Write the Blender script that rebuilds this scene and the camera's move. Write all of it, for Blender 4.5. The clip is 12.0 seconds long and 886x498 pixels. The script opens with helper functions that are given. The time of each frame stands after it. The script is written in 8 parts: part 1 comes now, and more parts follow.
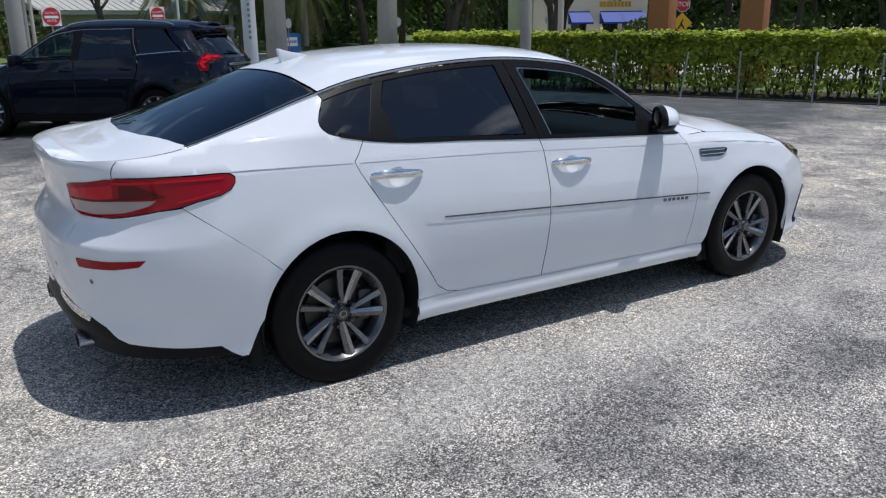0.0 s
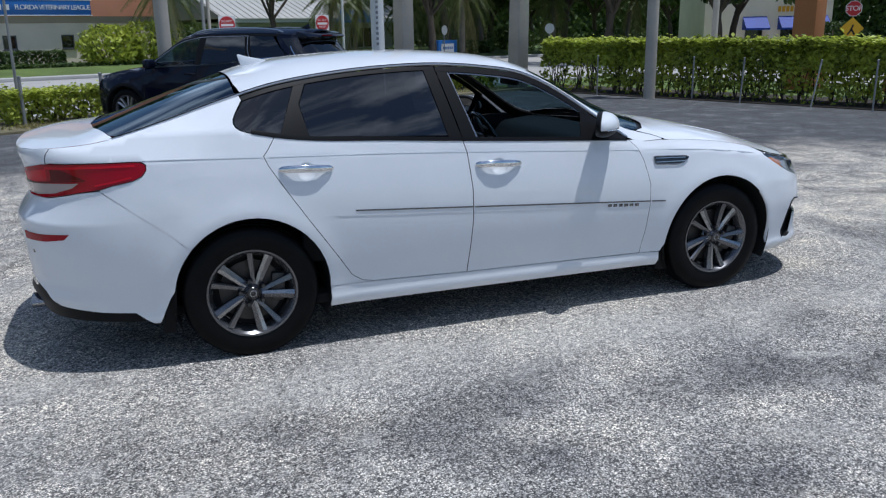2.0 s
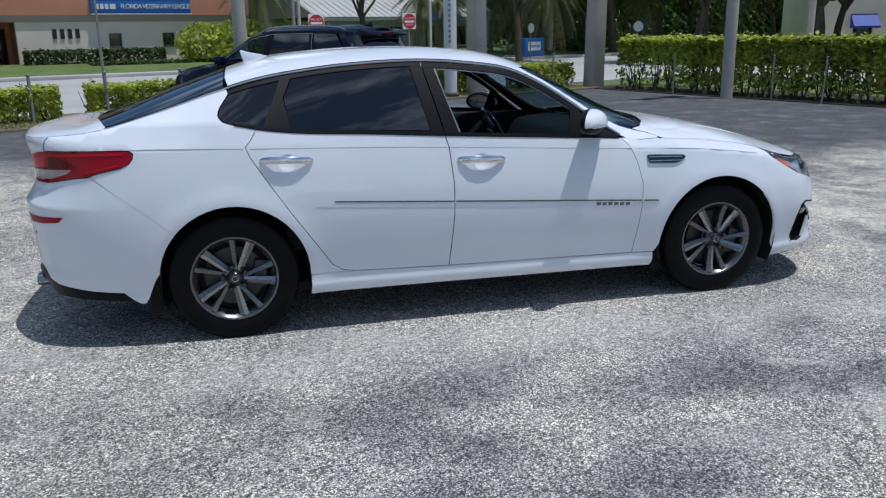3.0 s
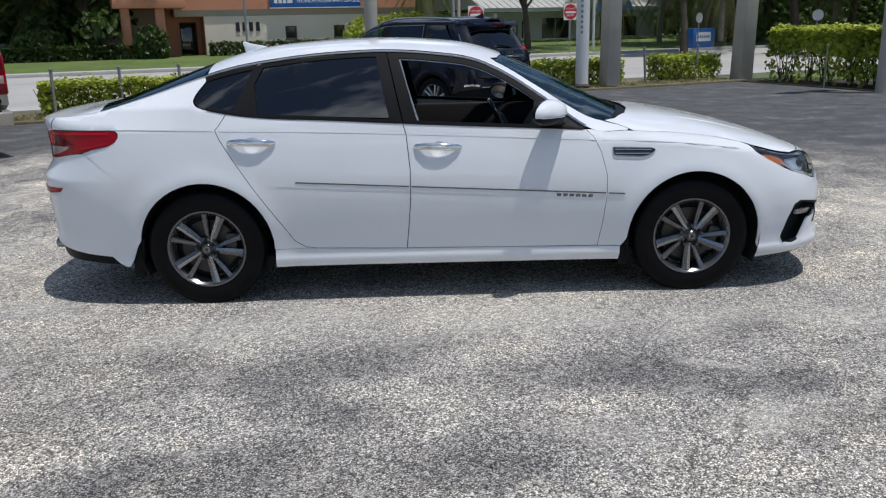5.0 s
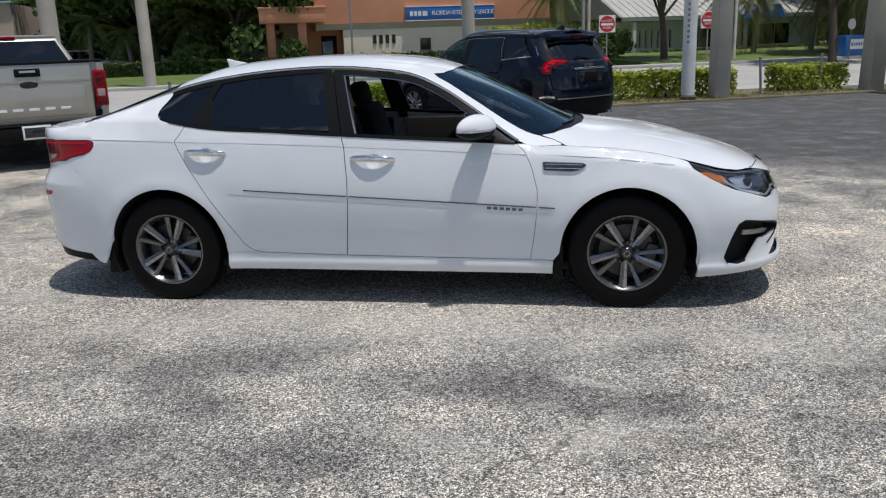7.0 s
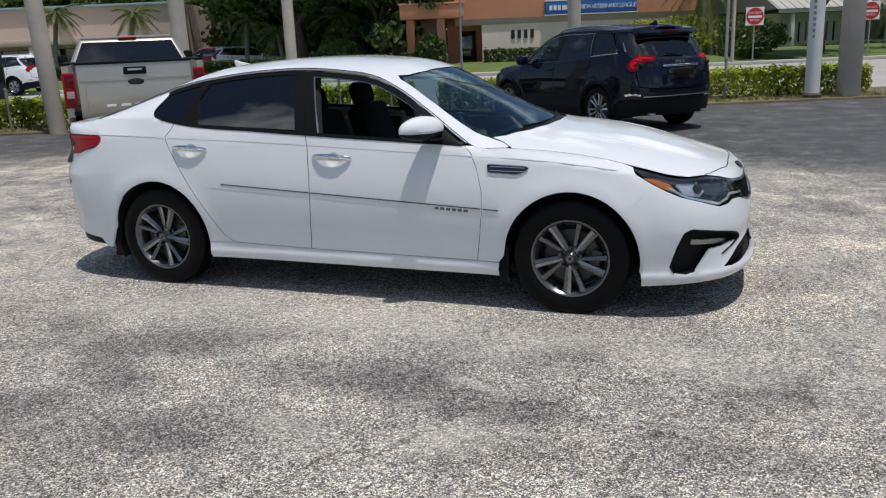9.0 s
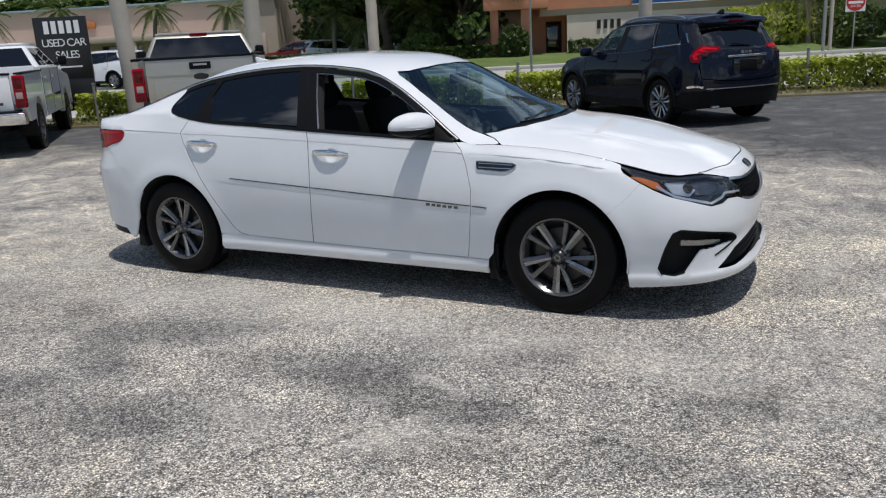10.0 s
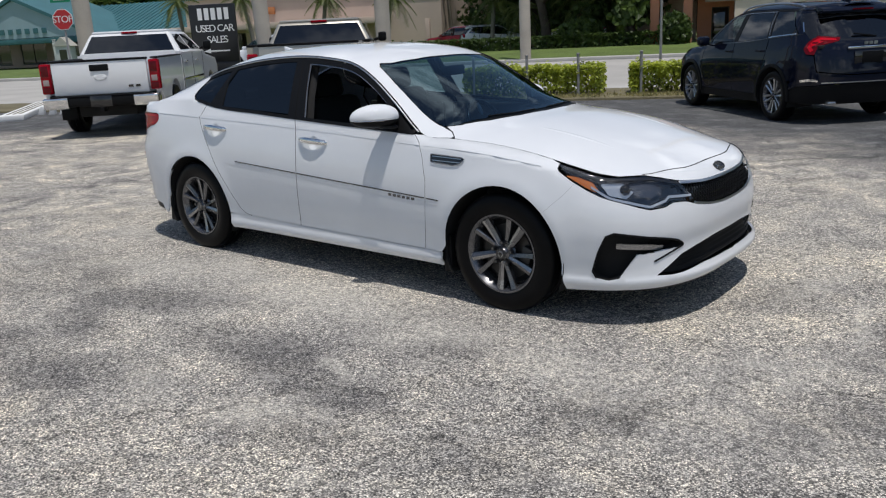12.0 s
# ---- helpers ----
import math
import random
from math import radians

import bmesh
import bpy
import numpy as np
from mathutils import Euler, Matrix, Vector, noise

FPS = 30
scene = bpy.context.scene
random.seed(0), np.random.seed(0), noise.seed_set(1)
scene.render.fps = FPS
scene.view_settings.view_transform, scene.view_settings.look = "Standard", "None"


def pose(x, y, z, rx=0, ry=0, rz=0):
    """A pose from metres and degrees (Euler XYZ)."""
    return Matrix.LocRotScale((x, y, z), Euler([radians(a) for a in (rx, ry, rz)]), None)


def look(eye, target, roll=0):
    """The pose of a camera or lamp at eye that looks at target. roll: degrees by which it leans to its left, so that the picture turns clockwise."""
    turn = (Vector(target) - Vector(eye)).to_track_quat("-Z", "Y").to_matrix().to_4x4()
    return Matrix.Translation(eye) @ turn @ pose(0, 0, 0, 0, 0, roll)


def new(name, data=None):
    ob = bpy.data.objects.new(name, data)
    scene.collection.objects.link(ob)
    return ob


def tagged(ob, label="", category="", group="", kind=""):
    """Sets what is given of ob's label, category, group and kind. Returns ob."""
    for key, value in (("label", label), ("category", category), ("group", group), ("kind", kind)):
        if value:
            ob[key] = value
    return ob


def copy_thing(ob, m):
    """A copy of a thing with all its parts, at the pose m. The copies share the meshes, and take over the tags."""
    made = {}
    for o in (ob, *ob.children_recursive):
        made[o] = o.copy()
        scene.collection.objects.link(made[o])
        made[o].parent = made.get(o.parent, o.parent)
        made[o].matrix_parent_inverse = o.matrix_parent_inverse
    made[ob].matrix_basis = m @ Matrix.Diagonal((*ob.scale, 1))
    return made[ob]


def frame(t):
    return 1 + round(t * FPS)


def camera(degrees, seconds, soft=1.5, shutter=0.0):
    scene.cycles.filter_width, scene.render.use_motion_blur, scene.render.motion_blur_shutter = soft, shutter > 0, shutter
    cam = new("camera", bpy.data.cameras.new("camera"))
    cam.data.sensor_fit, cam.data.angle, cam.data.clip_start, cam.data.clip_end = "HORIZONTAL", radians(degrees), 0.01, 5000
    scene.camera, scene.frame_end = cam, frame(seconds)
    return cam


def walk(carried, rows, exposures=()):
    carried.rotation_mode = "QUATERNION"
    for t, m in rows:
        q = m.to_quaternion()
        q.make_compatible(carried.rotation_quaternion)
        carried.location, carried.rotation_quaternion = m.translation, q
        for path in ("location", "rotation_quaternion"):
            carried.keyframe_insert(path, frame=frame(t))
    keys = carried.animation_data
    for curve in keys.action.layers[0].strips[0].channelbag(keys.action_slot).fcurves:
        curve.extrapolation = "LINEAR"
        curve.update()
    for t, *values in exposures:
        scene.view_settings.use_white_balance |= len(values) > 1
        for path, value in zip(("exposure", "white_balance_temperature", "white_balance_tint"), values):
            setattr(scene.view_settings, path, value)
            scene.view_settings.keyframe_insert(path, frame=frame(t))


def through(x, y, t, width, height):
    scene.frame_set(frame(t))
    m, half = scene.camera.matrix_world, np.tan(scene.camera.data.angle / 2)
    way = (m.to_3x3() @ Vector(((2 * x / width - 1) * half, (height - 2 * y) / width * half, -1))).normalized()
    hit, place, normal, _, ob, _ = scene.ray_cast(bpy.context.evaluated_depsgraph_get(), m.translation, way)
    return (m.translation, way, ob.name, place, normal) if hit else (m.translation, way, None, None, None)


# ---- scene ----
cam = camera(57.3, 12.0, soft=1.2)
PATH = [
    (0, (-2.871, -4.031, 1.589), (-1.832, -2.409, 1.049), -0.7),
    (0.5, (-2.629, -4.278, 1.594), (-1.681, -2.599, 1.062), -0.9),
    (1, (-2.355, -4.436, 1.568), (-1.494, -2.71, 1.041), -1.0),
    (1.5, (-2.106, -4.602, 1.585), (-1.334, -2.834, 1.059), -0.9),
    (2, (-1.853, -4.83, 1.579), (-1.179, -3.021, 1.059), -0.9),
    (2.5, (-1.609, -4.971, 1.562), (-1.04, -3.125, 1.042), -0.9),
    (3, (-1.305, -5.078, 1.562), (-0.846, -3.202, 1.041), -0.9),
    (3.2, (-1.206, -5.127, 1.545), (-0.789, -3.241, 1.028), -1.0),
    (4.8, (-0.249, -5.405, 1.558), (-0.174, -3.479, 1.024), -1.4),
    (5, (-0.125, -5.419, 1.543), (-0.089, -3.491, 1.01), -1.3),
    (5.5, (0.221, -5.512, 1.561), (0.165, -3.583, 1.036), -1.5),
    (6, (0.522, -5.507, 1.537), (0.377, -3.58, 1.022), -1.7),
    (6.5, (0.82, -5.468, 1.556), (0.587, -3.548, 1.049), -1.9),
    (7, (1.128, -5.473, 1.547), (0.801, -3.565, 1.047), -2.0),
    (7.2, (1.206, -5.485, 1.555), (0.864, -3.578, 1.057), -1.6),
    (8.8, (2.181, -5.272, 1.573), (1.53, -3.45, 1.063), -2.6),
    (9, (2.306, -5.262, 1.554), (1.618, -3.452, 1.054), -2.4),
    (9.5, (2.585, -5.156, 1.537), (1.796, -3.39, 1.029), -2.8),
    (10, (2.844, -5.02, 1.555), (1.951, -3.305, 1.045), -3.1),
    (10.5, (3.17, -4.911, 1.552), (2.178, -3.253, 1.038), -3.3),
    (11, (3.438, -4.783, 1.545), (2.356, -3.183, 1.028), -3.3),
    (11.5, (3.671, -4.586, 1.548), (2.51, -3.043, 1.028), -3.2),
    (12, (3.916, -4.407, 1.541), (2.682, -2.922, 1.018), -2.9),
]
walk(cam, [(t, look(eye, target, roll)) for t, eye, target, roll in PATH],
     exposures=[(0, 0.0, 6050, 11), (1.2, -0.05, 5820, 10), (2.6, -0.05, 5700, 9), (4.2, 0.0, 6100, 10), (5.2, 0.0, 6260, 10), (6.5, 0.0, 6480, 10), (9.5, -0.02, 6490, 10), (12, -0.09, 6500, 10)])

# ---------- world and sun ----------
SUN_DIR = Vector((0.205, -0.105, 1.0)).normalized()
SUN_ELEV = math.asin(SUN_DIR.z)
SUN_ROT = math.atan2(SUN_DIR.x, SUN_DIR.y)
world = bpy.data.worlds.new("sky")
scene.world = world
world.use_nodes = True
wn, wl = world.node_tree.nodes, world.node_tree.links
wn.clear()
w_out = wn.new("ShaderNodeOutputWorld")
w_bg = wn.new("ShaderNodeBackground")
w_bg.inputs["Strength"].default_value = 0.080
w_sky = wn.new("ShaderNodeTexSky")
w_sky.sky_type = "NISHITA"
w_sky.sun_disc = False
w_sky.sun_elevation = SUN_ELEV
w_sky.sun_rotation = SUN_ROT
w_sky.dust_density = 0.4
w_sky.ozone_density = 2.0
# broken fair-weather cloud, white against the blue
w_co = wn.new("ShaderNodeTexCoord")
w_map = wn.new("ShaderNodeMapping")
w_map.inputs["Scale"].default_value = (1.0, 1.0, 1.7)
w_noise = wn.new("ShaderNodeTexNoise")
w_noise.inputs["Scale"].default_value = 3.4
w_noise.inputs["Detail"].default_value = 8.0
w_noise.inputs["Roughness"].default_value = 0.58
w_ramp = wn.new("ShaderNodeValToRGB")
w_ramp.color_ramp.elements[0].position = 0.53
w_ramp.color_ramp.elements[1].position = 0.69
w_mix = wn.new("ShaderNodeMix")
w_mix.data_type = "RGBA"
w_mix.inputs[7].default_value = (13.5, 14.2, 15.3, 1.0)
wl.new(w_co.outputs["Generated"], w_map.inputs["Vector"])
wl.new(w_map.outputs["Vector"], w_noise.inputs["Vector"])
wl.new(w_noise.outputs["Fac"], w_ramp.inputs["Fac"])
wl.new(w_ramp.outputs["Color"], w_mix.inputs[0])
wl.new(w_sky.outputs["Color"], w_mix.inputs[6])
wl.new(w_mix.outputs[2], w_bg.inputs["Color"])
wl.new(w_bg.outputs["Background"], w_out.inputs["Surface"])

sun_data = bpy.data.lights.new("sun", "SUN")
sun_data.energy = 3.3
sun_data.angle = radians(0.6)
sun_data.color = (1.0, 0.955, 0.90)
sun = new("sun", sun_data)
sun.matrix_world = look(SUN_DIR * 60, (0, 0, 0))
scene.view_settings.exposure = 0.0


# ---------- materials ----------
def principled(name, colour, rough=0.6, metal=0.0, **more):
    m = bpy.data.materials.new(name)
    m.use_nodes = True
    b = m.node_tree.nodes["Principled BSDF"]
    b.inputs["Base Color"].default_value = (*colour, 1)
    b.inputs["Roughness"].default_value = rough
    b.inputs["Metallic"].default_value = metal
    for key, value in more.items():
        b.inputs[key.replace("_", " ")].default_value = value
    return m, m.node_tree.nodes, m.node_tree.links, b


def node(nodes, kind, **values):
    n = nodes.new(kind)
    for key, value in values.items():
        n.inputs[key].default_value = value
    return n


def coords(nodes, links):
    return nodes.new("ShaderNodeTexCoord").outputs["Object"]


def ramp(nodes, links, source, stops):
    r = nodes.new("ShaderNodeValToRGB")
    e = r.color_ramp.elements
    e[0].position, e[0].color = stops[0][0], (*stops[0][1], 1)
    e[1].position, e[1].color = stops[-1][0], (*stops[-1][1], 1)
    for p, c in stops[1:-1]:
        s = e.new(p)
        s.color = (*c, 1)
    links.new(source, r.inputs["Fac"])
    return r.outputs["Color"]


def mixed(nodes, links, fac, a, b, blend="MIX"):
    m = nodes.new("ShaderNodeMix")
    m.data_type = "RGBA"
    m.blend_type = blend
    for sock, v in ((m.inputs[0], fac), (m.inputs[6], a), (m.inputs[7], b)):
        if isinstance(v, (int, float)):
            sock.default_value = v
        elif isinstance(v, tuple):
            sock.default_value = (*v, 1)
        else:
            links.new(v, sock)
    return m.outputs[2]


def bump(nodes, links, bsdf, height, strength=0.3, distance=0.01):
    b = node(nodes, "ShaderNodeBump", Strength=strength, Distance=distance)
    links.new(height, b.inputs["Height"])
    links.new(b.outputs["Normal"], bsdf.inputs["Normal"])


def surface(name, colour, rough=0.7, metal=0.0, grain=40.0, stain=1.5, vary=0.25, relief=0.2, distance=0.004, **more):
    """A plain real surface: fine grain, broad stains and slight relief over one base colour."""
    m, n, l, b = principled(name, colour, rough, metal, **more)
    co = coords(n, l)
    fine = node(n, "ShaderNodeTexNoise", Scale=grain, Detail=5.0, Roughness=0.6)
    broad = node(n, "ShaderNodeTexNoise", Scale=stain, Detail=4.0, Roughness=0.55)
    for t in (fine, broad):
        l.new(co, t.inputs["Vector"])
    dark = tuple(c * (1 - vary) for c in colour)
    light = tuple(min(1, c * (1 + vary * 0.6)) for c in colour)
    c1 = ramp(n, l, broad.outputs["Fac"], [(0.32, dark), (0.68, light)])
    c2 = mixed(n, l, 0.35, c1, ramp(n, l, fine.outputs["Fac"], [(0.3, dark), (0.7, light)]))
    l.new(c2, b.inputs["Base Color"])
    if relief:
        bump(n, l, b, fine.outputs["Fac"], relief, distance)
    return m


def blots(n, l, at, spots):
    """Soft ragged spots on the ground: (x, y, half length, half width, turn, weight)."""
    total = None
    for x, y, a, b, turn, weight in spots:
        place = n.new("ShaderNodeMapping")
        place.vector_type = "TEXTURE"
        place.inputs["Location"].default_value = (x, y, 0)
        place.inputs["Rotation"].default_value = (0, 0, radians(turn))
        place.inputs["Scale"].default_value = (a, b, 1)
        l.new(at, place.inputs["Vector"])
        ball = n.new("ShaderNodeTexGradient")
        ball.gradient_type = "SPHERICAL"
        l.new(place.outputs[0], ball.inputs["Vector"])
        add = n.new("ShaderNodeMath")
        add.operation = "MULTIPLY_ADD"
        l.new(ball.outputs["Fac"], add.inputs[0])
        add.inputs[1].default_value = weight
        add.inputs[2].default_value = 0.0
        if total is not None:
            l.new(total, add.inputs[2])
        total = add.outputs[0]
    return total


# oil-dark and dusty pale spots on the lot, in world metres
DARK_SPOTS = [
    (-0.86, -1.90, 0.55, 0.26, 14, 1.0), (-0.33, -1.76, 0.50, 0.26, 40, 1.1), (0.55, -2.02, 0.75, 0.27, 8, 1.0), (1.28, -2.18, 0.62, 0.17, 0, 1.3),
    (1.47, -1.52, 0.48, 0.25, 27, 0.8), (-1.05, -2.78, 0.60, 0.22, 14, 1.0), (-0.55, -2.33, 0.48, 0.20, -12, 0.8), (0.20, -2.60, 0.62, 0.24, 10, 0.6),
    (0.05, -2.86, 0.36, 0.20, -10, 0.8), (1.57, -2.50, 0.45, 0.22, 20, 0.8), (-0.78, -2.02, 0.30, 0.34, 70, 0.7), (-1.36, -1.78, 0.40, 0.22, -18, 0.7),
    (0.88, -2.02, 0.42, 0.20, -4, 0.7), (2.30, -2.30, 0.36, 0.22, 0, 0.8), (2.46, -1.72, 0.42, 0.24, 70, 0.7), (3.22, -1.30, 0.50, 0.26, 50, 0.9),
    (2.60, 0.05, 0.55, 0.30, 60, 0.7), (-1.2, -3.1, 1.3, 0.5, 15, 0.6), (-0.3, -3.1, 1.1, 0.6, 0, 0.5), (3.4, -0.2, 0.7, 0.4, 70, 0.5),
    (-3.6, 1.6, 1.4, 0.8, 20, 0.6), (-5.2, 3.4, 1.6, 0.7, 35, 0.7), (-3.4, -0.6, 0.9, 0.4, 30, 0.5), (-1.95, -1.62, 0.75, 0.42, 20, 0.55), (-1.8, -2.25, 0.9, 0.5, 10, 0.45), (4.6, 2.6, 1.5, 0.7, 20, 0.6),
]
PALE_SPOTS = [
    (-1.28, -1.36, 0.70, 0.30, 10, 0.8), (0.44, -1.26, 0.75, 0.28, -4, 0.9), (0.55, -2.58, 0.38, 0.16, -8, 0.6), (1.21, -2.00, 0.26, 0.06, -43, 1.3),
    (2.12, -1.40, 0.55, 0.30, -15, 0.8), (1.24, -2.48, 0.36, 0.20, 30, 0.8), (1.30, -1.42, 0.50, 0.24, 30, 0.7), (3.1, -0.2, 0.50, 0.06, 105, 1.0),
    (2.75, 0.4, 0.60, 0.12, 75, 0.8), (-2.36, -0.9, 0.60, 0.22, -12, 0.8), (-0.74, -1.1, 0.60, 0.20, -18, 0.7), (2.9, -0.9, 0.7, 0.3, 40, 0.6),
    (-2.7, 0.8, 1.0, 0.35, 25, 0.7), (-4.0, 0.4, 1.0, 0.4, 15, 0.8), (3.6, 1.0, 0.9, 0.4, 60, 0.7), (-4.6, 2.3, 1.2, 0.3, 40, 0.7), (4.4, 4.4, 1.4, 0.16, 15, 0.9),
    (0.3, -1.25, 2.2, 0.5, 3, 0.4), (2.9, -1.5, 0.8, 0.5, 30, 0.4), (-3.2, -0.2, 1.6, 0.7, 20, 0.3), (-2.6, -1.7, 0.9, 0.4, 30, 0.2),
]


def asphalt_material():
    m, n, l, b = principled("worn_asphalt", (0.3, 0.3, 0.3), 0.9, Specular_IOR_Level=0.3)
    co = coords(n, l)
    geo = n.new("ShaderNodeNewGeometry").outputs["Position"]
    stones = node(n, "ShaderNodeTexVoronoi", Scale=155.0)
    chips = node(n, "ShaderNodeTexVoronoi", Scale=60.0)
    pits = node(n, "ShaderNodeTexNoise", Scale=70.0, Detail=4.0, Roughness=0.7)
    patch = node(n, "ShaderNodeTexNoise", Scale=0.55, Detail=5.0, Roughness=0.6, Distortion=0.3)
    tint = node(n, "ShaderNodeTexNoise", Scale=2.1, Detail=7.0, Roughness=0.62)
    for t in (stones, chips, pits, patch, tint):
        l.new(co, t.inputs["Vector"])
    grey = n.new("ShaderNodeSeparateColor")
    l.new(stones.outputs["Color"], grey.inputs["Color"])
    stone = ramp(n, l, grey.outputs["Red"], [(0.0, (0.08, 0.08, 0.082)), (0.28, (0.19, 0.188, 0.185)), (0.55, (0.42, 0.412, 0.396)), (0.8, (0.66, 0.647, 0.62)), (1.0, (0.86, 0.843, 0.815))])
    # binder between the stones, darkened in the colour for their small shadows too
    c = mixed(n, l, 0.9, stone, ramp(n, l, stones.outputs["Distance"], [(0.30, (1.08, 1.08, 1.08)), (0.52, (0.84, 0.84, 0.84)), (0.74, (0.40, 0.40, 0.41))]), "MULTIPLY")
    c = mixed(n, l, 0.6, c, ramp(n, l, pits.outputs["Fac"], [(0.34, (0.30, 0.30, 0.31)), (0.5, (1.0, 1.0, 1.0)), (0.66, (1.25, 1.24, 1.2))]), "MULTIPLY")
    flake = n.new("ShaderNodeSeparateColor")
    l.new(chips.outputs["Color"], flake.inputs["Color"])
    c = mixed(n, l, 0.5, c, ramp(n, l, flake.outputs["Green"], [(0.0, (0.62, 0.62, 0.63)), (0.5, (1.0, 1.0, 1.0)), (1.0, (1.32, 1.30, 1.26))]), "MULTIPLY")
    worn = ramp(n, l, patch.outputs["Fac"], [(0.36, (0.81, 0.80, 0.80)), (0.5, (1.015, 0.995, 0.97)), (0.62, (1.185, 1.145, 1.075))])
    c = mixed(n, l, 1.0, c, worn, "MULTIPLY")
    c = mixed(n, l, 0.7, c, ramp(n, l, tint.outputs["Fac"], [(0.36, (0.74, 0.74, 0.75)), (0.5, (0.98, 0.975, 0.965)), (0.62, (1.16, 1.135, 1.08))]), "MULTIPLY")
    # ragged coordinates for the spots
    rag = node(n, "ShaderNodeTexNoise", Scale=3.2, Detail=7.0, Roughness=0.68)
    l.new(geo, rag.inputs["Vector"])
    torn = n.new("ShaderNodeVectorMath")
    torn.operation = "MULTIPLY_ADD"
    l.new(rag.outputs["Color"], torn.inputs[0])
    torn.inputs[1].default_value = (0.36, 0.36, 0.0)
    l.new(geo, torn.inputs[2])
    shift = n.new("ShaderNodeVectorMath")
    shift.inputs[1].default_value = (-0.18, -0.18, 0.0)
    l.new(torn.outputs[0], shift.inputs[0])
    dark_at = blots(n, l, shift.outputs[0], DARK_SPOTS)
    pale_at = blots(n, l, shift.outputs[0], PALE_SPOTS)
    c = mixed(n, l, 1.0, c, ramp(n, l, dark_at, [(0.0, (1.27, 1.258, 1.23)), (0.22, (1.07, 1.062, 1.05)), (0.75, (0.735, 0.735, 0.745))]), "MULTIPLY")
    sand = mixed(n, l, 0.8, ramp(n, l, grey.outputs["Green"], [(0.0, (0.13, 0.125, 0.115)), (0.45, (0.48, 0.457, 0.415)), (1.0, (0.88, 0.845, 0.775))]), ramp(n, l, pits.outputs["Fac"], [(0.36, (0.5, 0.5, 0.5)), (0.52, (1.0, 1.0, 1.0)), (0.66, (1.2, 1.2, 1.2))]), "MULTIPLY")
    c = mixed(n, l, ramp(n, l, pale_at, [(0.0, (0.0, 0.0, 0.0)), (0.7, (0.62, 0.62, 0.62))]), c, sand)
    # coarse broken crust away from the swept middle
    crust = node(n, "ShaderNodeTexNoise", Scale=2.3, Detail=10.0, Roughness=0.72, Distortion=0.9)
    far = n.new("ShaderNodeVectorMath")
    far.operation = "LENGTH"
    l.new(shift.outputs[0], far.inputs[0])
    l.new(geo, crust.inputs["Vector"])
    rough_at = n.new("ShaderNodeMapRange")
    rough_at.inputs["From Min"].default_value, rough_at.inputs["From Max"].default_value = 2.0, 4.2
    l.new(far.outputs["Value"], rough_at.inputs["Value"])
    c = mixed(n, l, rough_at.outputs[0], c, mixed(n, l, 1.0, c, ramp(n, l, crust.outputs["Fac"], [(0.36, (0.50, 0.50, 0.515)), (0.46, (0.88, 0.88, 0.885)), (0.54, (1.12, 1.10, 1.06)), (0.66, (1.62, 1.56, 1.42))]), "MULTIPLY"))
    # pale dusty scuffs
    scuff = node(n, "ShaderNodeTexNoise", Scale=5.0, Detail=10.0, Roughness=0.74, Distortion=0.5)
    l.new(co, scuff.inputs["Vector"])
    c = mixed(n, l, ramp(n, l, scuff.outputs["Fac"], [(0.53, (0.0, 0.0, 0.0)), (0.62, (0.20, 0.20, 0.20)), (0.74, (0.42, 0.42, 0.42))]), c, (0.60, 0.575, 0.53))
    gravel = node(n, "ShaderNodeTexNoise", Scale=26.0, Detail=7.0, Roughness=0.72)
    l.new(co, gravel.inputs["Vector"])
    c = mixed(n, l, 0.85, c, ramp(n, l, gravel.outputs["Fac"], [(0.36, (0.52, 0.52, 0.53)), (0.48, (0.96, 0.96, 0.96)), (0.64, (1.34, 1.32, 1.28))]), "MULTIPLY")
    # newer, darker surface along the street side and the hedge corner
    sep = n.new("ShaderNodeSeparateXYZ")
    l.new(co, sep.inputs[0])
    wob = node(n, "ShaderNodeTexNoise", Scale=0.35, Detail=6.0, Roughness=0.65)
    l.new(co, wob.inputs["Vector"])
    line = n.new("ShaderNodeMath")
    line.operation = "MULTIPLY_ADD"
    l.new(wob.outputs["Fac"], line.inputs[0])
    line.inputs[1].default_value = 7.0
    right = n.new("ShaderNodeMapRange")
    l.new(sep.outputs["X"], right.inputs["Value"])
    right.inputs["From Min"].default_value, right.inputs["From Max"].default_value, right.inputs["To Max"].default_value = -12.0, -4.0, 7.5
    both = n.new("ShaderNodeMath")
    l.new(sep.outputs["Y"], both.inputs[0])
    l.new(right.outputs[0], both.inputs[1])
    l.new(both.outputs[0], line.inputs[2])
    new_top = n.new("ShaderNodeMapRange")
    l.new(line.outputs[0], new_top.inputs["Value"])
    new_top.inputs["From Min"].default_value = -1.9
    new_top.inputs["From Max"].default_value = 0.6
    dark = ramp(n, l, grey.outputs["Red"], [(0.0, (0.058, 0.060, 0.064)), (0.7, (0.112, 0.114, 0.119)), (1.0, (0.22, 0.218, 0.212))])
    wear = ramp(n, l, tint.outputs["Fac"], [(0.45, (0.8, 0.8, 0.8)), (0.58, (1.1, 1.1, 1.1)), (0.70, (1.9, 1.87, 1.78))])
    c = mixed(n, l, new_top.outputs[0], c, mixed(n, l, 1.0, dark, wear, "MULTIPLY"))
    # hairline cracks in two sizes
    warp = node(n, "ShaderNodeTexNoise", Scale=2.2, Detail=6.0, Roughness=0.65)
    l.new(co, warp.inputs["Vector"])
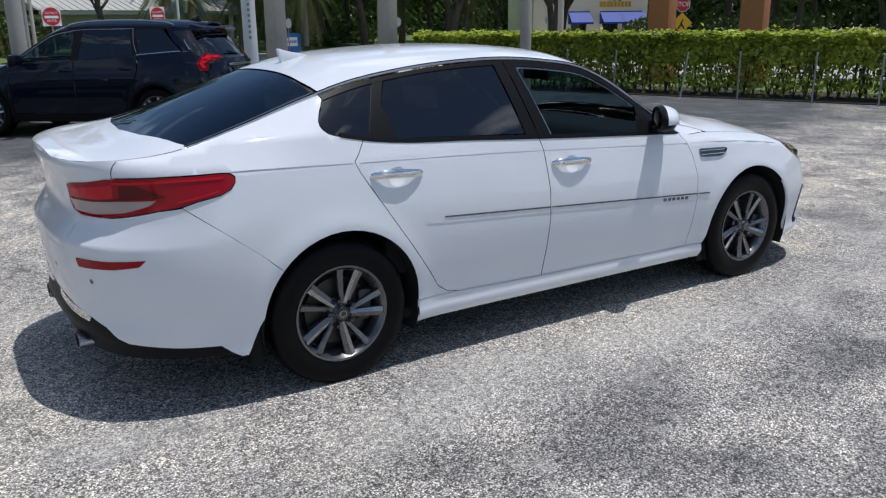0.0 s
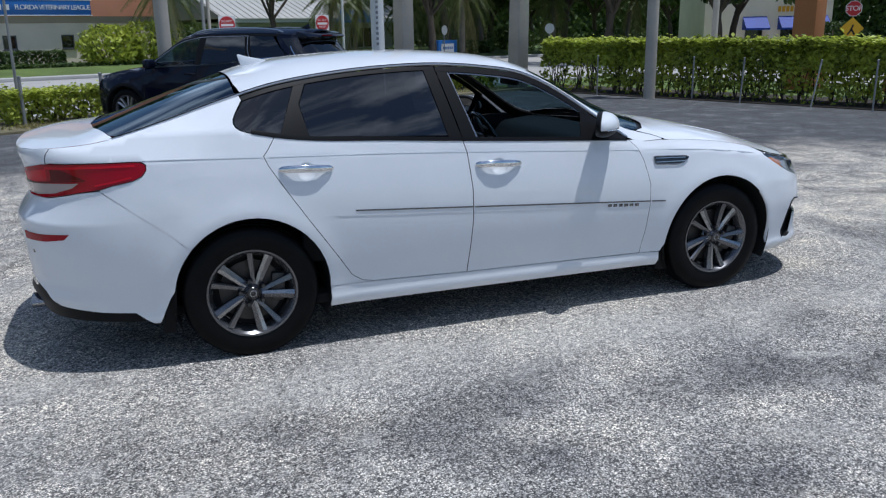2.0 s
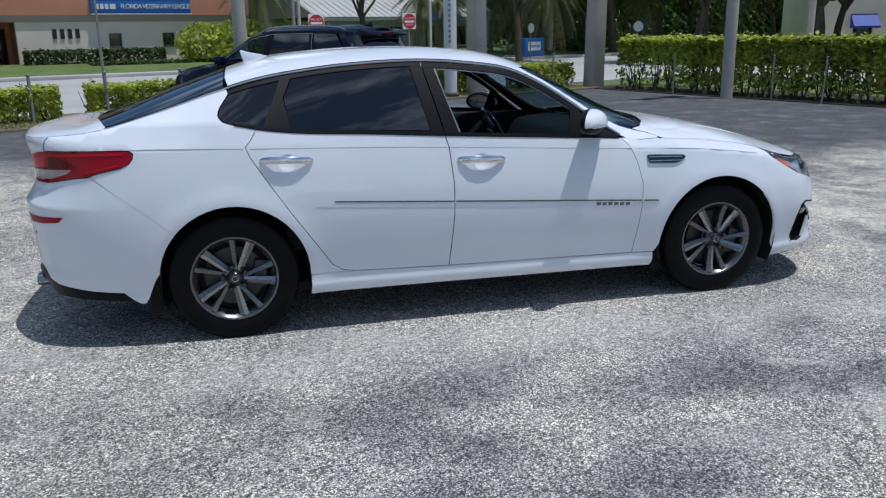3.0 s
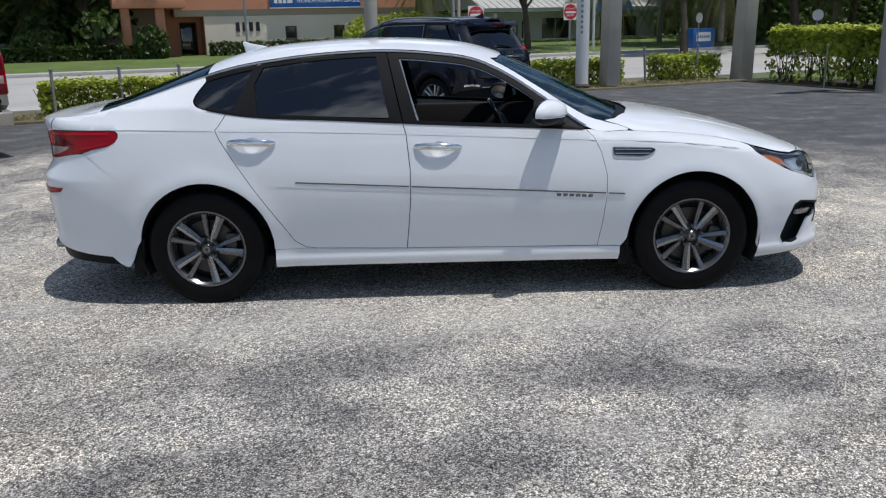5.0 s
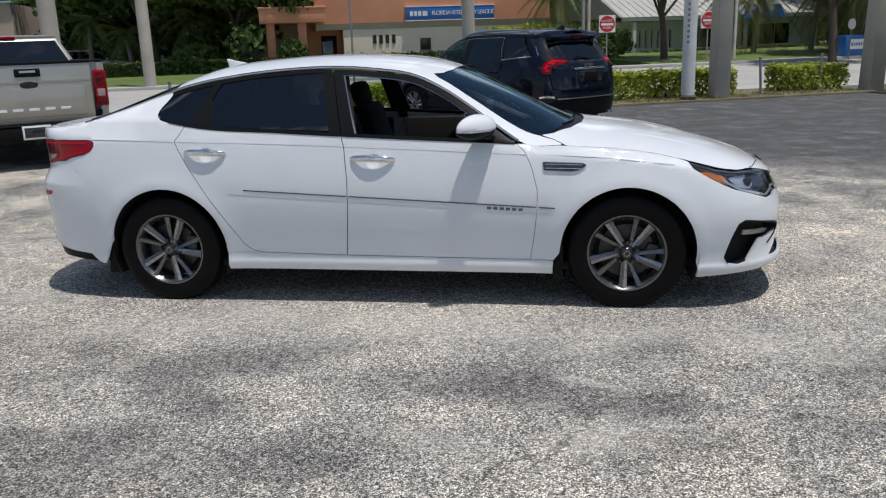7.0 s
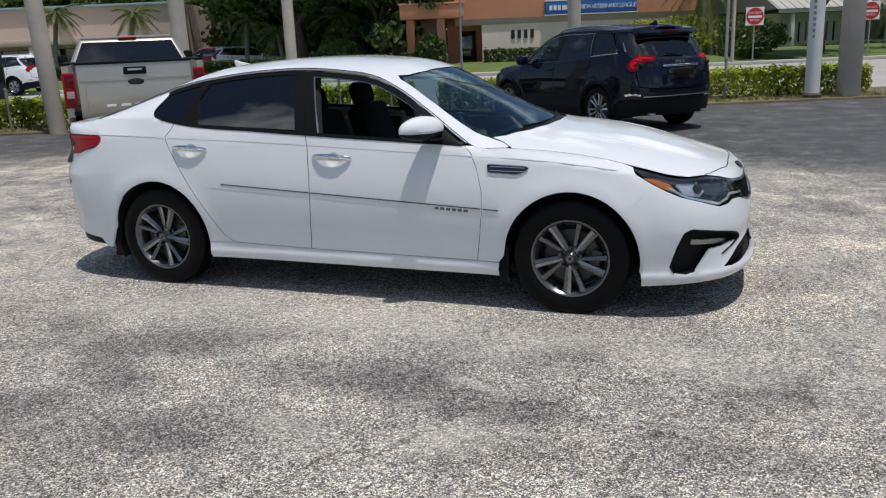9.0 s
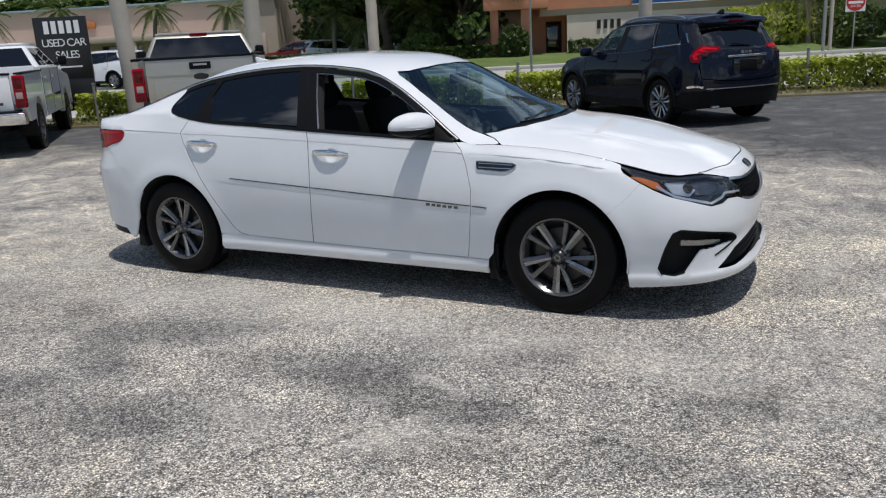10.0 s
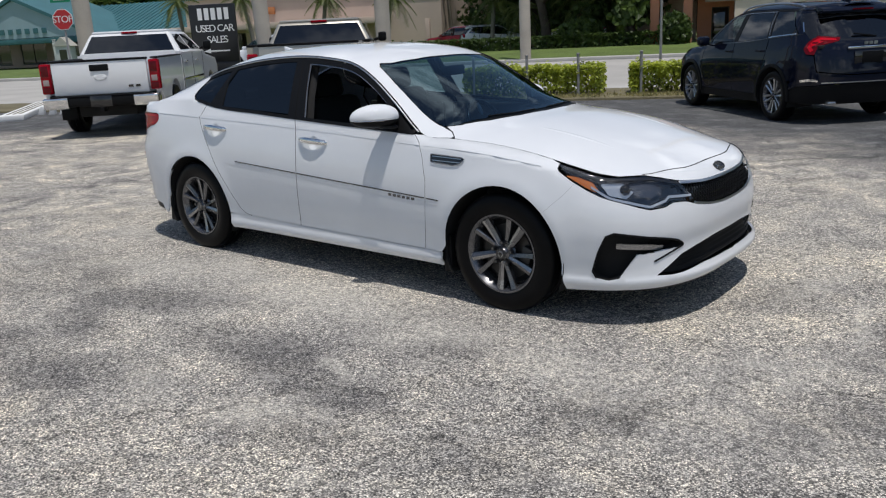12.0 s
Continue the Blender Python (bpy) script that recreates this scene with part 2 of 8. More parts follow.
    bent = n.new("ShaderNodeVectorMath")
    bent.operation = "MULTIPLY_ADD"
    l.new(warp.outputs["Color"], bent.inputs[0])
    bent.inputs[1].default_value = (0.9, 0.9, 0.0)
    l.new(co, bent.inputs[2])
    for size, wide in ((0.42, 0.0042), (1.3, 0.0060)):
        crack = node(n, "ShaderNodeTexVoronoi", Scale=size)
        crack.feature = "DISTANCE_TO_EDGE"
        l.new(bent.outputs[0], crack.inputs["Vector"])
        c = mixed(n, l, 1.0 if size < 1 else 0.5, c, ramp(n, l, crack.outputs["Distance"], [(0.0, (0.40, 0.40, 0.40)), (wide * 0.5, (0.6, 0.6, 0.6)), (wide, (1.0, 1.0, 1.0))]), "MULTIPLY")
    l.new(c, b.inputs["Base Color"])
    bump(n, l, b, stones.outputs["Distance"], 0.8, -0.007)
    return m


def paint(name, colour, flake=0.0, rough=0.28, coat=1.0):
    m, n, l, b = principled(name, colour, rough, 0.0, Coat_Weight=coat, Coat_Roughness=0.04, Specular_IOR_Level=0.0)
    co = coords(n, l)
    dust = node(n, "ShaderNodeTexNoise", Scale=3.0, Detail=6.0, Roughness=0.65)
    l.new(co, dust.inputs["Vector"])
    l.new(ramp(n, l, dust.outputs["Fac"], [(0.35, tuple(c * 0.97 for c in colour)), (0.7, colour)]), b.inputs["Base Color"])
    r = n.new("ShaderNodeMapRange")
    r.inputs["To Min"].default_value, r.inputs["To Max"].default_value = rough * 0.85, rough * 1.2
    l.new(dust.outputs["Fac"], r.inputs["Value"])
    l.new(r.outputs[0], b.inputs["Roughness"])
    if flake:
        b.inputs["Metallic"].default_value = flake
    return m


def glass(name, tint, gloss=0.0, ior=1.7, sheen=(1.0, 1.0, 1.0)):
    """A thin pane: clear with a tint, and a mirror at grazing angles."""
    m = bpy.data.materials.new(name)
    m.use_nodes = True
    n, l = m.node_tree.nodes, m.node_tree.links
    n.clear()
    out = n.new("ShaderNodeOutputMaterial")
    clear = n.new("ShaderNodeBsdfTransparent")
    clear.inputs["Color"].default_value = (*tint, 1)
    shine = n.new("ShaderNodeBsdfGlossy")
    shine.inputs["Roughness"].default_value = gloss
    shine.inputs["Color"].default_value = (*sheen, 1)
    low = ((ior - 1) / (ior + 1)) ** 2
    edge = n.new("ShaderNodeLayerWeight")
    edge.inputs["Blend"].default_value = 0.5
    fifth = n.new("ShaderNodeMath")
    fifth.operation = "POWER"
    fifth.inputs[1].default_value = 5.0
    l.new(edge.outputs["Facing"], fifth.inputs[0])
    fres = n.new("ShaderNodeMath")
    fres.operation = "MULTIPLY_ADD"
    l.new(fifth.outputs[0], fres.inputs[0])
    fres.inputs[1].default_value = 0.7 * (1 - low)
    fres.inputs[2].default_value = low
    mix = n.new("ShaderNodeMixShader")
    l.new(fres.outputs[0], mix.inputs[0])
    l.new(clear.outputs[0], mix.inputs[1])
    l.new(shine.outputs[0], mix.inputs[2])
    l.new(mix.outputs[0], out.inputs["Surface"])
    return m


def leaf_material(name, low, high, through=0.35):
    m, n, l, b = principled(name, low, 0.5)
    geo = n.new("ShaderNodeNewGeometry")
    co = coords(n, l)
    broad = node(n, "ShaderNodeTexNoise", Scale=1.3, Detail=3.0)
    l.new(co, broad.inputs["Vector"])
    mix = n.new("ShaderNodeMath")
    mix.operation = "MULTIPLY_ADD"
    l.new(geo.outputs["Random Per Island"], mix.inputs[0])
    mix.inputs[1].default_value = 0.6
    l.new(broad.outputs["Fac"], mix.inputs[2])
    c = ramp(n, l, mix.outputs[0], [(0.35, low), (0.95, high)])
    l.new(c, b.inputs["Base Color"])
    tr = n.new("ShaderNodeBsdfTranslucent")
    l.new(c, tr.inputs["Color"])
    ms = n.new("ShaderNodeMixShader")
    ms.inputs[0].default_value = through
    l.new(b.outputs[0], ms.inputs[1])
    l.new(tr.outputs[0], ms.inputs[2])
    l.new(ms.outputs[0], n["Material Output"].inputs["Surface"])
    return m


M = {
    "asphalt": asphalt_material(),
    "road": surface("pale_road", (0.40, 0.385, 0.36), 0.9, grain=70, stain=0.4, vary=0.2),
    "kerb": surface("kerb_concrete", (0.42, 0.41, 0.39), 0.85, grain=50, stain=1.0, vary=0.2),
    "verge": surface("dry_verge", (0.17, 0.15, 0.09), 0.95, grain=30, stain=1.2, vary=0.45, relief=0.8, distance=0.03),
    "lawn": surface("mown_lawn", (0.11, 0.16, 0.035), 0.9, grain=25, stain=0.6, vary=0.35, relief=0.8, distance=0.03),
    "mulch": surface("dark_mulch", (0.045, 0.035, 0.025), 0.95, grain=30, stain=2, vary=0.5, relief=1.0, distance=0.03),
    "white_paint": paint("white_car_paint", (0.74, 0.762, 0.79)),
    "truck_white": paint("white_truck_paint", (0.80, 0.81, 0.82)),
    "navy_paint": paint("dark_blue_car_paint", (0.0055, 0.0078, 0.018), 0.0, 0.35, 0.6),
    "red_paint": paint("dark_red_car_paint", (0.16, 0.012, 0.016)),
    "beige_paint": paint("pale_gold_car_paint", (0.42, 0.40, 0.35), 0.55, 0.35),
    "black_trim": surface("black_plastic", (0.008, 0.0082, 0.009), 0.45, grain=300, vary=0.2, relief=0.05, distance=0.001, Specular_IOR_Level=0.12),
    "gloss_black": principled("gloss_black", (0.012, 0.012, 0.013), 0.12, 0.0, Coat_Weight=0.6)[0],
    "rubber": surface("tyre_rubber", (0.006, 0.006, 0.0066), 0.34, grain=120, stain=8, vary=0.3, relief=0.05, distance=0.002, Specular_IOR_Level=0.10),
    # near-black put on panel edges and shut lines as the shade in the gaps
    "seam": principled("panel_gap_shade", (0.008, 0.008, 0.009), 0.9, Specular_IOR_Level=0.0)[0],
    "chrome": principled("chrome", (0.78, 0.79, 0.8), 0.08, 1.0)[0],
    "lamp_bowl": principled("silvered_lamp_bowl", (0.72, 0.73, 0.74), 0.22, 0.6)[0],
    "satin": principled("satin_metal", (0.62, 0.63, 0.65), 0.28, 1.0)[0],
    "alloy": surface("grey_alloy", (0.165, 0.165, 0.172), 0.26, 0.8, grain=200, stain=6, vary=0.12, relief=0.03, distance=0.001),
    "alloy_edge": principled("machined_alloy", (0.34, 0.34, 0.345), 0.22, 0.9)[0],
    "disc": surface("brake_steel", (0.07, 0.067, 0.064), 0.45, 0.8, grain=90, stain=9, vary=0.3, relief=0.1, distance=0.001),
    "under": surface("underbody", (0.010, 0.010, 0.010), 0.9, grain=20, vary=0.3),
    "cabin": surface("black_cabin_cloth", (0.009, 0.009, 0.010), 0.85, grain=400, stain=4, vary=0.25, relief=0.1, distance=0.001),
    "cabin_grey": surface("grey_cabin_trim", (0.10, 0.10, 0.105), 0.7, grain=300, stain=4, vary=0.2, relief=0.05, distance=0.001),
    "dark_glass": glass("dark_tinted_glass", (0.022, 0.025, 0.032), 0.0, 1.85),
    "screen_glass": glass("windscreen_glass", (0.22, 0.34, 0.40), 0.0, 1.95, (0.72, 0.90, 1.0)),
    "door_glass": glass("green_door_glass", (0.62, 0.72, 0.68), 0.0, 1.5),
    "back_glass": glass("rear_screen_glass", (0.05, 0.06, 0.075), 0.0, 1.8, (0.75, 0.88, 1.0)),
    "lens_clear": glass("clear_lens", (0.86, 0.88, 0.9), 0.0, 1.75),
    "lamp_red": principled("red_lamp", (0.30, 0.001, 0.009), 0.2, 0.0, Coat_Weight=0.6, Specular_IOR_Level=0.0)[0],
    "lamp_bright": principled("bright_red_lamp", (0.52, 0.003, 0.014), 0.2, 0.0, Coat_Weight=0.6, Specular_IOR_Level=0.0)[0],
    "lamp_dark_red": principled("dark_red_lamp", (0.10, 0.002, 0.005), 0.3, 0.0, Coat_Weight=0.6, Specular_IOR_Level=0.0)[0],
    "lamp_mid": principled("mid_red_lamp", (0.15, 0.001, 0.005), 0.2, 0.0, Coat_Weight=0.6, Specular_IOR_Level=0.0)[0],
    "lamp_white": principled("white_lamp", (0.34, 0.27, 0.26), 0.15, 0.0, Coat_Weight=1.0)[0],
    "lamp_amber": principled("amber_lamp", (0.60, 0.16, 0.010), 0.15, 0.0, Coat_Weight=1.0)[0],
    "concrete": surface("pole_concrete", (0.46, 0.42, 0.36), 0.9, grain=45, stain=1.2, vary=0.22, relief=0.3),
    "white_pole": surface("white_painted_steel", (0.72, 0.72, 0.70), 0.5, grain=60, stain=1.5, vary=0.12, relief=0.05),
    "galv": surface("galvanised_steel", (0.30, 0.30, 0.295), 0.5, 0.2, grain=60, stain=3, vary=0.2, relief=0.1),
    "hedge_leaf": leaf_material("hedge_leaf", (0.06, 0.10, 0.014), (0.54, 0.60, 0.085), 0.42),
    "dry_grass": leaf_material("dry_grass", (0.10, 0.12, 0.03), (0.34, 0.30, 0.13), 0.3),
    "tree_leaf": leaf_material("tree_leaf", (0.028, 0.06, 0.015), (0.12, 0.18, 0.04), 0.35),
    "tree_leaf_dark": leaf_material("dark_tree_leaf", (0.020, 0.042, 0.012), (0.085, 0.135, 0.03), 0.35),
    "palm_leaf": leaf_material("palm_leaf", (0.04, 0.07, 0.015), (0.16, 0.19, 0.05), 0.3),
    "bark": surface("bark", (0.10, 0.08, 0.06), 0.95, grain=18, stain=3, vary=0.4, relief=0.8, distance=0.03),
    "palm_bark": surface("palm_bark", (0.22, 0.20, 0.17), 0.95, grain=14, stain=3, vary=0.35, relief=0.8, distance=0.03),
    "gable": surface("pale_blue_gable", (0.30, 0.42, 0.47), 0.8, grain=30, stain=0.5, vary=0.1, relief=0.1),
    "sign_red": surface("sign_red", (0.48, 0.02, 0.025), 0.4, grain=80, vary=0.12, relief=0.0),
    "sign_white": surface("sign_white", (0.8, 0.8, 0.79), 0.45, grain=80, vary=0.08, relief=0.0),
    "sign_yellow": surface("sign_yellow", (0.8, 0.42, 0.01), 0.45, grain=80, vary=0.12, relief=0.0),
    "sign_green": surface("sign_green", (0.0, 0.22, 0.10), 0.45, grain=80, vary=0.12, relief=0.0),
    "sign_black": surface("sign_black", (0.012, 0.012, 0.013), 0.4, grain=60, vary=0.3, relief=0.0),
    "sign_blue": surface("sign_blue", (0.02, 0.13, 0.42), 0.4, grain=60, vary=0.12, relief=0.0),
    "beige_wall": surface("beige_stucco", (0.80, 0.70, 0.58), 0.9, grain=30, stain=0.5, vary=0.12, relief=0.3),
    "taupe": surface("taupe_soffit", (0.44, 0.37, 0.31), 0.9, grain=30, stain=0.5, vary=0.1, relief=0.2),
    "salmon": surface("salmon_stucco", (0.60, 0.27, 0.16), 0.9, grain=30, stain=0.5, vary=0.15, relief=0.3),
    "pink_wall": surface("pale_pink_stucco", (0.56, 0.45, 0.38), 0.9, grain=30, stain=0.4, vary=0.12, relief=0.3),
    "white_wall": surface("white_siding", (0.62, 0.63, 0.63), 0.8, grain=30, stain=0.5, vary=0.12, relief=0.2),
    "metal_roof": surface("pale_metal_roof", (0.54, 0.52, 0.47), 0.45, 0.3, grain=30, stain=0.6, vary=0.12, relief=0.1),
    "teal_roof": surface("teal_metal_roof", (0.055, 0.17, 0.19), 0.5, 0.2, grain=20, stain=0.6, vary=0.2, relief=0.1),
    "dark_pane": principled("dark_window_pane", (0.015, 0.017, 0.02), 0.06, 0.0, Coat_Weight=1.0)[0],
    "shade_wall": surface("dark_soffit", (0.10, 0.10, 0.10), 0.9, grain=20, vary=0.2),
    "cream": surface("cream_wall", (0.88, 0.80, 0.62), 0.9, grain=20, stain=0.4, vary=0.1),
    "awning": surface("blue_awning", (0.004, 0.04, 0.32), 0.6, grain=60, vary=0.15, relief=0.05),
    "orange_wall": surface("orange_stucco", (0.50, 0.20, 0.08), 0.9, grain=25, stain=0.6, vary=0.15),
}


# ---------- mesh helpers ----------
def thing(name, label, category, at=(0, 0, 0), turn=0.0, group="", kind=""):
    """The Empty at a thing's base, which parents its parts."""
    ob = new(name)
    ob.empty_display_size = 0.2
    ob.matrix_basis = pose(*at, 0, 0, turn)
    return tagged(ob, label, category, group, kind)


def finish(name, me, material, parent=None, label=""):
    ob = new(name, me)
    for m in (material if isinstance(material, (list, tuple)) else [material]):
        me.materials.append(m)
    if parent is not None:
        ob.parent = parent
    if label:
        ob["label"] = label
    return ob


def part(name, bm, material, parent=None, label="", smooth=True):
    me = bpy.data.meshes.new(name)
    bm.normal_update()
    bm.to_mesh(me)
    bm.free()
    if smooth:
        me.polygons.foreach_set("use_smooth", [True] * len(me.polygons))
        me.set_sharp_from_angle(angle=radians(38))
    return finish(name, me, material, parent, label)


def box(sx, sy, sz, at=(0, 0, 0), bevel=0.0, rot=(0, 0, 0), bm=None, segs=2):
    """A box of that size, its middle at that place, with rounded edges."""
    bm = bm or bmesh.new()
    made = bmesh.ops.create_cube(bm, size=1.0)["verts"]
    bmesh.ops.scale(bm, vec=(sx, sy, sz), verts=made)
    if bevel:
        edges = list({e for v in made for e in v.link_edges})
        res = bmesh.ops.bevel(bm, geom=edges, offset=bevel, segments=segs, profile=0.5, affect="EDGES")
        made = list({v for f in res["faces"] for v in f.verts} | {v for v in made if v.is_valid})
    bmesh.ops.transform(bm, matrix=pose(*at, *rot), verts=made)
    return bm


def prism(outline, depth, axis="y", at=0.0, bevel=0.0, bm=None):
    """An outline of (a, b) pairs pushed out to that depth. axis y: outline in x, z; x: in y, z; z: in x, y."""
    bm = bm or bmesh.new()

    def place(a, b, d):
        return {"y": (a, d, b), "x": (d, a, b), "z": (a, b, d)}[axis]
    v = [bm.verts.new(place(a, b, at)) for a, b in outline]
    w = [bm.verts.new(place(a, b, at + depth)) for a, b in outline]
    faces = [bm.faces.new(v), bm.faces.new(w[::-1])]
    n = len(v)
    for i in range(n):
        faces.append(bm.faces.new((v[i], w[i], w[(i + 1) % n], v[(i + 1) % n])))
    bmesh.ops.recalc_face_normals(bm, faces=faces)
    if bevel:
        edges = list({e for f in faces[:2] for e in f.edges})
        bmesh.ops.bevel(bm, geom=edges, offset=bevel, segments=2, profile=0.5, affect="EDGES")
    return bm


def lathe(profile, steps=40, axis="y", at=(0, 0, 0), bm=None, closed=False):
    """Turns (radius, along) pairs about an axis."""
    bm = bm or bmesh.new()
    rings = []
    for r, a in profile:
        ring = []
        for i in range(steps):
            t = 2 * math.pi * i / steps
            c, s = r * math.cos(t), r * math.sin(t)
            p = {"y": (c, a, s), "z": (c, s, a), "x": (a, c, s)}[axis]
            ring.append(bm.verts.new((p[0] + at[0], p[1] + at[1], p[2] + at[2])))
        rings.append(ring)
    faces = []
    pairs = list(zip(rings[:-1], rings[1:])) + ([(rings[-1], rings[0])] if closed else [])
    for a, b in pairs:
        for i in range(steps):
            faces.append(bm.faces.new((a[i], a[(i + 1) % steps], b[(i + 1) % steps], b[i])))
    if not closed:
        for ring in (rings[0], rings[-1]):
            if profile[0][0] > 1e-6 or profile[-1][0] > 1e-6:
                faces.append(bm.faces.new(ring))
    bmesh.ops.recalc_face_normals(bm, faces=faces)
    return bm


def sweep(points, width, height=None, bm=None, taper=None, sides=8, up=(0, 0, 1)):
    """A rod of oval section along a line of points."""
    bm = bm or bmesh.new()
    height = height or width
    pts = [Vector(p) for p in points]
    rings = []
    for i, p in enumerate(pts):
        d = (pts[min(i + 1, len(pts) - 1)] - pts[max(i - 1, 0)]).normalized()
        a = d.cross(Vector(up))
        a = a.normalized() if a.length > 1e-5 else d.orthogonal().normalized()
        b = a.cross(d).normalized()
        k = taper(i / (len(pts) - 1)) if taper else 1.0
        rings.append([bm.verts.new(p + a * (math.cos(2 * math.pi * j / sides) * width / 2 * k) + b * (math.sin(2 * math.pi * j / sides) * height / 2 * k)) for j in range(sides)])
    faces = []
    for r, s in zip(rings[:-1], rings[1:]):
        for j in range(sides):
            faces.append(bm.faces.new((r[j], r[(j + 1) % sides], s[(j + 1) % sides], s[j])))
    faces += [bm.faces.new(rings[0][::-1]), bm.faces.new(rings[-1])]
    bmesh.ops.recalc_face_normals(bm, faces=faces)
    return bm


def lettering(name, text, size, material, parent, at, rot, depth=0.004, spread=1.0, label=""):
    cu = bpy.data.curves.new(name, "FONT")
    cu.body, cu.size, cu.extrude, cu.align_x, cu.align_y, cu.space_character = text, size, depth, "CENTER", "CENTER", spread
    tmp = bpy.data.objects.new(name + "_curve", cu)
    scene.collection.objects.link(tmp)
    bpy.context.view_layer.update()
    me = bpy.data.meshes.new_from_object(tmp.evaluated_get(bpy.context.evaluated_depsgraph_get()))
    bpy.data.objects.remove(tmp)
    ob = finish(name, me, material, parent, label)
    ob.matrix_basis = pose(*at, *rot)
    return ob


# ---------- the plan of the lot: u along the street, v towards it ----------
STREET = radians(21.5)
CORNER = Vector((7.9, 15.0, 0))
UA, VA = Vector((math.cos(STREET), math.sin(STREET), 0)), Vector((-math.sin(STREET), math.cos(STREET), 0))
YAW = 21.5


def lot(u, v, z=0.0):
    p = CORNER + UA * u + VA * v
    return (p.x, p.y, z)


def slab(name, u0, u1, v0, v1, z0, z1, material, label, bevel=0.0, kind="structure", category="ground"):
    bm = box(u1 - u0, v1 - v0, z1 - z0, ((u0 + u1) / 2, (v0 + v1) / 2, (z0 + z1) / 2), bevel)
    ob = part(name, bm, material)
    ob.matrix_basis = pose(*lot(0, 0), 0, 0, YAW)
    return tagged(ob, label, category, "", kind)

# ---------- ground ----------
def ground_sheet(name, u0, u1, v0, v1, z, material, label, step=None):
    bm = bmesh.new()
    nu = 1 if not step else max(1, int((u1 - u0) / step))
    nv = 1 if not step else max(1, int((v1 - v0) / step))
    grid = [[bm.verts.new((u0 + (u1 - u0) * i / nu, v0 + (v1 - v0) * j / nv, z)) for i in range(nu + 1)] for j in range(nv + 1)]
    for j in range(nv):
        for i in range(nu):
            bm.faces.new((grid[j][i], grid[j][i + 1], grid[j + 1][i + 1], grid[j + 1][i]))
    ob = part(name, bm, material)
    ob.matrix_basis = pose(*lot(0, 0), 0, 0, YAW)
    return tagged(ob, label, "ground", "", "structure")


ground_sheet("ground", -1500, 1500, -1500, 1500, -0.06, M["lawn"], "green lawn and open ground reaching to the horizon")
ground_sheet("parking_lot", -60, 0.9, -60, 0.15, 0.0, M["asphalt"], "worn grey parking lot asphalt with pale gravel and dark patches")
slab("verge", -60, 0.2, 0.15, 2.6, -0.1, 0.05, M["verge"], "dry grass verge between the lot and the street", 0.02)
slab("hedge_bed", 0.0, 2.2, -60, 0.6, -0.1, 0.03, M["mulch"], "dark mulch bed under the tall hedge", 0.02)
slab("pavement", -200, 200, 2.6, 4.2, -0.1, 0.0, M["kerb"], "pale concrete pavement along the street", 0.0)
slab("road", -300, 300, 4.2, 18.6, -0.1, -0.03, M["road"], "sun-bleached pale street surface", 0.0, category="road")
slab("kerb", -300, 300, 18.6, 18.85, -0.1, 0.1, M["kerb"], "concrete kerb on the far side of the street", 0.02, category="kerb")
slab("far_pavement", -300, 300, 18.85, 20.2, -0.1, 0.07, M["kerb"], "concrete pavement beyond the street", 0.0)
slab("side_street", 7.5, 14.5, -60, 4.2, -0.1, -0.02, M["road"], "pale side street behind the tall hedge", 0.0, category="road")


def rising_lawn(u0, u1, rows, label):
    ob = part("lawn", prism([(20.2, -0.1)] + rows + [(rows[-1][0], -0.1)], u1 - u0, "x", u0), M["lawn"], smooth=False)
    ob.matrix_basis = pose(*lot(0, 0), 0, 0, YAW)
    return tagged(ob, label, "lawn", "", "structure")


rising_lawn(-60, 1.6, [(20.2, 0.068), (22.0, 0.17), (24.6, 0.32), (26.9, 0.34)], "mown green lawn rising from the street to the clinic")
rising_lawn(4.5, 26.0, [(20.2, 0.068), (25.0, 0.22), (30.4, 0.34), (31.4, 0.35)], "mown green lawn in front of the white office")

# ---------- car skins ----------
def rounded(points, r=0.02, closed=True):
    """The outline with its corners rounded off."""
    pts = [np.array(p, float) for p in points]
    out, n = [], len(pts)
    for i, p in enumerate(pts):
        a, b = pts[i - 1] - p, pts[(i + 1) % n] - p
        la, lb = np.linalg.norm(a), np.linalg.norm(b)
        d = min(r, 0.45 * la, 0.45 * lb)
        if d < 1e-4 or (la * lb > 0 and abs(np.dot(a, b) / (la * lb) + 1) < 0.01):
            out.append(p)
            continue
        s, e = p + a / la * d, p + b / lb * d
        for t in (0, 0.25, 0.5, 0.75, 1.0):
            out.append((1 - t) ** 2 * s + 2 * t * (1 - t) * p + t * t * e)
    return [tuple(p) for p in out]


def soft_loop(points, rounds=3):
    """A closed outline with its corners cut again and again."""
    a = np.array(points, float)
    for _ in range(rounds):
        b = np.roll(a, -1, 0)
        a = np.stack([a * 0.8 + b * 0.2, a * 0.2 + b * 0.8], 1).reshape(-1, 2)
    return [tuple(p) for p in a]


def inset(points, d):
    """The outline drawn in by d."""
    p = np.array(points, float)
    area = 0.5 * np.sum(p[:, 0] * np.roll(p[:, 1], -1) - np.roll(p[:, 0], -1) * p[:, 1])
    e = np.roll(p, -1, 0) - p
    nrm = np.stack([-e[:, 1], e[:, 0]], 1) * (1 if area > 0 else -1)
    nrm /= np.linalg.norm(nrm, axis=1)[:, None] + 1e-12
    m = nrm + np.roll(nrm, 1, 0)
    m /= np.maximum((m * m).sum(1) / 2, 0.35)[:, None]
    return p + m * d


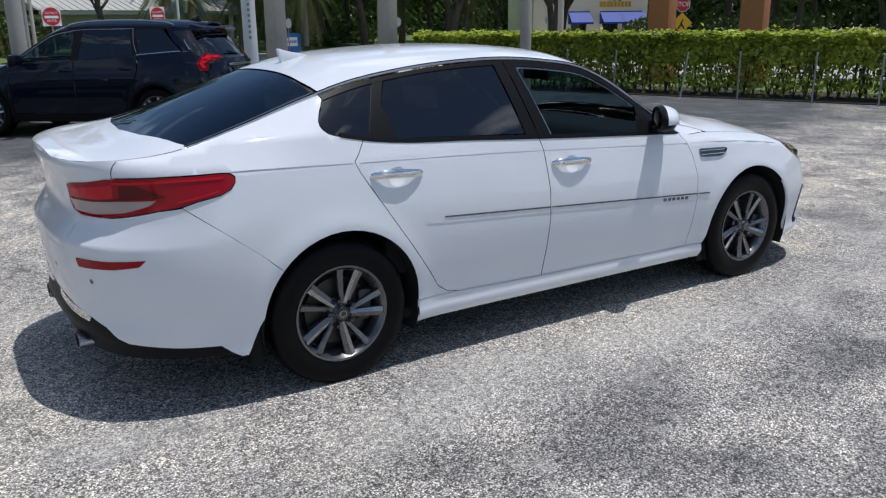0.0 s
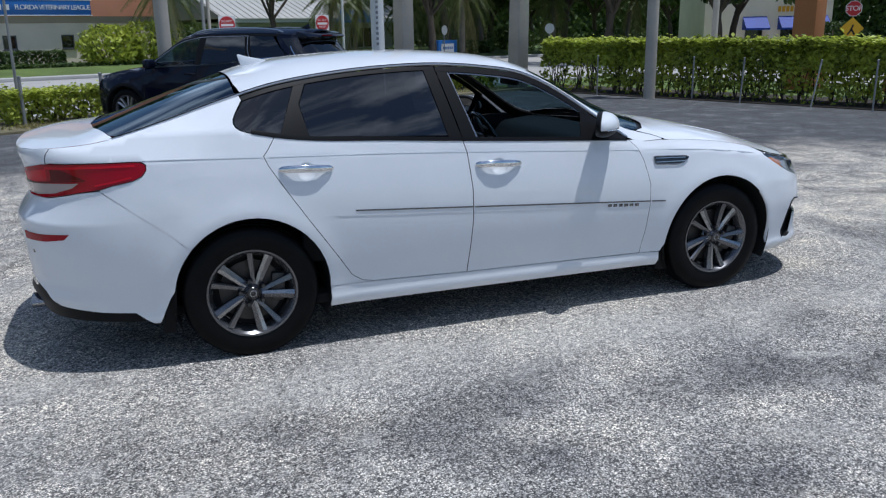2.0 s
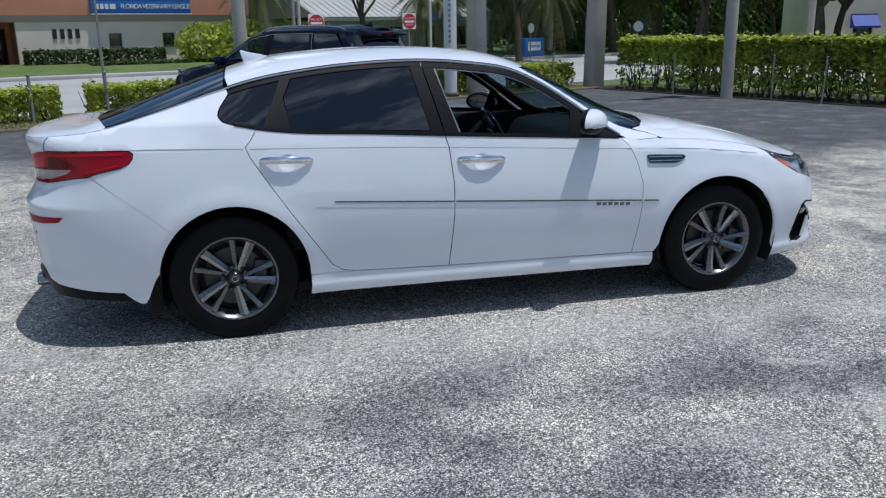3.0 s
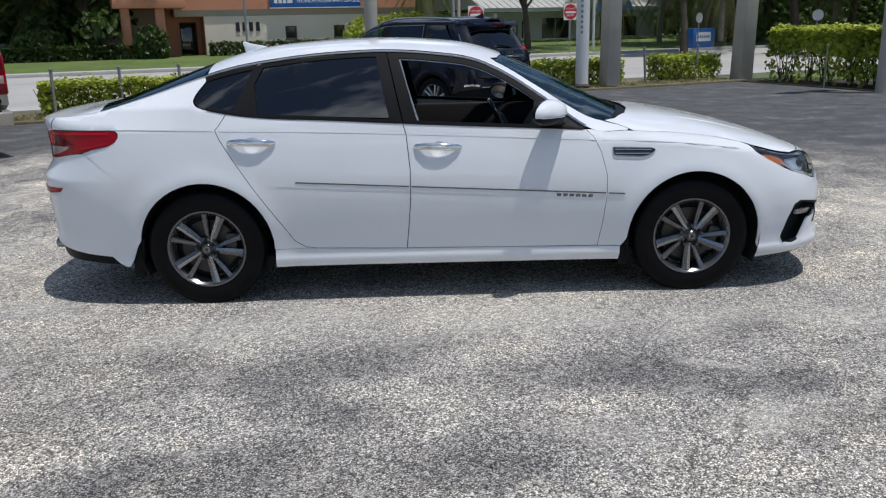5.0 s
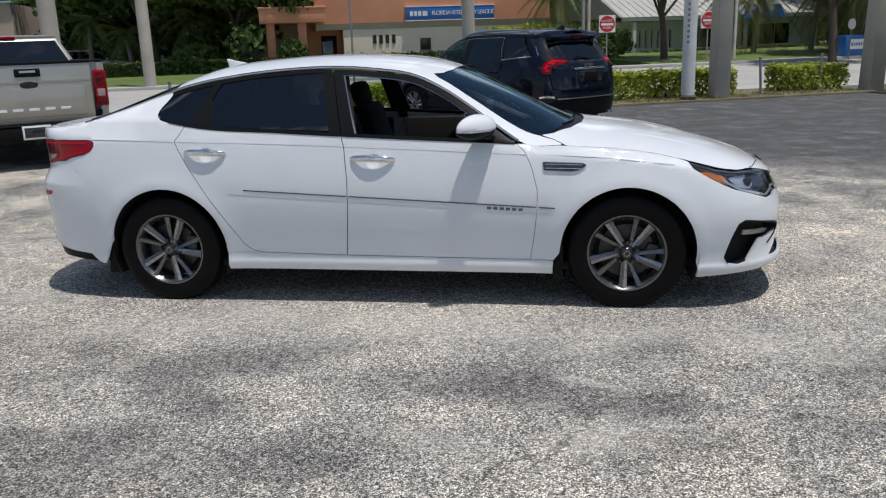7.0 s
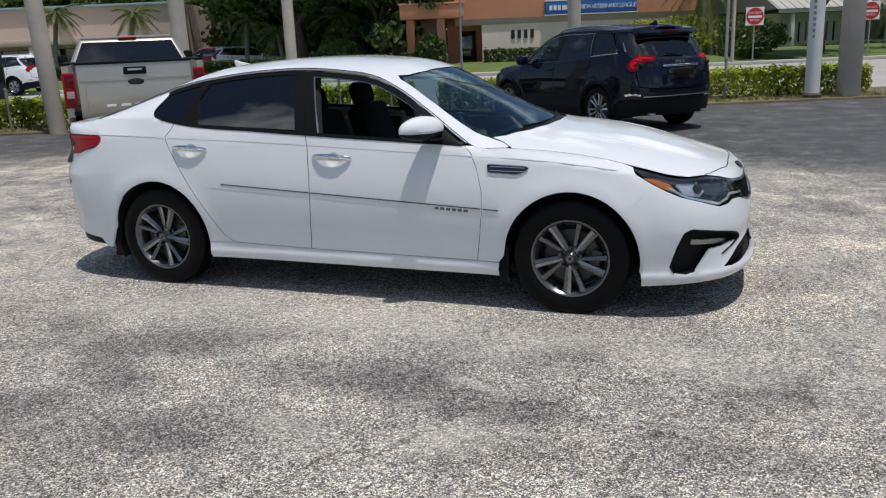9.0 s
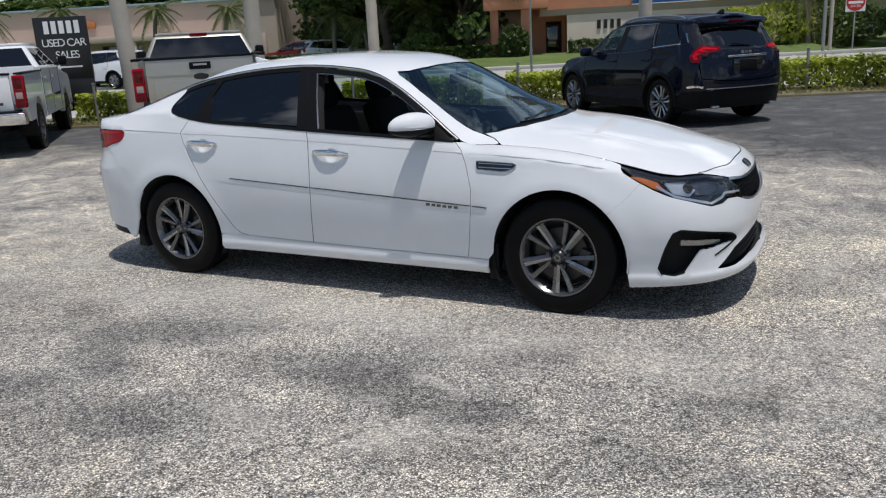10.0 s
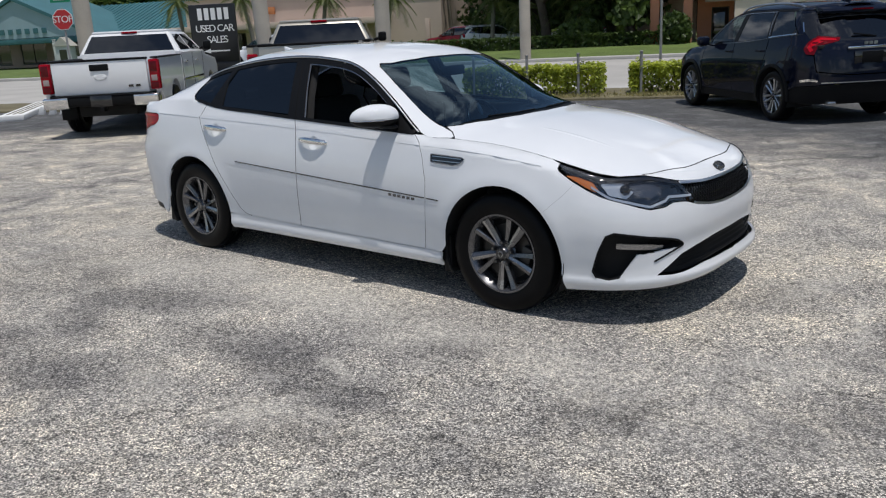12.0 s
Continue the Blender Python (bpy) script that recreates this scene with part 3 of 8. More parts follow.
def inside(p, poly):
    x, y = p[:, 0], p[:, 1]
    res = np.zeros(len(p), bool)
    q = np.roll(poly, -1, 0)
    for (ax, ay), (bx, by) in zip(poly, q):
        if ay != by:
            res ^= ((ay > y) != (by > y)) & (x < (bx - ax) * (y - ay) / (by - ay) + ax)
    return res


def dense(poly, step):
    out = []
    for a, b in zip(poly, np.roll(poly, -1, 0)):
        k = max(1, int(np.ceil(np.linalg.norm(b - a) / step)))
        out += [a + (b - a) * i / k for i in range(k)]
    return np.array(out)


def skin(name, outline, fn, material, parent, holes=(), gap=0.0025, step=0.035, flange=0.014, label="", lip=None, soft=0.002):
    """A panel of sheet: the outline filled in the surface's parameters, with its edges turned in."""
    from mathutils.geometry import delaunay_2d_cdt
    outer = inset(outline, gap)
    loops = [dense(outer, step)] + [dense(inset(h, -gap), step) for h in holes]
    lo, hi = outer.min(0), outer.max(0)
    gx, gy = np.meshgrid(np.arange(lo[0] + step / 2, hi[0], step), np.arange(lo[1] + step / 2, hi[1], step))
    cand = np.stack([gx.ravel(), gy.ravel()], 1)
    keep = inside(cand, loops[0])
    for h in loops[1:]:
        keep &= ~inside(cand, h)
    cand = cand[keep]
    edge = np.concatenate(loops)
    if len(cand):
        d = np.full(len(cand), 9.0)
        for i in range(0, len(edge), 400):
            d = np.minimum(d, np.sqrt(((cand[:, None] - edge[None, i:i + 400]) ** 2).sum(2)).min(1))
        cand = cand[d > step * 0.45]
    links_, base = [], 0
    for lp in loops:
        n = len(lp)
        links_ += [(base + i, base + (i + 1) % n) for i in range(n)]
        base += n
    allp = np.concatenate([edge, cand]) if len(cand) else edge
    v2, _, tris, *_ = delaunay_2d_cdt([Vector(p) for p in allp], links_, [], 0, 1e-6)
    v2 = np.array([(v.x, v.y) for v in v2])
    tris = np.array([t for t in tris if len(t) == 3])
    mid = v2[tris].mean(1)
    ok = inside(mid, loops[0])
    for h in loops[1:]:
        ok &= ~inside(mid, h)
    tris = tris[ok]
    p = fn(v2[:, 0], v2[:, 1])
    e = soft
    nrm = np.cross(fn(v2[:, 0] + e, v2[:, 1]) - fn(v2[:, 0] - e, v2[:, 1]), fn(v2[:, 0], v2[:, 1] + e) - fn(v2[:, 0], v2[:, 1] - e))
    nrm /= np.linalg.norm(nrm, axis=1)[:, None] + 1e-12
    out = p - np.stack([p[:, 0] * 0.6, 0 * p[:, 1], 0 * p[:, 2] + 0.6], 1)
    flip = (nrm * out).sum(1) < 0
    nrm[flip] *= -1
    fnrm = np.cross(p[tris[:, 1]] - p[tris[:, 0]], p[tris[:, 2]] - p[tris[:, 0]])
    swap = (fnrm * nrm[tris].sum(1)).sum(1) < 0
    tris[swap] = tris[swap][:, [0, 2, 1]]
    verts, faces, norms = list(map(tuple, p)), [tuple(map(int, t)) for t in tris], list(map(tuple, nrm))
    count = {}
    for t in faces:
        for a, b in ((t[0], t[1]), (t[1], t[2]), (t[2], t[0])):
            key = (min(a, b), max(a, b))
            count[key] = None if key in count else (a, b)
    rim, n_top = {}, len(faces)
    if flange:
        for ab in count.values():
            if ab is None:
                continue
            for i in ab:
                if i not in rim:
                    rim[i] = (len(verts), len(verts) + 1)
                    verts += [tuple(p[i]), tuple(p[i] - nrm[i] * flange)]
                    norms += [tuple(nrm[i])] * 2
            a, b = ab
            faces.append((rim[b][0], rim[a][0], rim[a][1], rim[b][1]))
    me = bpy.data.meshes.new(name)
    me.from_pydata(verts, [], faces)
    me.polygons.foreach_set("use_smooth", [True] * len(faces))
    if flange:
        idx = np.zeros(len(faces), int)
        idx[n_top:] = 1
        me.polygons.foreach_set("material_index", idx)
    me.normals_split_custom_set_from_vertices(norms)
    me.update()
    return finish(name, me, [material, lip or material], parent, label)


def arch_points(cx, cz, r, a0, a1, n=18):
    return [(cx + r * math.cos(radians(a0 + (a1 - a0) * i / n)), cz + r * math.sin(radians(a0 + (a1 - a0) * i / n))) for i in range(n + 1)]


def along(curve, x0, x1, n=12, dz=0.0):
    return [(float(x), float(curve(x)) + dz) for x in np.linspace(x0, x1, n)]


def band(name, line, width, fn, material, parent, label="", thick=0.006, step=0.05):
    """A strip of that width along a line in a surface's parameters, standing proud by thick."""
    a = np.array(line, float)
    d = np.gradient(a, axis=0)
    nrm = np.stack([-d[:, 1], d[:, 0]], 1)
    nrm /= np.linalg.norm(nrm, axis=1)[:, None]
    return skin(name, list(map(tuple, a + nrm * width / 2)) + list(map(tuple, (a - nrm * width / 2)[::-1])), fn, material, parent, gap=0, step=step, flange=thick, label=label, lip=material)


def run(conv, points):
    """End-outline points from (station or distance, height) pairs; runs of stations are followed closely."""
    out = []
    for i, (v, z) in enumerate(points):
        out.append(conv(v, z))
        if i + 1 < len(points):
            w, y = points[i + 1]
            if abs(v) > 1.4 and abs(w) > 1.4:
                out += [conv(v + (w - v) * t, z + (y - z) * t) for t in (0.2, 0.4, 0.6, 0.8)]
    return out


class Curve:
    """A smooth curve through a few (position, value) stations."""

    def __init__(self, *stations):
        self.p = np.array([s[0] for s in stations], float)
        self.q = np.array([s[1] for s in stations], float)
        h, d = np.diff(self.p), np.diff(self.q) / np.diff(self.p)
        m = np.zeros(len(self.p))
        m[0], m[-1] = d[0], d[-1]
        if len(d) > 1:
            m[1:-1] = (d[:-1] * h[1:] + d[1:] * h[:-1]) / (h[1:] + h[:-1])
        self.m = m

    def __call__(self, x):
        x = np.clip(np.asarray(x, float), self.p[0], self.p[-1])
        i = np.clip(np.searchsorted(self.p, x, side="right") - 1, 0, len(self.p) - 2)
        h = self.p[i + 1] - self.p[i]
        t = (x - self.p[i]) / h
        a, b = self.q[i], self.q[i + 1]
        return (a * (1 + 2 * t) * (1 - t) ** 2 + self.m[i] * h * t * (1 - t) ** 2
                + b * t * t * (3 - 2 * t) + self.m[i + 1] * h * t * t * (t - 1))


class Shell:
    """The outer skin of a car body, x forward, right side at negative y."""

    def __init__(self, **k):
        self.k = k

    def base(self, x, z):
        """Half width before the ends round it in."""
        k = self.k
        x, z = np.broadcast_arrays(np.asarray(x, float), np.asarray(z, float))
        zk, zr = k["crease"](x), k["rail_z"](x)
        zb = np.minimum(k["belt_z"](x), zr - 0.008)
        zk = np.minimum(zk, zb - 0.008)
        yb, yr = k["belt_y"](x), k["rail_y"](x)
        low = k["profile"]((z - 0.2) / (zk - 0.2))
        yk = k["profile"](1.0)
        f = np.clip((z - zk) / (zb - zk), 0, 1)
        mid = yk + (yb - yk) * f
        g = np.clip((z - zb) / (zr - zb), 0, 1.02)
        up = yb + (yr - yb) * (g + 0.18 * g * (g - 1))
        y = np.where(z <= zk, low, np.where(z <= zb, mid, up))
        for wx in k["wheels"]:
            r = np.hypot(x - wx, z - k["hub"])
            y = y + k["flare"] * np.exp(-((r - k["arch"]) / 0.07) ** 2) * (z < zk)
        return y

    def side(self, x, z):
        k = self.k
        x, z = np.broadcast_arrays(np.asarray(x, float), np.asarray(z, float))
        ff = np.clip((x - k["x_front"]) / (k["nose"](z) - k["x_front"]), 0, 1)
        fr = np.clip((k["x_rear"] - x) / (k["x_rear"] - k["tail"](z)), 0, 1)
        n, m = k["n_front"], k["n_rear"]
        return self.base(x, z) * (1 - ff ** n) ** (1 / n) * (1 - fr ** m) ** (1 / m)

    def rail(self, x):
        """The half width along the upper edge of the sides."""
        return np.maximum(self.side(x, self.k["rail_z"](x)), 0.3)

    def top(self, x, y):
        k = self.k
        zc, zr, yr = k["centre_z"](x), k["rail_z"](x), self.rail(x)
        return zc + (zr - zc) * np.minimum(np.abs(y) / yr, 1.08) ** k["crown"](x)

    # skins as maps from two parameters to space; sgn -1 is the right side
    def on_side(self, sgn=-1, off=0.0):
        return lambda x, z: np.stack([x, sgn * (self.side(x, z) + off), z], -1)

    def on_top(self, sgn=-1, off=0.0):
        return lambda x, y: np.stack([x, -sgn * y, self.top(x, y) + off], -1)

    def on_end(self, front=True, sgn=-1, off=0.0):
        k = self.k
        x0, n = (k["x_front"], k["n_front"]) if front else (k["x_rear"], k["n_rear"])
        end = k["nose"] if front else k["tail"]

        def f(a, z):
            s = np.clip(a / 1.4, 0, 1.0) * math.pi / 2
            xe = end(z) + (off if front else -off)
            x = x0 + (xe - x0) * np.sin(s) ** (2 / n)
            return np.stack([x, sgn * (self.base(x, z) + off) * np.cos(s) ** (2 / n), z + 0 * s], -1)
        return f

    def end_a(self, y, z, front=True):
        """The end parameter at the distance y from the centre line."""
        k = self.k
        x0, n = (k["x_front"], k["n_front"]) if front else (k["x_rear"], k["n_rear"])
        xe = (k["nose"] if front else k["tail"])(z)
        x = x0
        for _ in range(12):
            s = np.arccos(np.clip(y / self.base(x, z), 0, 1) ** (n / 2))
            x = x0 + (xe - x0) * np.sin(s) ** (2 / n)
        return 1.4 * s * 2 / math.pi


SEDAN = Shell(
    x_front=1.5, x_rear=-1.55, n_front=3.0, n_rear=3.2, wheels=(-1.4025, 1.4025), hub=0.33, arch=0.40, flare=0.012,
    centre_z=Curve((-2.49, 1.068), (-2.35, 1.09), (-2.14, 1.108), (-1.97, 1.16), (-1.78, 1.228), (-1.59, 1.295), (-1.44, 1.345),
                   (-1.16, 1.424), (-0.81, 1.461), (-0.465, 1.473), (-0.117, 1.462), (0.2, 1.42), (0.36, 1.37), (0.51, 1.305), (0.8, 1.166),
                   (0.96, 1.088), (1.08, 1.036), (1.15, 1.02), (1.35, 0.996), (1.72, 0.924), (2.1, 0.812), (2.25, 0.75), (2.33, 0.70)),
    rail_z=Curve((-2.49, 1.060), (-2.3, 1.076), (-1.97, 1.11), (-1.74, 1.174), (-1.41, 1.278), (-1.25, 1.323), (-0.925, 1.376), (-0.6, 1.403),
                 (-0.34, 1.408), (-0.09, 1.391), (0.2, 1.338), (0.36, 1.26), (0.52, 1.156), (0.73, 1.008), (0.80, 0.963),
                 (1.05, 0.941), (1.32, 0.921), (1.62, 0.874), (1.8, 0.825), (1.95, 0.786), (2.1, 0.773), (2.2, 0.765), (2.33, 0.70)),
    rail_y=Curve((-2.49, 0.85), (-2.3, 0.85), (-2.12, 0.785), (-1.97, 0.722), (-1.7, 0.685), (-1.41, 0.665), (-1.0, 0.64), (-0.4, 0.635), (0.1, 0.655), (0.36, 0.70),
                 (0.6, 0.755), (0.8, 0.81), (1.05, 0.815), (1.4, 0.80), (1.62, 0.80), (1.9, 0.815), (2.33, 0.82)),
    belt_z=Curve((-2.4, 1.05), (-1.7, 1.13), (-1.35, 1.115), (-1.228, 1.09), (-0.6, 1.04), (0.03, 1.0), (0.47, 0.975), (0.8, 0.955), (2.0, 0.80)),
    belt_y=Curve((-2.4, 0.862), (-2.15, 0.83), (-1.9, 0.80), (-1.4, 0.825), (-0.6, 0.848), (0.5, 0.848), (0.85, 0.838), (1.4, 0.83), (2.0, 0.84)),
    crease=Curve((-2.4, 1.015), (-1.85, 1.02), (-1.23, 0.998), (-0.6, 0.976), (0.03, 0.944), (0.86, 0.899), (1.15, 0.885), (1.47, 0.857), (1.68, 0.829)),
    profile=Curve((-0.2, 0.80), (0.0, 0.868), (0.05, 0.892), (0.115, 0.888), (0.15, 0.889), (0.35, 0.908), (0.55, 0.917), (0.72, 0.91), (0.88, 0.889), (1.0, 0.868)),
    nose=Curve((0.1, 2.30), (0.2, 2.36), (0.24, 2.385), (0.28, 2.37), (0.4, 2.345), (0.5, 2.355), (0.6, 2.34), (0.68, 2.31), (0.74, 2.265), (0.78, 2.2), (0.83, 2.05), (0.9, 1.9)),
    tail=Curve((0.1, -2.38), (0.25, -2.425), (0.33, -2.458), (0.35, -2.468), (0.37, -2.462), (0.42, -2.448), (0.5, -2.452), (0.62, -2.463), (0.72, -2.470), (0.738, -2.470), (0.752, -2.460), (0.835, -2.408), (0.9, -2.405), (1.0, -2.425), (1.05, -2.44), (1.10, -2.42)),
    crown=Curve((-2.4, 3.0), (-1.9, 2.6), (-1.0, 3.0), (0.2, 2.8), (0.8, 2.4), (1.2, 2.6), (2.3, 2.6)),
)

# ---------- wheels ----------
def wheel(parent, x, y, z, out, radius, rim_r, width, spokes="twin", steps=48, spin=0.0, metal="alloy", face="alloy_edge"):
    """A wheel with its axle along y; out is -1 or 1, the side that its face looks to."""
    w = new("wheel")
    w.parent = parent
    w.matrix_basis = pose(x, y, z, 0, 0, 0 if out < 0 else 180) @ pose(0, 0, 0, 0, spin, 0)
    h = width / 2
    tyre = [(rim_r, h * 0.86), (rim_r + 0.012, h * 0.93), ((rim_r + radius) / 2, h), (radius - 0.02, h * 0.93), (radius - 0.006, h * 0.8), (radius, h * 0.6),
            (radius, h * 0.36), (radius - 0.008, h * 0.34), (radius - 0.008, h * 0.3), (radius, h * 0.28), (radius, 0.02), (radius - 0.008, 0.015)]
    full = tyre + [(r, -a) for r, a in tyre[::-1]]
    part("tyre", lathe(full, steps, "y", closed=True), M["rubber"], w)
    f = -h
    rim = [(rim_r + 0.004, h * 0.8), (rim_r - 0.012, h * 0.8), (rim_r - 0.03, 0.0), (rim_r - 0.03, f * 0.55), (rim_r - 0.012, f * 0.82), (rim_r - 0.002, f * 0.94), (rim_r + 0.008, f * 0.95), (rim_r + 0.008, f * 0.86)]
    part("rim", lathe(rim, steps, "y", closed=True), M["alloy"], w)
    part("brake_disc", lathe([(0.0, f * 0.30), (rim_r * 0.72, f * 0.30), (rim_r * 0.72, f * 0.22), (0.0, f * 0.2)], 32, "y"), M["disc"], w)
    part("caliper", box(0.07, 0.05, 0.15, (rim_r * 0.60, f * 0.36, 0.02), 0.015), M["disc"], w)
    part("wheel_back", lathe([(0.0, f * 0.1), (rim_r - 0.032, f * 0.1), (rim_r - 0.032, f * 0.06), (0.0, f * 0.06)], 32, "y"), M["under"], w)
    part("hub", lathe([(0.0, f * 0.93), (0.022, f * 0.95), (0.031, f * 0.92), (0.034, f * 0.84), (0.048, f * 0.72), (0.068, f * 0.45), (0.0, f * 0.4)], 24, "y"), M["alloy"], w)
    part("cap_ring", lathe([(0.013, f * 0.987), (0.016, f * 0.992), (0.018, f * 0.980), (0.013, f * 0.97)], 20, "y", closed=True), M["alloy_edge"], w)
    part("hub_cap", lathe([(0.0, f * 0.985), (0.029, f * 0.975), (0.033, f * 0.93), (0.0, f * 0.9)], 20, "y"), M["gloss_black"], w, "black centre cap")
    for i in range(5):
        a = 2 * math.pi * (i + 0.5) / 5
        part("wheel_nut", lathe([(0.0, f * 0.93), (0.009, f * 0.95), (0.0125, f * 0.90), (0.0135, f * 0.7), (0.0, f * 0.7)], 10, "y", (0.062 * math.cos(a), 0, 0.062 * math.sin(a))), M["gloss_black"], w)
    n = 5 if spokes == "twin" else 6
    for i in range(n):
        for side in (-1, 1):
            bm = bmesh.new()
            a0 = 2 * math.pi * i / n + side * (0.20 if spokes == "twin" else 0.16)
            a1 = 2 * math.pi * i / n + side * (0.23 if spokes == "twin" else 0.34) + (0.17 if spokes == "twin" else 0.0)
            rows = []
            for t in (0, 0.35, 0.7, 1.0):
                px = 0.045 * math.cos(a0) * (1 - t) + (rim_r - 0.010) * math.cos(a1) * t
                pz = 0.045 * math.sin(a0) * (1 - t) + (rim_r - 0.010) * math.sin(a1) * t
                r, a = math.hypot(px, pz), math.atan2(pz, px)
                wide = (0.0155 + 0.0075 * t if side < 0 else 0.0100 + 0.0060 * t) if spokes == "twin" else 0.011 + 0.005 * t
                depth = f * (0.80 + 0.13 * t - 0.10 * t * (1 - t) * 2)
                c, s = math.cos(a), math.sin(a)
                rows.append([bm.verts.new((r * c - k * wide * s, d, r * s + k * wide * c)) for k, d in ((-1.0, depth * 0.55), (-1.0, depth * 0.9), (-0.35 * side - 0.25, depth), (1.0, depth * 0.93), (1.0, depth * 0.55))])
            fs = []
            for p, q in zip(rows[:-1], rows[1:]):
                for j in range(5):
                    fs.append(bm.faces.new((p[j], p[(j + 1) % 5], q[(j + 1) % 5], q[j])))
            fs += [bm.faces.new(rows[0]), bm.faces.new(rows[-1])]
            bmesh.ops.recalc_face_normals(bm, faces=fs)
            for k, fc in enumerate(fs[:-2]):
                fc.material_index = 1 if (k % 5 == (2 if side < 0 else 1)) else 0
            part("spoke", bm, [M[metal], M[face]], w, smooth=False)
    return w


# ---------- the white sedan ----------
def build_sedan():
    car = thing("sedan", "glossy white four-door sedan with dark tinted windows and grey alloy wheels", "car")
    S, k = SEDAN, SEDAN.k
    W, T = M["white_paint"], M["black_trim"]
    front, rear = S.on_end(True), S.on_end(False)

    def fa(v, z):
        """Front outline point: v over 1.4 is a station, under it a distance from the centre line."""
        if v > 1.4:
            f = (v - k["x_front"]) / (float(k["nose"](z)) - k["x_front"])
            return (1.4 * math.asin(min(1, max(0, f)) ** (k["n_front"] / 2)) * 2 / math.pi, z)
        return (float(S.end_a(v, z, True)), z)

    def ra(v, z):
        if v < -1.4:
            f = (k["x_rear"] - v) / (k["x_rear"] - float(k["tail"](z)))
            return (1.4 * math.asin(min(1, max(0, f)) ** (k["n_rear"] / 2)) * 2 / math.pi, z)
        return (float(S.end_a(v, z, False)), z)

    def brink(ys, z, end):
        """Where the upper skin meets the end: (distance, station) pairs."""
        out = []
        for y in ys:
            h = z
            for _ in range(25):
                x = float(end(S.end_a(y, h, end is front), h)[0])
                h = 0.5 * h + 0.5 * float(S.top(x, y))
            out.append((y, x))
        return out

    rear_seam = [(-1.232, 1.092), (-1.268, 1.037), (-1.296, 1.004), (-1.276, 0.956), (-1.208, 0.844), (-1.097, 0.674), (-0.954, 0.464), (-0.89, 0.365), (-0.834, 0.328), (-0.77, 0.317)]
    mid_seam = [(-0.247, 0.303), (-0.232, 0.437), (-0.217, 0.60), (-0.215, 0.763), (-0.232, 0.954), (-0.25, float(k["belt_z"](-0.25)))]
    fore_seam = [(0.858, 0.287), (0.883, 0.438), (0.900, 0.587), (0.901, 0.701), (0.868, 0.831), (0.831, 0.911), (0.785, 0.957)]
    rear_arch, fore_arch = (-1.388, 0.335, 0.381), (1.412, 0.331, 0.383)
    rail = k["rail_z"]
    for sgn in (-1, 1):
        side = S.on_side(sgn)
        mine = sgn < 0
        cups = {hx: [(hx + 0.004 + 0.047 * math.cos(a), hz - 0.012 + 0.042 * math.sin(a)) for a in np.linspace(0, 2 * math.pi, 28, endpoint=False)] for hx, hz in ((-1.096, 0.930), (-0.057, 0.883))}
        rd = skin("rear_door", rear_seam[::-1] + along(k["belt_z"], -1.2, -0.27, 10) + mid_seam[::-1], side, W, car, holes=[cups[-1.096]], gap=0.0023, lip=M["seam"])
        fd = skin("front_door", mid_seam + along(k["belt_z"], -0.23, 0.76, 12) + fore_seam[::-1], side, W, car, holes=[cups[-0.057]], gap=0.0023, lip=M["seam"])
        skin("sill", [(-1.008, 0.205), (-0.6, 0.206), (0.985, 0.196), (0.99, 0.284), (0.858, 0.286), (0.34, 0.294), (-0.247, 0.302), (-0.77, 0.316), (-0.9, 0.318), (-1.005, 0.318)], side, W, car, step=0.02, soft=0.010)
        # quarter panel with the rear pillar
        q = [(-0.77, 0.317)] + rear_seam[::-1][1:-1] + [(-1.232, 1.092), (-1.30, 1.104), (-1.36, 1.117), (-1.392, 1.128), (-1.411, 1.143), (-1.419, 1.160), (-1.416, 1.180), (-1.402, 1.205), (-1.36, 1.262)]
        q += along(rail, -1.37, -1.97, 24, 0.002) + along(rail, -2.0, -2.245, 8, 0.0)
        q += [(-2.275, 1.045), (-2.30, 1.012), (-2.08, 1.016), (-1.885, 1.017), (-1.850, 1.013), (-1.833, 0.999), (-1.835, 0.975), (-1.855, 0.950), (-1.898, 0.929), (-1.99, 0.911), (-2.05, 0.892), (-1.90, 0.775), (-1.75, 0.655)]
        q += arch_points(*rear_arch, 139, -2) + [(-1.006, 0.319)]
        skin("quarter_panel", q, side, W, car, step=0.03, gap=0.0012, lip=M["seam"])
        fe = fore_seam + along(rail, 0.82, 1.68, 10) + [(1.735, float(rail(1.735)) - 0.004), (1.76, 0.806), (1.85, 0.752), (1.80, 0.69)] + arch_points(*fore_arch, 43, 173) + [(1.025, 0.33), (0.992, 0.287)]
        skin("fender", fe, side, W, car, step=0.022, soft=0.018, gap=0.0006, lip=M["seam"])
        # glass and black frames
        gl = S.on_side(sgn, -0.006)
        fr = S.on_side(sgn, 0.001)
        top = lambda a, b, dz, n=8: along(rail, a, b, n, dz)
        skin("quarter_window", [(-1.20, 1.098), (-1.30, 1.108), (-1.355, 1.119), (-1.388, 1.131), (-1.406, 1.146), (-1.413, 1.162), (-1.410, 1.180), (-1.396, 1.205), (-1.350, 1.262)] + top(-1.33, -1.095, -0.026, 5), gl, M["dark_glass"], car, gap=0, flange=0)
        skin("rear_door_window", rounded([(-1.058, 1.082), (-1.082, 1.235), (-1.03, 1.33)] + top(-1.0, -0.40, -0.024, 6) + [(-0.372, 1.36), (-0.325, 1.046)], 0.015), gl, M["dark_glass" if mine else "door_glass"], car, gap=0, flange=0)
        skin("window_divider", [(-1.205, 1.092), (-1.093, rail(-1.093) - 0.02), (-1.03, rail(-1.03) - 0.02), (-1.085, 1.235), (-1.056, 1.076)], fr, T, car, gap=0.002)
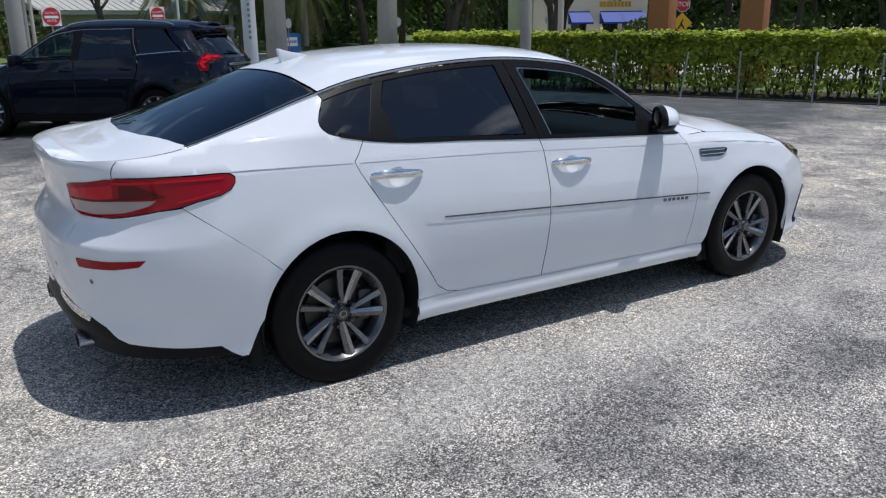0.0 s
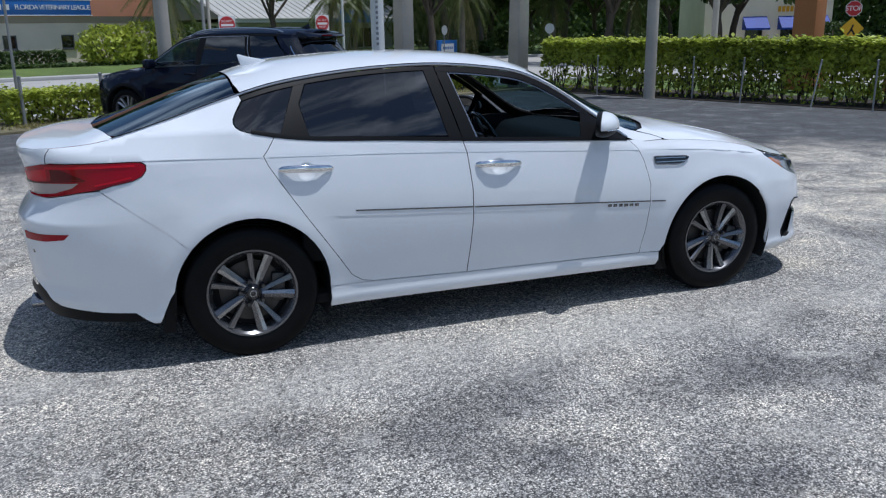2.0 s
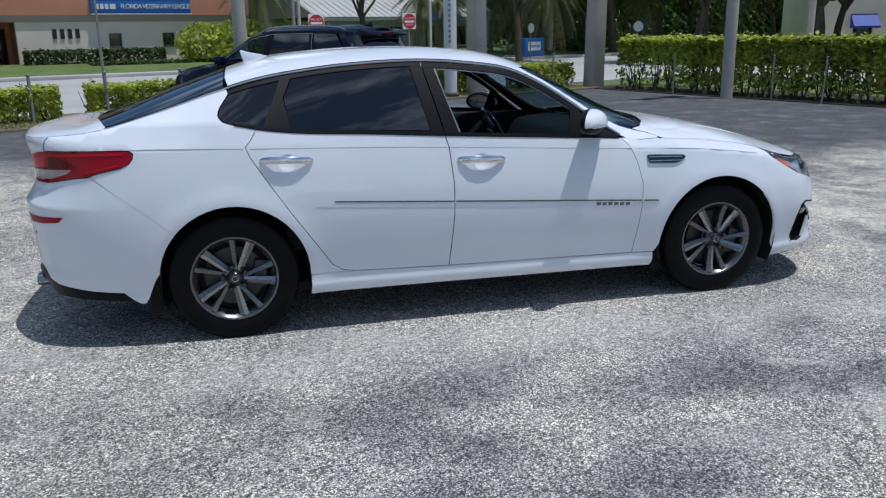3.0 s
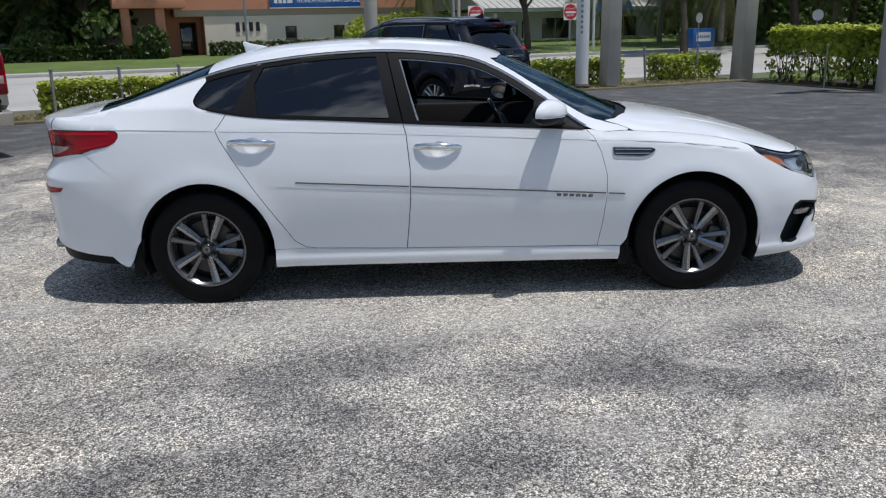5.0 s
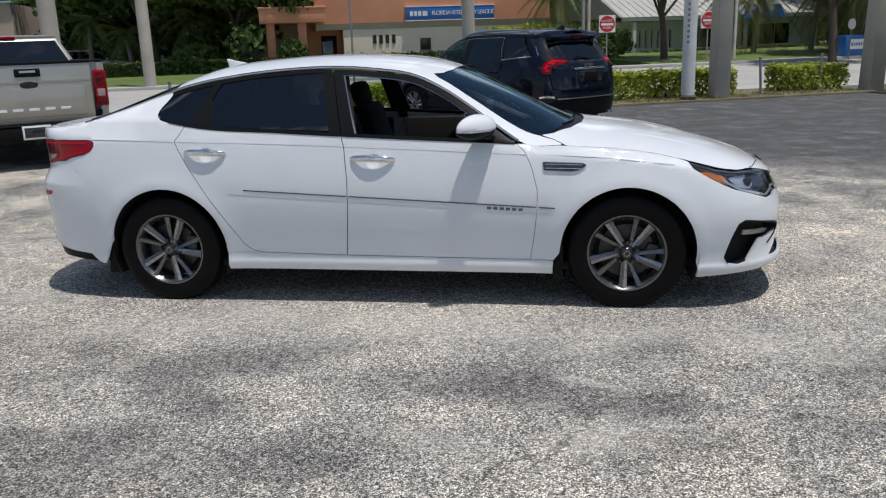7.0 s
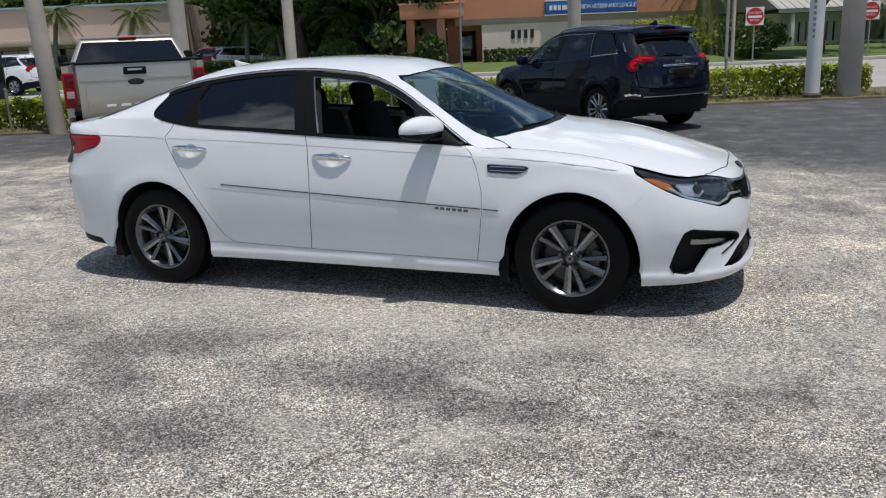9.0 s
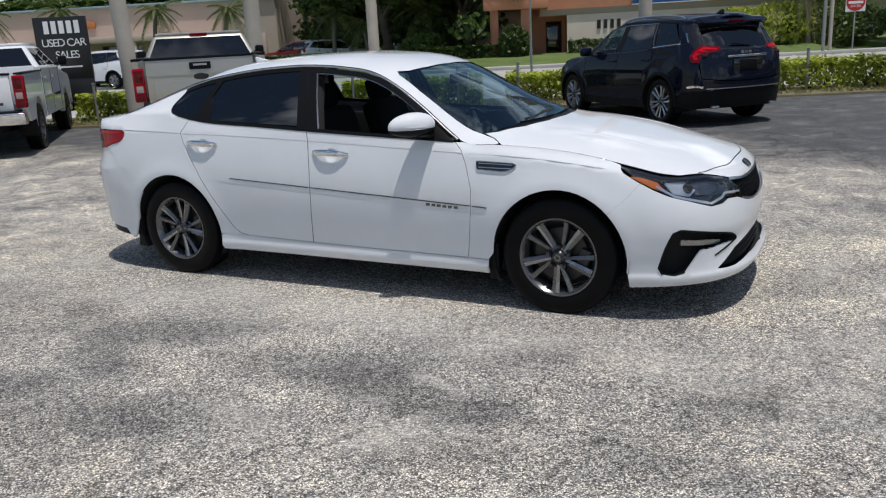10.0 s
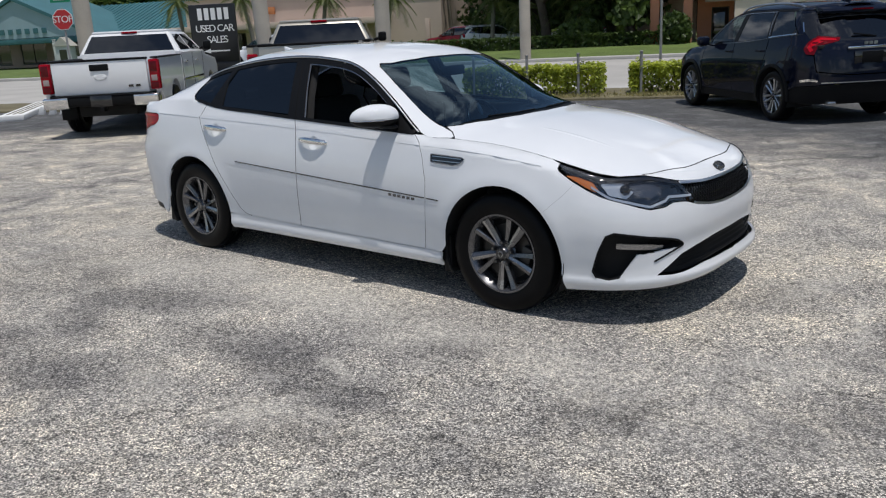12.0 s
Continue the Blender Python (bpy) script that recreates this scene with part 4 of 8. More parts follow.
        skin("pillar_trim", [(-0.40, rail(-0.4) - 0.02), (-0.333, rail(-0.33) - 0.02), (-0.252, 1.032), (-0.325, 1.036)], fr, T, car, gap=0.002)
        skin("pillar_trim", [(-0.33, rail(-0.33) - 0.02), (-0.268, rail(-0.27) - 0.024), (-0.168, 1.028), (-0.249, 1.032)], fr, T, car, gap=0.002)
        skin("mirror_base", [(0.775, 0.968), (0.47, 0.985), (0.50, 1.135)] + along(rail, 0.53, 0.76, 5, -0.018), fr, T, car, gap=0.002)
        band("belt_trim", along(k["belt_z"], -1.34, -0.252, 20, 0.008), 0.02, S.on_side(sgn, 0.004), T, car)
        band("belt_trim", along(k["belt_z"], -0.248, 0.77, 20, 0.008), 0.02, S.on_side(sgn, 0.004), T, car)
        band("window_frame", top(-1.36, -0.335, -0.022, 24), 0.018, S.on_side(sgn, 0.002), T, car)
        band("window_frame", top(-0.328, 0.55, -0.026, 24), 0.026, S.on_side(sgn, 0.002), T, car)
        if mine:
          band("window_channel", [(-0.264, rail(-0.26) - 0.03), (-0.22, 1.21), (-0.164, 1.03)], 0.010, S.on_side(sgn, -0.004), M["alloy_edge"], car, "pale metal window channel")
          band("window_channel", along(rail, -0.25, 0.50, 16, -0.045), 0.006, S.on_side(sgn, -0.004), M["alloy_edge"], car, "pale metal window channel")
        xs = np.linspace(-1.97, 0.79, 60)
        part("roof_trim", sweep([(x, sgn * float(S.rail(x) + 0.005), float(rail(x)) - 0.002) for x in xs], 0.011, 0.011), M["satin"], car, "thin bright metal strip")
        part("roof_ditch", sweep([(x, sgn * float(S.rail(x) + 0.0005), float(rail(x)) + 0.005) for x in xs], 0.009, 0.006, sides=6), M["seam"], car)
        cr = lambda a, b: along(k["crease"], a, b, 24, 0.0)
        for own, a, b in ((rd, -1.27, -0.24), (fd, -0.222, 0.835), (car, -1.86, -1.305), (car, 0.875, 1.66)):
            fine = 0.5 if a > 0.8 else 1.0
            band("shoulder_crease", cr(a, b), 0.0035 * fine, S.on_side(sgn, 0.0014 * fine), W, own, thick=0.003, step=0.03)
        # mouldings, handles, vent
        xm = np.linspace(-0.96, -0.222, 16)
        zm = lambda x: 0.70 - 0.0593 * (x + 0.96)
        band("side_moulding", [(x, zm(x)) for x in xm], 0.028, S.on_side(sgn, 0.0018), W, rd, thick=0.004)
        band("moulding_insert", [(x, zm(x) + 0.013) for x in xm[2:]], 0.007, S.on_side(sgn, 0.0042), M["alloy"], rd, "grey bright strip", thick=0.004)
        xm = np.linspace(-0.208, 0.893, 20)
        band("side_moulding", [(x, zm(x)) for x in xm], 0.028, S.on_side(sgn, 0.0018), W, fd, thick=0.004)
        band("moulding_insert", [(x, zm(x) + 0.013) for x in xm], 0.007, S.on_side(sgn, 0.0042), M["alloy"], fd, "grey bright strip", thick=0.004)
        xm = np.linspace(0.91, 1.0, 5)
        band("side_moulding", [(x, zm(x)) for x in xm], 0.028, S.on_side(sgn, 0.0018), W, car, thick=0.004)
        band("moulding_insert", [(x, zm(x) + 0.013) for x in xm], 0.007, S.on_side(sgn, 0.0042), M["alloy"], car, "grey bright strip", thick=0.004)
        if mine:
            for i in range(6):
                x = 0.625 + i * 0.036
                bm = box(0.026, 0.002, 0.016, (x, -float(S.side(x, 0.592)) - 0.0015, zm(x) - 0.006), 0)
                part("model_letter_bar", bm, M["alloy"], fd)
        for hx, hz, door in ((-1.096, 0.930, rd), (-0.057, 0.883, fd)):
            y0 = float(S.side(hx, hz))
            skin("handle_cup", cups[hx], lambda a, b, hx=hx, hz=hz: np.stack([a, sgn * (S.side(a, b) - 0.016 * np.clip(1 - (((a - hx - 0.004) / 0.05) ** 2 + ((b - hz + 0.012) / 0.045) ** 2), 0, 1) ** 1.3), b], -1), W, door, gap=-0.003, step=0.010, flange=0)
            pts = [(hx - 0.132, sgn * (y0 + 0.003), hz + 0.004), (hx - 0.115, sgn * (y0 + 0.012), hz + 0.006), (hx - 0.06, sgn * (y0 + 0.026), hz + 0.008), (hx, sgn * (y0 + 0.029), hz + 0.006), (hx + 0.06, sgn * (y0 + 0.026), hz + 0.002), (hx + 0.115, sgn * (y0 + 0.012), hz - 0.003), (hx + 0.132, sgn * (y0 + 0.003), hz - 0.005)]
            part("door_handle", sweep(pts, 0.020, 0.040, sides=12, taper=lambda t: 0.55 + 0.45 * math.sin(math.pi * min(1, max(0, t))) ** 0.5), M["chrome"], door, "chrome door handle")
        vent = rounded([(0.930, 0.858), (0.938, 0.812), (1.10, 0.803), (1.14, 0.812), (1.175, 0.838), (1.155, 0.848)], 0.012)
        v = skin("fender_vent", vent, S.on_side(sgn, 0.003), M["gloss_black"], car, gap=0, flange=0.01, label="black side vent with chrome edges")
        for z0, z1 in ((0.846, 0.839), (0.824, 0.819)):
            band("vent_blade", [(0.945, z0), (1.05, z0 - 0.003), (1.15, z1)], 0.004, S.on_side(sgn, 0.006), M["satin"], v)
        ring = np.array(vent + vent[:1])
        part("vent_rim", sweep([(a, sgn * float(S.side(a, b) + 0.006), b) for a, b in ring], 0.005, 0.005, sides=6), M["alloy_edge"], v)
        # door mirror
        mi = new("door_mirror")
        mi.parent = car
        at = pose(0.552, sgn * 0.93, 1.055, 0, 0, sgn * 35) if mine else pose(0.47, sgn * 0.90, 1.03, 0, 0, sgn * 30)
        bm = bmesh.new()
        bmesh.ops.create_uvsphere(bm, u_segments=28, v_segments=16, radius=1.0)
        for vt in bm.verts:
            x, y, z = vt.co
            x = x * (0.092 if x > 0 else 0.07) * (1 - 0.3 * max(0.0, sgn * y))
            sx = math.copysign(abs(y) ** 0.8, y)
            vt.co = (x * (1 - 0.12 * (z < 0)), sx * 0.148, math.copysign(abs(z) ** 0.85, z) * (0.080 if z > 0 else 0.060) * (1 - 0.2 * max(0.0, sgn * y)))
        bmesh.ops.bisect_plane(bm, geom=bm.verts[:] + bm.edges[:] + bm.faces[:], plane_co=(-0.030, 0, 0), plane_no=(-1, 0, 0), clear_outer=True)
        bmesh.ops.bisect_plane(bm, geom=bm.verts[:] + bm.edges[:] + bm.faces[:], plane_co=(0, 0, -0.010), plane_no=(0, 0, -1))
        rim = [e for e in bm.edges if e.is_boundary]
        cap = bmesh.ops.holes_fill(bm, edges=rim, sides=0)["faces"]
        for f in bm.faces:
            if f.calc_center_median().z < -0.011 or f.calc_center_median().x < 0.0:
                f.material_index = 1
        for f in cap:
            f.material_index = 1
        bmesh.ops.inset_region(bm, faces=cap, thickness=0.016, depth=-0.008)
        for f in cap:
            f.material_index = 2
        bmesh.ops.transform(bm, matrix=at, verts=bm.verts)
        part("mirror_shell", bm, [W, T, M["chrome" if mine else "gloss_black"]], mi)
        part("mirror_arm", sweep([(0.62, sgn * 0.83, 0.995), (0.60, sgn * 0.87, 1.005), (0.575, sgn * 0.92, 1.01)], 0.10, 0.035), T, mi)
        bm = sweep([(0.035, sgn * 0.128, -0.010), (0.064, sgn * 0.09, -0.010), (0.082, sgn * 0.03, -0.010), (0.086, sgn * -0.04, -0.010)], 0.007, 0.007)
        bmesh.ops.transform(bm, matrix=at, verts=bm.verts)
        part("turn_lamp", bm, M["chrome"], mi)
        # front end
        fn = S.on_end(True, sgn)
        bump_out = [*run(fa, [(1.80, 0.69), (1.85, 0.752), (1.92, 0.715), (1.99, 0.683), (2.10, 0.648), (2.19, 0.613), (0.609, 0.617), (0.555, 0.634), (0.48, 0.628), (0.413, 0.607), (0.39, 0.600), (0.25, 0.577), (0.11, 0.566)]), (1.4025, 0.565),
                    (1.4025, 0.405), fa(0.12, 0.406), fa(0.238, 0.404), fa(0.40, 0.388), fa(0.524, 0.362), fa(0.60, 0.318), fa(0.67, 0.272), fa(0.60, 0.266), fa(0.527, 0.268), fa(0.334, 0.284), fa(0.15, 0.282), (1.4025, 0.282),
                    (1.4025, 0.215), *run(fa, [(0.3, 0.21), (0.5, 0.205), (2.1, 0.195), (1.9, 0.185), (1.80, 0.182)])] + [fa(x, z) for x, z in arch_points(*fore_arch, -8, 43, 14)] + [fa(1.692 + 0.108 * t, 0.592 + 0.098 * t) for t in (0.2, 0.4, 0.6, 0.8)]
        fog = soft_loop([*run(fa, [(2.02, 0.488), (2.06, 0.507), (0.568, 0.452), (0.50, 0.410), (0.56, 0.393), (0.694, 0.336), (2.11, 0.272), (2.03, 0.254), (1.97, 0.264), (1.95, 0.30), (1.975, 0.38)])])
        skin("front_bumper", bump_out, fn, W, car, holes=[fog], step=0.022, gap=0.0)
        deep = S.on_end(True, sgn, -0.07)
        fg = skin("fog_recess", inset(fog, -0.03), deep, M["under"], car, gap=0, flange=0, label="black fog lamp recess")
        band("recess_edge", list(fog) + [fog[0]], 0.012, S.on_end(True, sgn, -0.004), M["under"], fg, thick=0.07)
        rim_at = S.on_end(True, sgn, 0.0005)
        part("recess_rim", sweep([tuple(rim_at(np.array(q[0]), np.array(q[1]))) for q in list(fog)[7 * len(fog) // 11:] + list(fog)[:3 * len(fog) // 11 + 1]], 0.010, 0.010, sides=8), M["black_trim"], fg)
        band("fog_blade", [*run(fa, [(2.07, 0.430), (2.12, 0.424), (0.69, 0.414), (0.62, 0.405)])], 0.026, S.on_end(True, sgn, -0.024), M["alloy_edge"], fg, thick=0.012, step=0.02)
        skin("bumper_wing", [*run(fa, [(2.075, 0.262), (2.15, 0.385), (0.57, 0.402), (0.505, 0.392), (0.505, 0.372), (0.66, 0.312), (2.115, 0.262)])], S.on_end(True, sgn, -0.0005), W, fg, gap=0, step=0.02)
        # headlamp
        lamp = [fa(1.742, float(rail(1.742)) - 0.006), *run(fa, [(1.84, 0.768), (1.99, 0.686), (2.10, 0.652), (2.19, 0.617), (0.609, 0.622), (0.555, 0.639), (0.48, 0.633), (0.415, 0.613), (0.435, 0.67), (0.468, 0.730), (0.54, 0.750), (0.602, 0.766), (2.04, 0.769), (1.98, 0.772)]), fa(1.90, float(rail(1.90)) - 0.008), fa(1.82, float(rail(1.82)) - 0.007)]
        hl = skin("headlamp_housing", inset(lamp, -0.004), S.on_end(True, sgn, -0.045), M["gloss_black"], car, gap=0, step=0.02, flange=0, label="dark headlamp with amber turn lamp behind a clear lens")
        skin("headlamp_lens", lamp, S.on_end(True, sgn, 0.0), M["lens_clear"], hl, gap=0, step=0.02, flange=0)
        skin("amber_lamp", rounded([*run(fa, [(1.80, 0.786), (1.86, 0.780), (1.935, 0.752), (1.975, 0.712), (1.955, 0.709), (1.90, 0.735)])], 0.01), S.on_end(True, sgn, -0.012), M["lamp_amber"], hl, gap=0, step=0.015)
        skin("reflector", rounded([*run(fa, [(1.97, 0.745), (2.06, 0.748), (2.12, 0.70), (2.10, 0.672), (2.02, 0.69)])], 0.02), S.on_end(True, sgn, -0.02), M["lamp_bowl"], hl, gap=0, step=0.02)
        skin("reflector", rounded([*run(fa, [(2.08, 0.75), (0.62, 0.744), (0.58, 0.69), (0.66, 0.662), (2.13, 0.68)])], 0.02), S.on_end(True, sgn, -0.028), M["alloy"], hl, gap=0, step=0.02)
        eye_at = S.on_end(True, sgn, -0.010)(*[np.array(q) for q in fa(2.085, 0.712)])
        ball = lathe([(0.0, 0.014), (0.012, 0.012), (0.022, 0.006), (0.026, 0.0), (0.026, -0.02), (0.0, -0.02)], 20, "x")
        bmesh.ops.transform(ball, matrix=pose(float(eye_at[0]), float(eye_at[1]), float(eye_at[2]), 0, 0, sgn * 40), verts=ball.verts)
        part("projector_lens", ball, M["gloss_black"], hl, "round dark projector lens")
        band("lamp_strip", [*run(fa, [(1.93, 0.735), (2.02, 0.682), (2.12, 0.652), (2.19, 0.628), (0.60, 0.648), (0.57, 0.665), (0.42, 0.652)])], 0.012, S.on_end(True, sgn, -0.006), M["lamp_bowl"], hl, "bright lamp strip")
        band("lamp_brow", [*run(fa, [*[(x, float(rail(x)) - 0.014) for x in (1.79, 1.85, 1.91, 1.96)], (2.02, 0.764), (2.07, 0.762), (0.60, 0.758), (0.54, 0.741), (0.475, 0.718)])], 0.009, S.on_end(True, sgn, 0.002), M["gloss_black"], hl, thick=0.004)
        # nose over the grille
        hood_edge = brink((0.0, 0.06, 0.12, 0.18, 0.24, 0.3, 0.35, 0.4, 0.44, 0.48, 0.52, 0.56, 0.6, 0.65, 0.7, 0.74), 0.773, front)
        nose = [fa(y, float(S.top(x, y))) for y, x in hood_edge[::-1] if y < 0.61]
        nose[-1] = (1.4025, nose[-1][1])
        skin("nose_panel", nose + [(1.4025, 0.703), fa(0.15, 0.705), fa(0.3, 0.712), fa(0.468, 0.733), fa(0.54, 0.755)], fn, W, car, step=0.02, gap=0.0, flange=0.0)
        # grille half
        gr = [(1.4, 0.70), fa(0.15, 0.702), fa(0.3, 0.709), fa(0.465, 0.727), fa(0.435, 0.67), fa(0.413, 0.612), fa(0.39, 0.604), fa(0.25, 0.58), fa(0.11, 0.569), (1.4, 0.568)]
        g = skin("grille", gr, S.on_end(True, sgn, -0.035), M["gloss_black"], car, gap=0, flange=0, step=0.03, label="black mesh grille with a chrome rim")
        band("grille_rim", [(1.4, 0.697), fa(0.15, 0.699), fa(0.3, 0.706), fa(0.46, 0.724)], 0.012, S.on_end(True, sgn, 0.002), M["satin"], g)
        band("grille_rim", [fa(0.413, 0.616), fa(0.39, 0.608), fa(0.25, 0.584), fa(0.11, 0.573), (1.4, 0.572)], 0.010, S.on_end(True, sgn, 0.002), M["satin"], g)
        bars = bmesh.new()
        mesh_fn = S.on_end(True, sgn, -0.018)
        for i in range(-4, 22):
            for d in (1, -1):
                line = []
                for j in range(15):
                    z = 0.57 + 0.14 * j / 14
                    y = i * 0.026 + d * (j / 14 - 0.5) * 0.10
                    if -0.001 < y < 0.45 - (0.71 - z) * 0.35 and 0.572 + 0.04 * (y / 0.42) ** 2 < z < 0.70 + 0.03 * (y / 0.45) ** 2:
                        line.append(tuple(mesh_fn(S.end_a(y, z, True), z)))
                if len(line) > 2:
                    sweep(line, 0.007, 0.005, bm=bars, sides=4)
        tagged(part("grille_mesh", bars, M["black_trim"], g), kind="stuff")
        # lower intake
        low = skin("lower_intake", [(1.4, 0.41), fa(0.238, 0.41), fa(0.524, 0.37), fa(0.68, 0.27), fa(0.527, 0.26), fa(0.15, 0.275), (1.4, 0.275)], S.on_end(True, sgn, -0.05), M["under"], car, gap=0, flange=0, label="black lower air intake")
        for z in (0.30, 0.325, 0.35, 0.375):
            band("intake_blade", [(1.4, z), fa(0.2, z), fa(0.40, z - 0.004), fa(0.54 - (z - 0.3) * 0.9, z - 0.006)], 0.006, S.on_end(True, sgn, -0.03), M["black_trim"], low)
        band("chin", [(1.4, 0.208), *run(fa, [(0.3, 0.203), (0.55, 0.196), (2.14, 0.19), (1.95, 0.183)])], 0.02, S.on_end(True, sgn, -0.01), T, car)
        # rear end
        rn = S.on_end(False, sgn)
        valance = [*run(ra, [(0.3, 0.452), (0.515, 0.425), (0.635, 0.389), (0.713, 0.327), (-2.1, 0.303), (-1.95, 0.293), (-1.91, 0.26)])]
        rb = [*run(ra, [(-1.75, 0.655), (-1.90, 0.775), (-2.05, 0.888), (-2.13, 0.880), (-2.28, 0.848), (0.493, 0.842), (0.465, 0.80), (0.462, 0.690), (0.2, 0.699)]), (1.4025, 0.705), (1.4025, 0.46)] + valance + [*run(ra, [(-1.87, 0.233), (-1.845, 0.235), (-1.80, 0.33)])] + [ra(x, z) for x, z in arch_points(*rear_arch, 172, 139, 10)]
        refl = rounded([*run(ra, [(0.530, 0.678), (0.69, 0.682), (-2.20, 0.692), (-2.225, 0.665), (0.715, 0.650), (0.539, 0.640)])], 0.012)
        skin("rear_bumper", rb, rn, W, car, step=0.025, gap=0.0)
        skin("reflector", refl, S.on_end(False, sgn, 0.003), M["lamp_red"], car, gap=0, step=0.02, flange=0.006, label="red bumper reflector")
        skin("rear_valance", [(1.4025, 0.455)] + valance + [*run(ra, [(-1.89, 0.245), (-2.1, 0.252), (0.5, 0.258)]), (1.4025, 0.258)], S.on_end(False, sgn, -0.012), T, car, gap=0, step=0.03)
        band("valance_strip", [ra(y, 0.428 - 0.05 * (y - 0.1)) for y in (0.12, 0.22, 0.32, 0.42, 0.52)], 0.03, S.on_end(False, sgn, -0.004), M["chrome"], car, "chrome strip in the valance", thick=0.01)
        tip = lathe([(0.030, 0.0), (0.036, 0.0), (0.036, 0.16), (0.030, 0.16), (0.030, 0.05)], 24, "x", closed=True)
        bmesh.ops.scale(tip, vec=(1, 2.0, 1), verts=tip.verts)
        bmesh.ops.transform(tip, matrix=pose(-2.44, sgn * 0.41, 0.282), verts=tip.verts)
        part("exhaust_tip", tip, M["alloy_edge"], car, "oval chrome exhaust tip")
        plug = box(0.02, 0.10, 0.045, (-2.37, sgn * 0.41, 0.282), 0.015)
        part("exhaust_baffle", plug, M["under"], car)
        tl = [*run(ra, [(0.40, 0.962), (0.49, 0.974), (-2.29, 1.006), (-2.08, 1.012), (-1.885, 1.014), (-1.852, 1.010), (-1.836, 0.998), (-1.838, 0.976), (-1.858, 0.952), (-1.90, 0.932), (-1.99, 0.914), (-2.05, 0.896), (-2.13, 0.885), (-2.28, 0.853), (0.493, 0.847), (0.42, 0.86), (0.39, 0.89)])]
        lamp = skin("tail_lamp", rounded(tl, 0.012), S.on_end(False, sgn, 0.004), M["lamp_red"], car, gap=0, step=0.02, flange=0.02, label="red tail lamp with a white reversing section")
        skin("reversing_lamp", rounded([*run(ra, [(0.405, 0.902), (0.60, 0.911), (-2.25, 0.920), (-2.13, 0.926), (-2.16, 0.904), (-2.24, 0.876), (0.60, 0.860), (0.45, 0.860)])], 0.008), S.on_end(False, sgn, 0.006), M["lamp_white"], lamp, gap=0, step=0.02, flange=0.003)
        band("lamp_bevel", run(ra, [(-2.27, 0.992), (-2.08, 0.998), (-1.88, 1.0)]), 0.010, S.on_end(False, sgn, 0.0075), M["lamp_bright"], lamp, thick=0.003)
        band("lamp_bevel", run(ra, [(-2.06, 0.915), (-1.98, 0.93), (-1.90, 0.948)]), 0.008, S.on_end(False, sgn, 0.0075), M["lamp_bright"], lamp, thick=0.003)
        skin("lamp_core", run(ra, [(0.42, 0.95), (0.60, 0.972), (-2.27, 0.985), (-2.27, 0.932), (0.6, 0.920), (0.42, 0.913)]), S.on_end(False, sgn, 0.0055), M["lamp_bright"], lamp, gap=0, step=0.02, flange=0.002)
        skin("dark_lamp_section", [*run(ra, [(-2.20, 0.985), (-2.11, 0.945), (-2.25, 0.932), (-2.25, 0.985)])], S.on_end(False, sgn, 0.0055), M["lamp_dark_red"], lamp, gap=0, step=0.02, flange=0.002)
        band("lamp_line", [*run(ra, [(0.42, 0.906), (0.60, 0.914), (-2.25, 0.928), (-2.10, 0.940)])], 0.006, S.on_end(False, sgn, 0.007), M["lamp_dark_red"], lamp, thick=0.003)
        trunk_edge = brink((0.0, 0.1, 0.2, 0.3, 0.4, 0.5, 0.6, 0.65, 0.686), 1.06, rear)
        lid = [ra(y, float(S.top(x, y))) for y, x in trunk_edge[::-1]]
        lid[-1] = (1.4025, lid[-1][1])
        skin("trunk_face", lid + [(1.4025, 0.708), ra(0.2, 0.702), ra(0.458, 0.693), ra(0.461, 0.80), ra(0.488, 0.842), ra(0.42, 0.855), ra(0.385, 0.89), ra(0.395, 0.966), ra(0.49, 0.978), ra(0.69, 1.006)], rn, W, car, step=0.03, gap=0.0005)
        for y in (0.22, 0.60):
            skin("parking_sensor", [ra(y + 0.010 * math.cos(a), 0.585 + 0.010 * math.sin(a)) for a in np.linspace(0, 2 * math.pi, 14, endpoint=False)], S.on_end(False, sgn, 0.001), M["alloy"], car, gap=0, flange=0.003)
        # mud flaps and wheel wells
        for x, z0, z1, w in ((-1.80, 0.17, 0.40, 0.05), (1.02, 0.165, 0.385, 0.05)):
            k0 = 1 if x < 0 else -1
            part("mud_flap", prism(rounded([(x - 0.035, z0), (x + 0.025, z0), (x + 0.035 + 0.01 * k0, z1), (x - 0.02 + 0.01 * k0, z1)], 0.012), sgn * 0.13, "y", sgn * 0.745, 0.004), T, car, "black rubber mud flap")
        for (cx, cz, r) in (rear_arch, fore_arch):
            bm = bmesh.new()
            pts = arch_points(cx, cz, r + 0.012, -25, 205, 28)
            a = [bm.verts.new((x, sgn * 0.895, z)) for x, z in pts]
            b = [bm.verts.new((x, sgn * 0.52, z)) for x, z in pts]
            for i in range(len(a) - 1):
                bm.faces.new((a[i], a[i + 1], b[i + 1], b[i]))
            bm.faces.new(b)
            part("wheel_well", bm, M["under"], car)
        for wx in k["wheels"]:
            wheel(car, wx + 0.004, sgn * 0.79, 0.328, sgn, 0.339, 0.217, 0.215, spin=20 if wx > 0 else 5)
        # a door card behind each opening
        for x0, x1 in ((-1.12, -0.3), (-0.2, 0.78)):
            part("door_card", box(x1 - x0, 0.05, 0.55, ((x0 + x1) / 2, sgn * 0.775, 0.70), 0.02), M["cabin"], car)

    # roof with its pillars, screens, bonnet, boot
    full = S.on_top(1)
    yr = S.rail

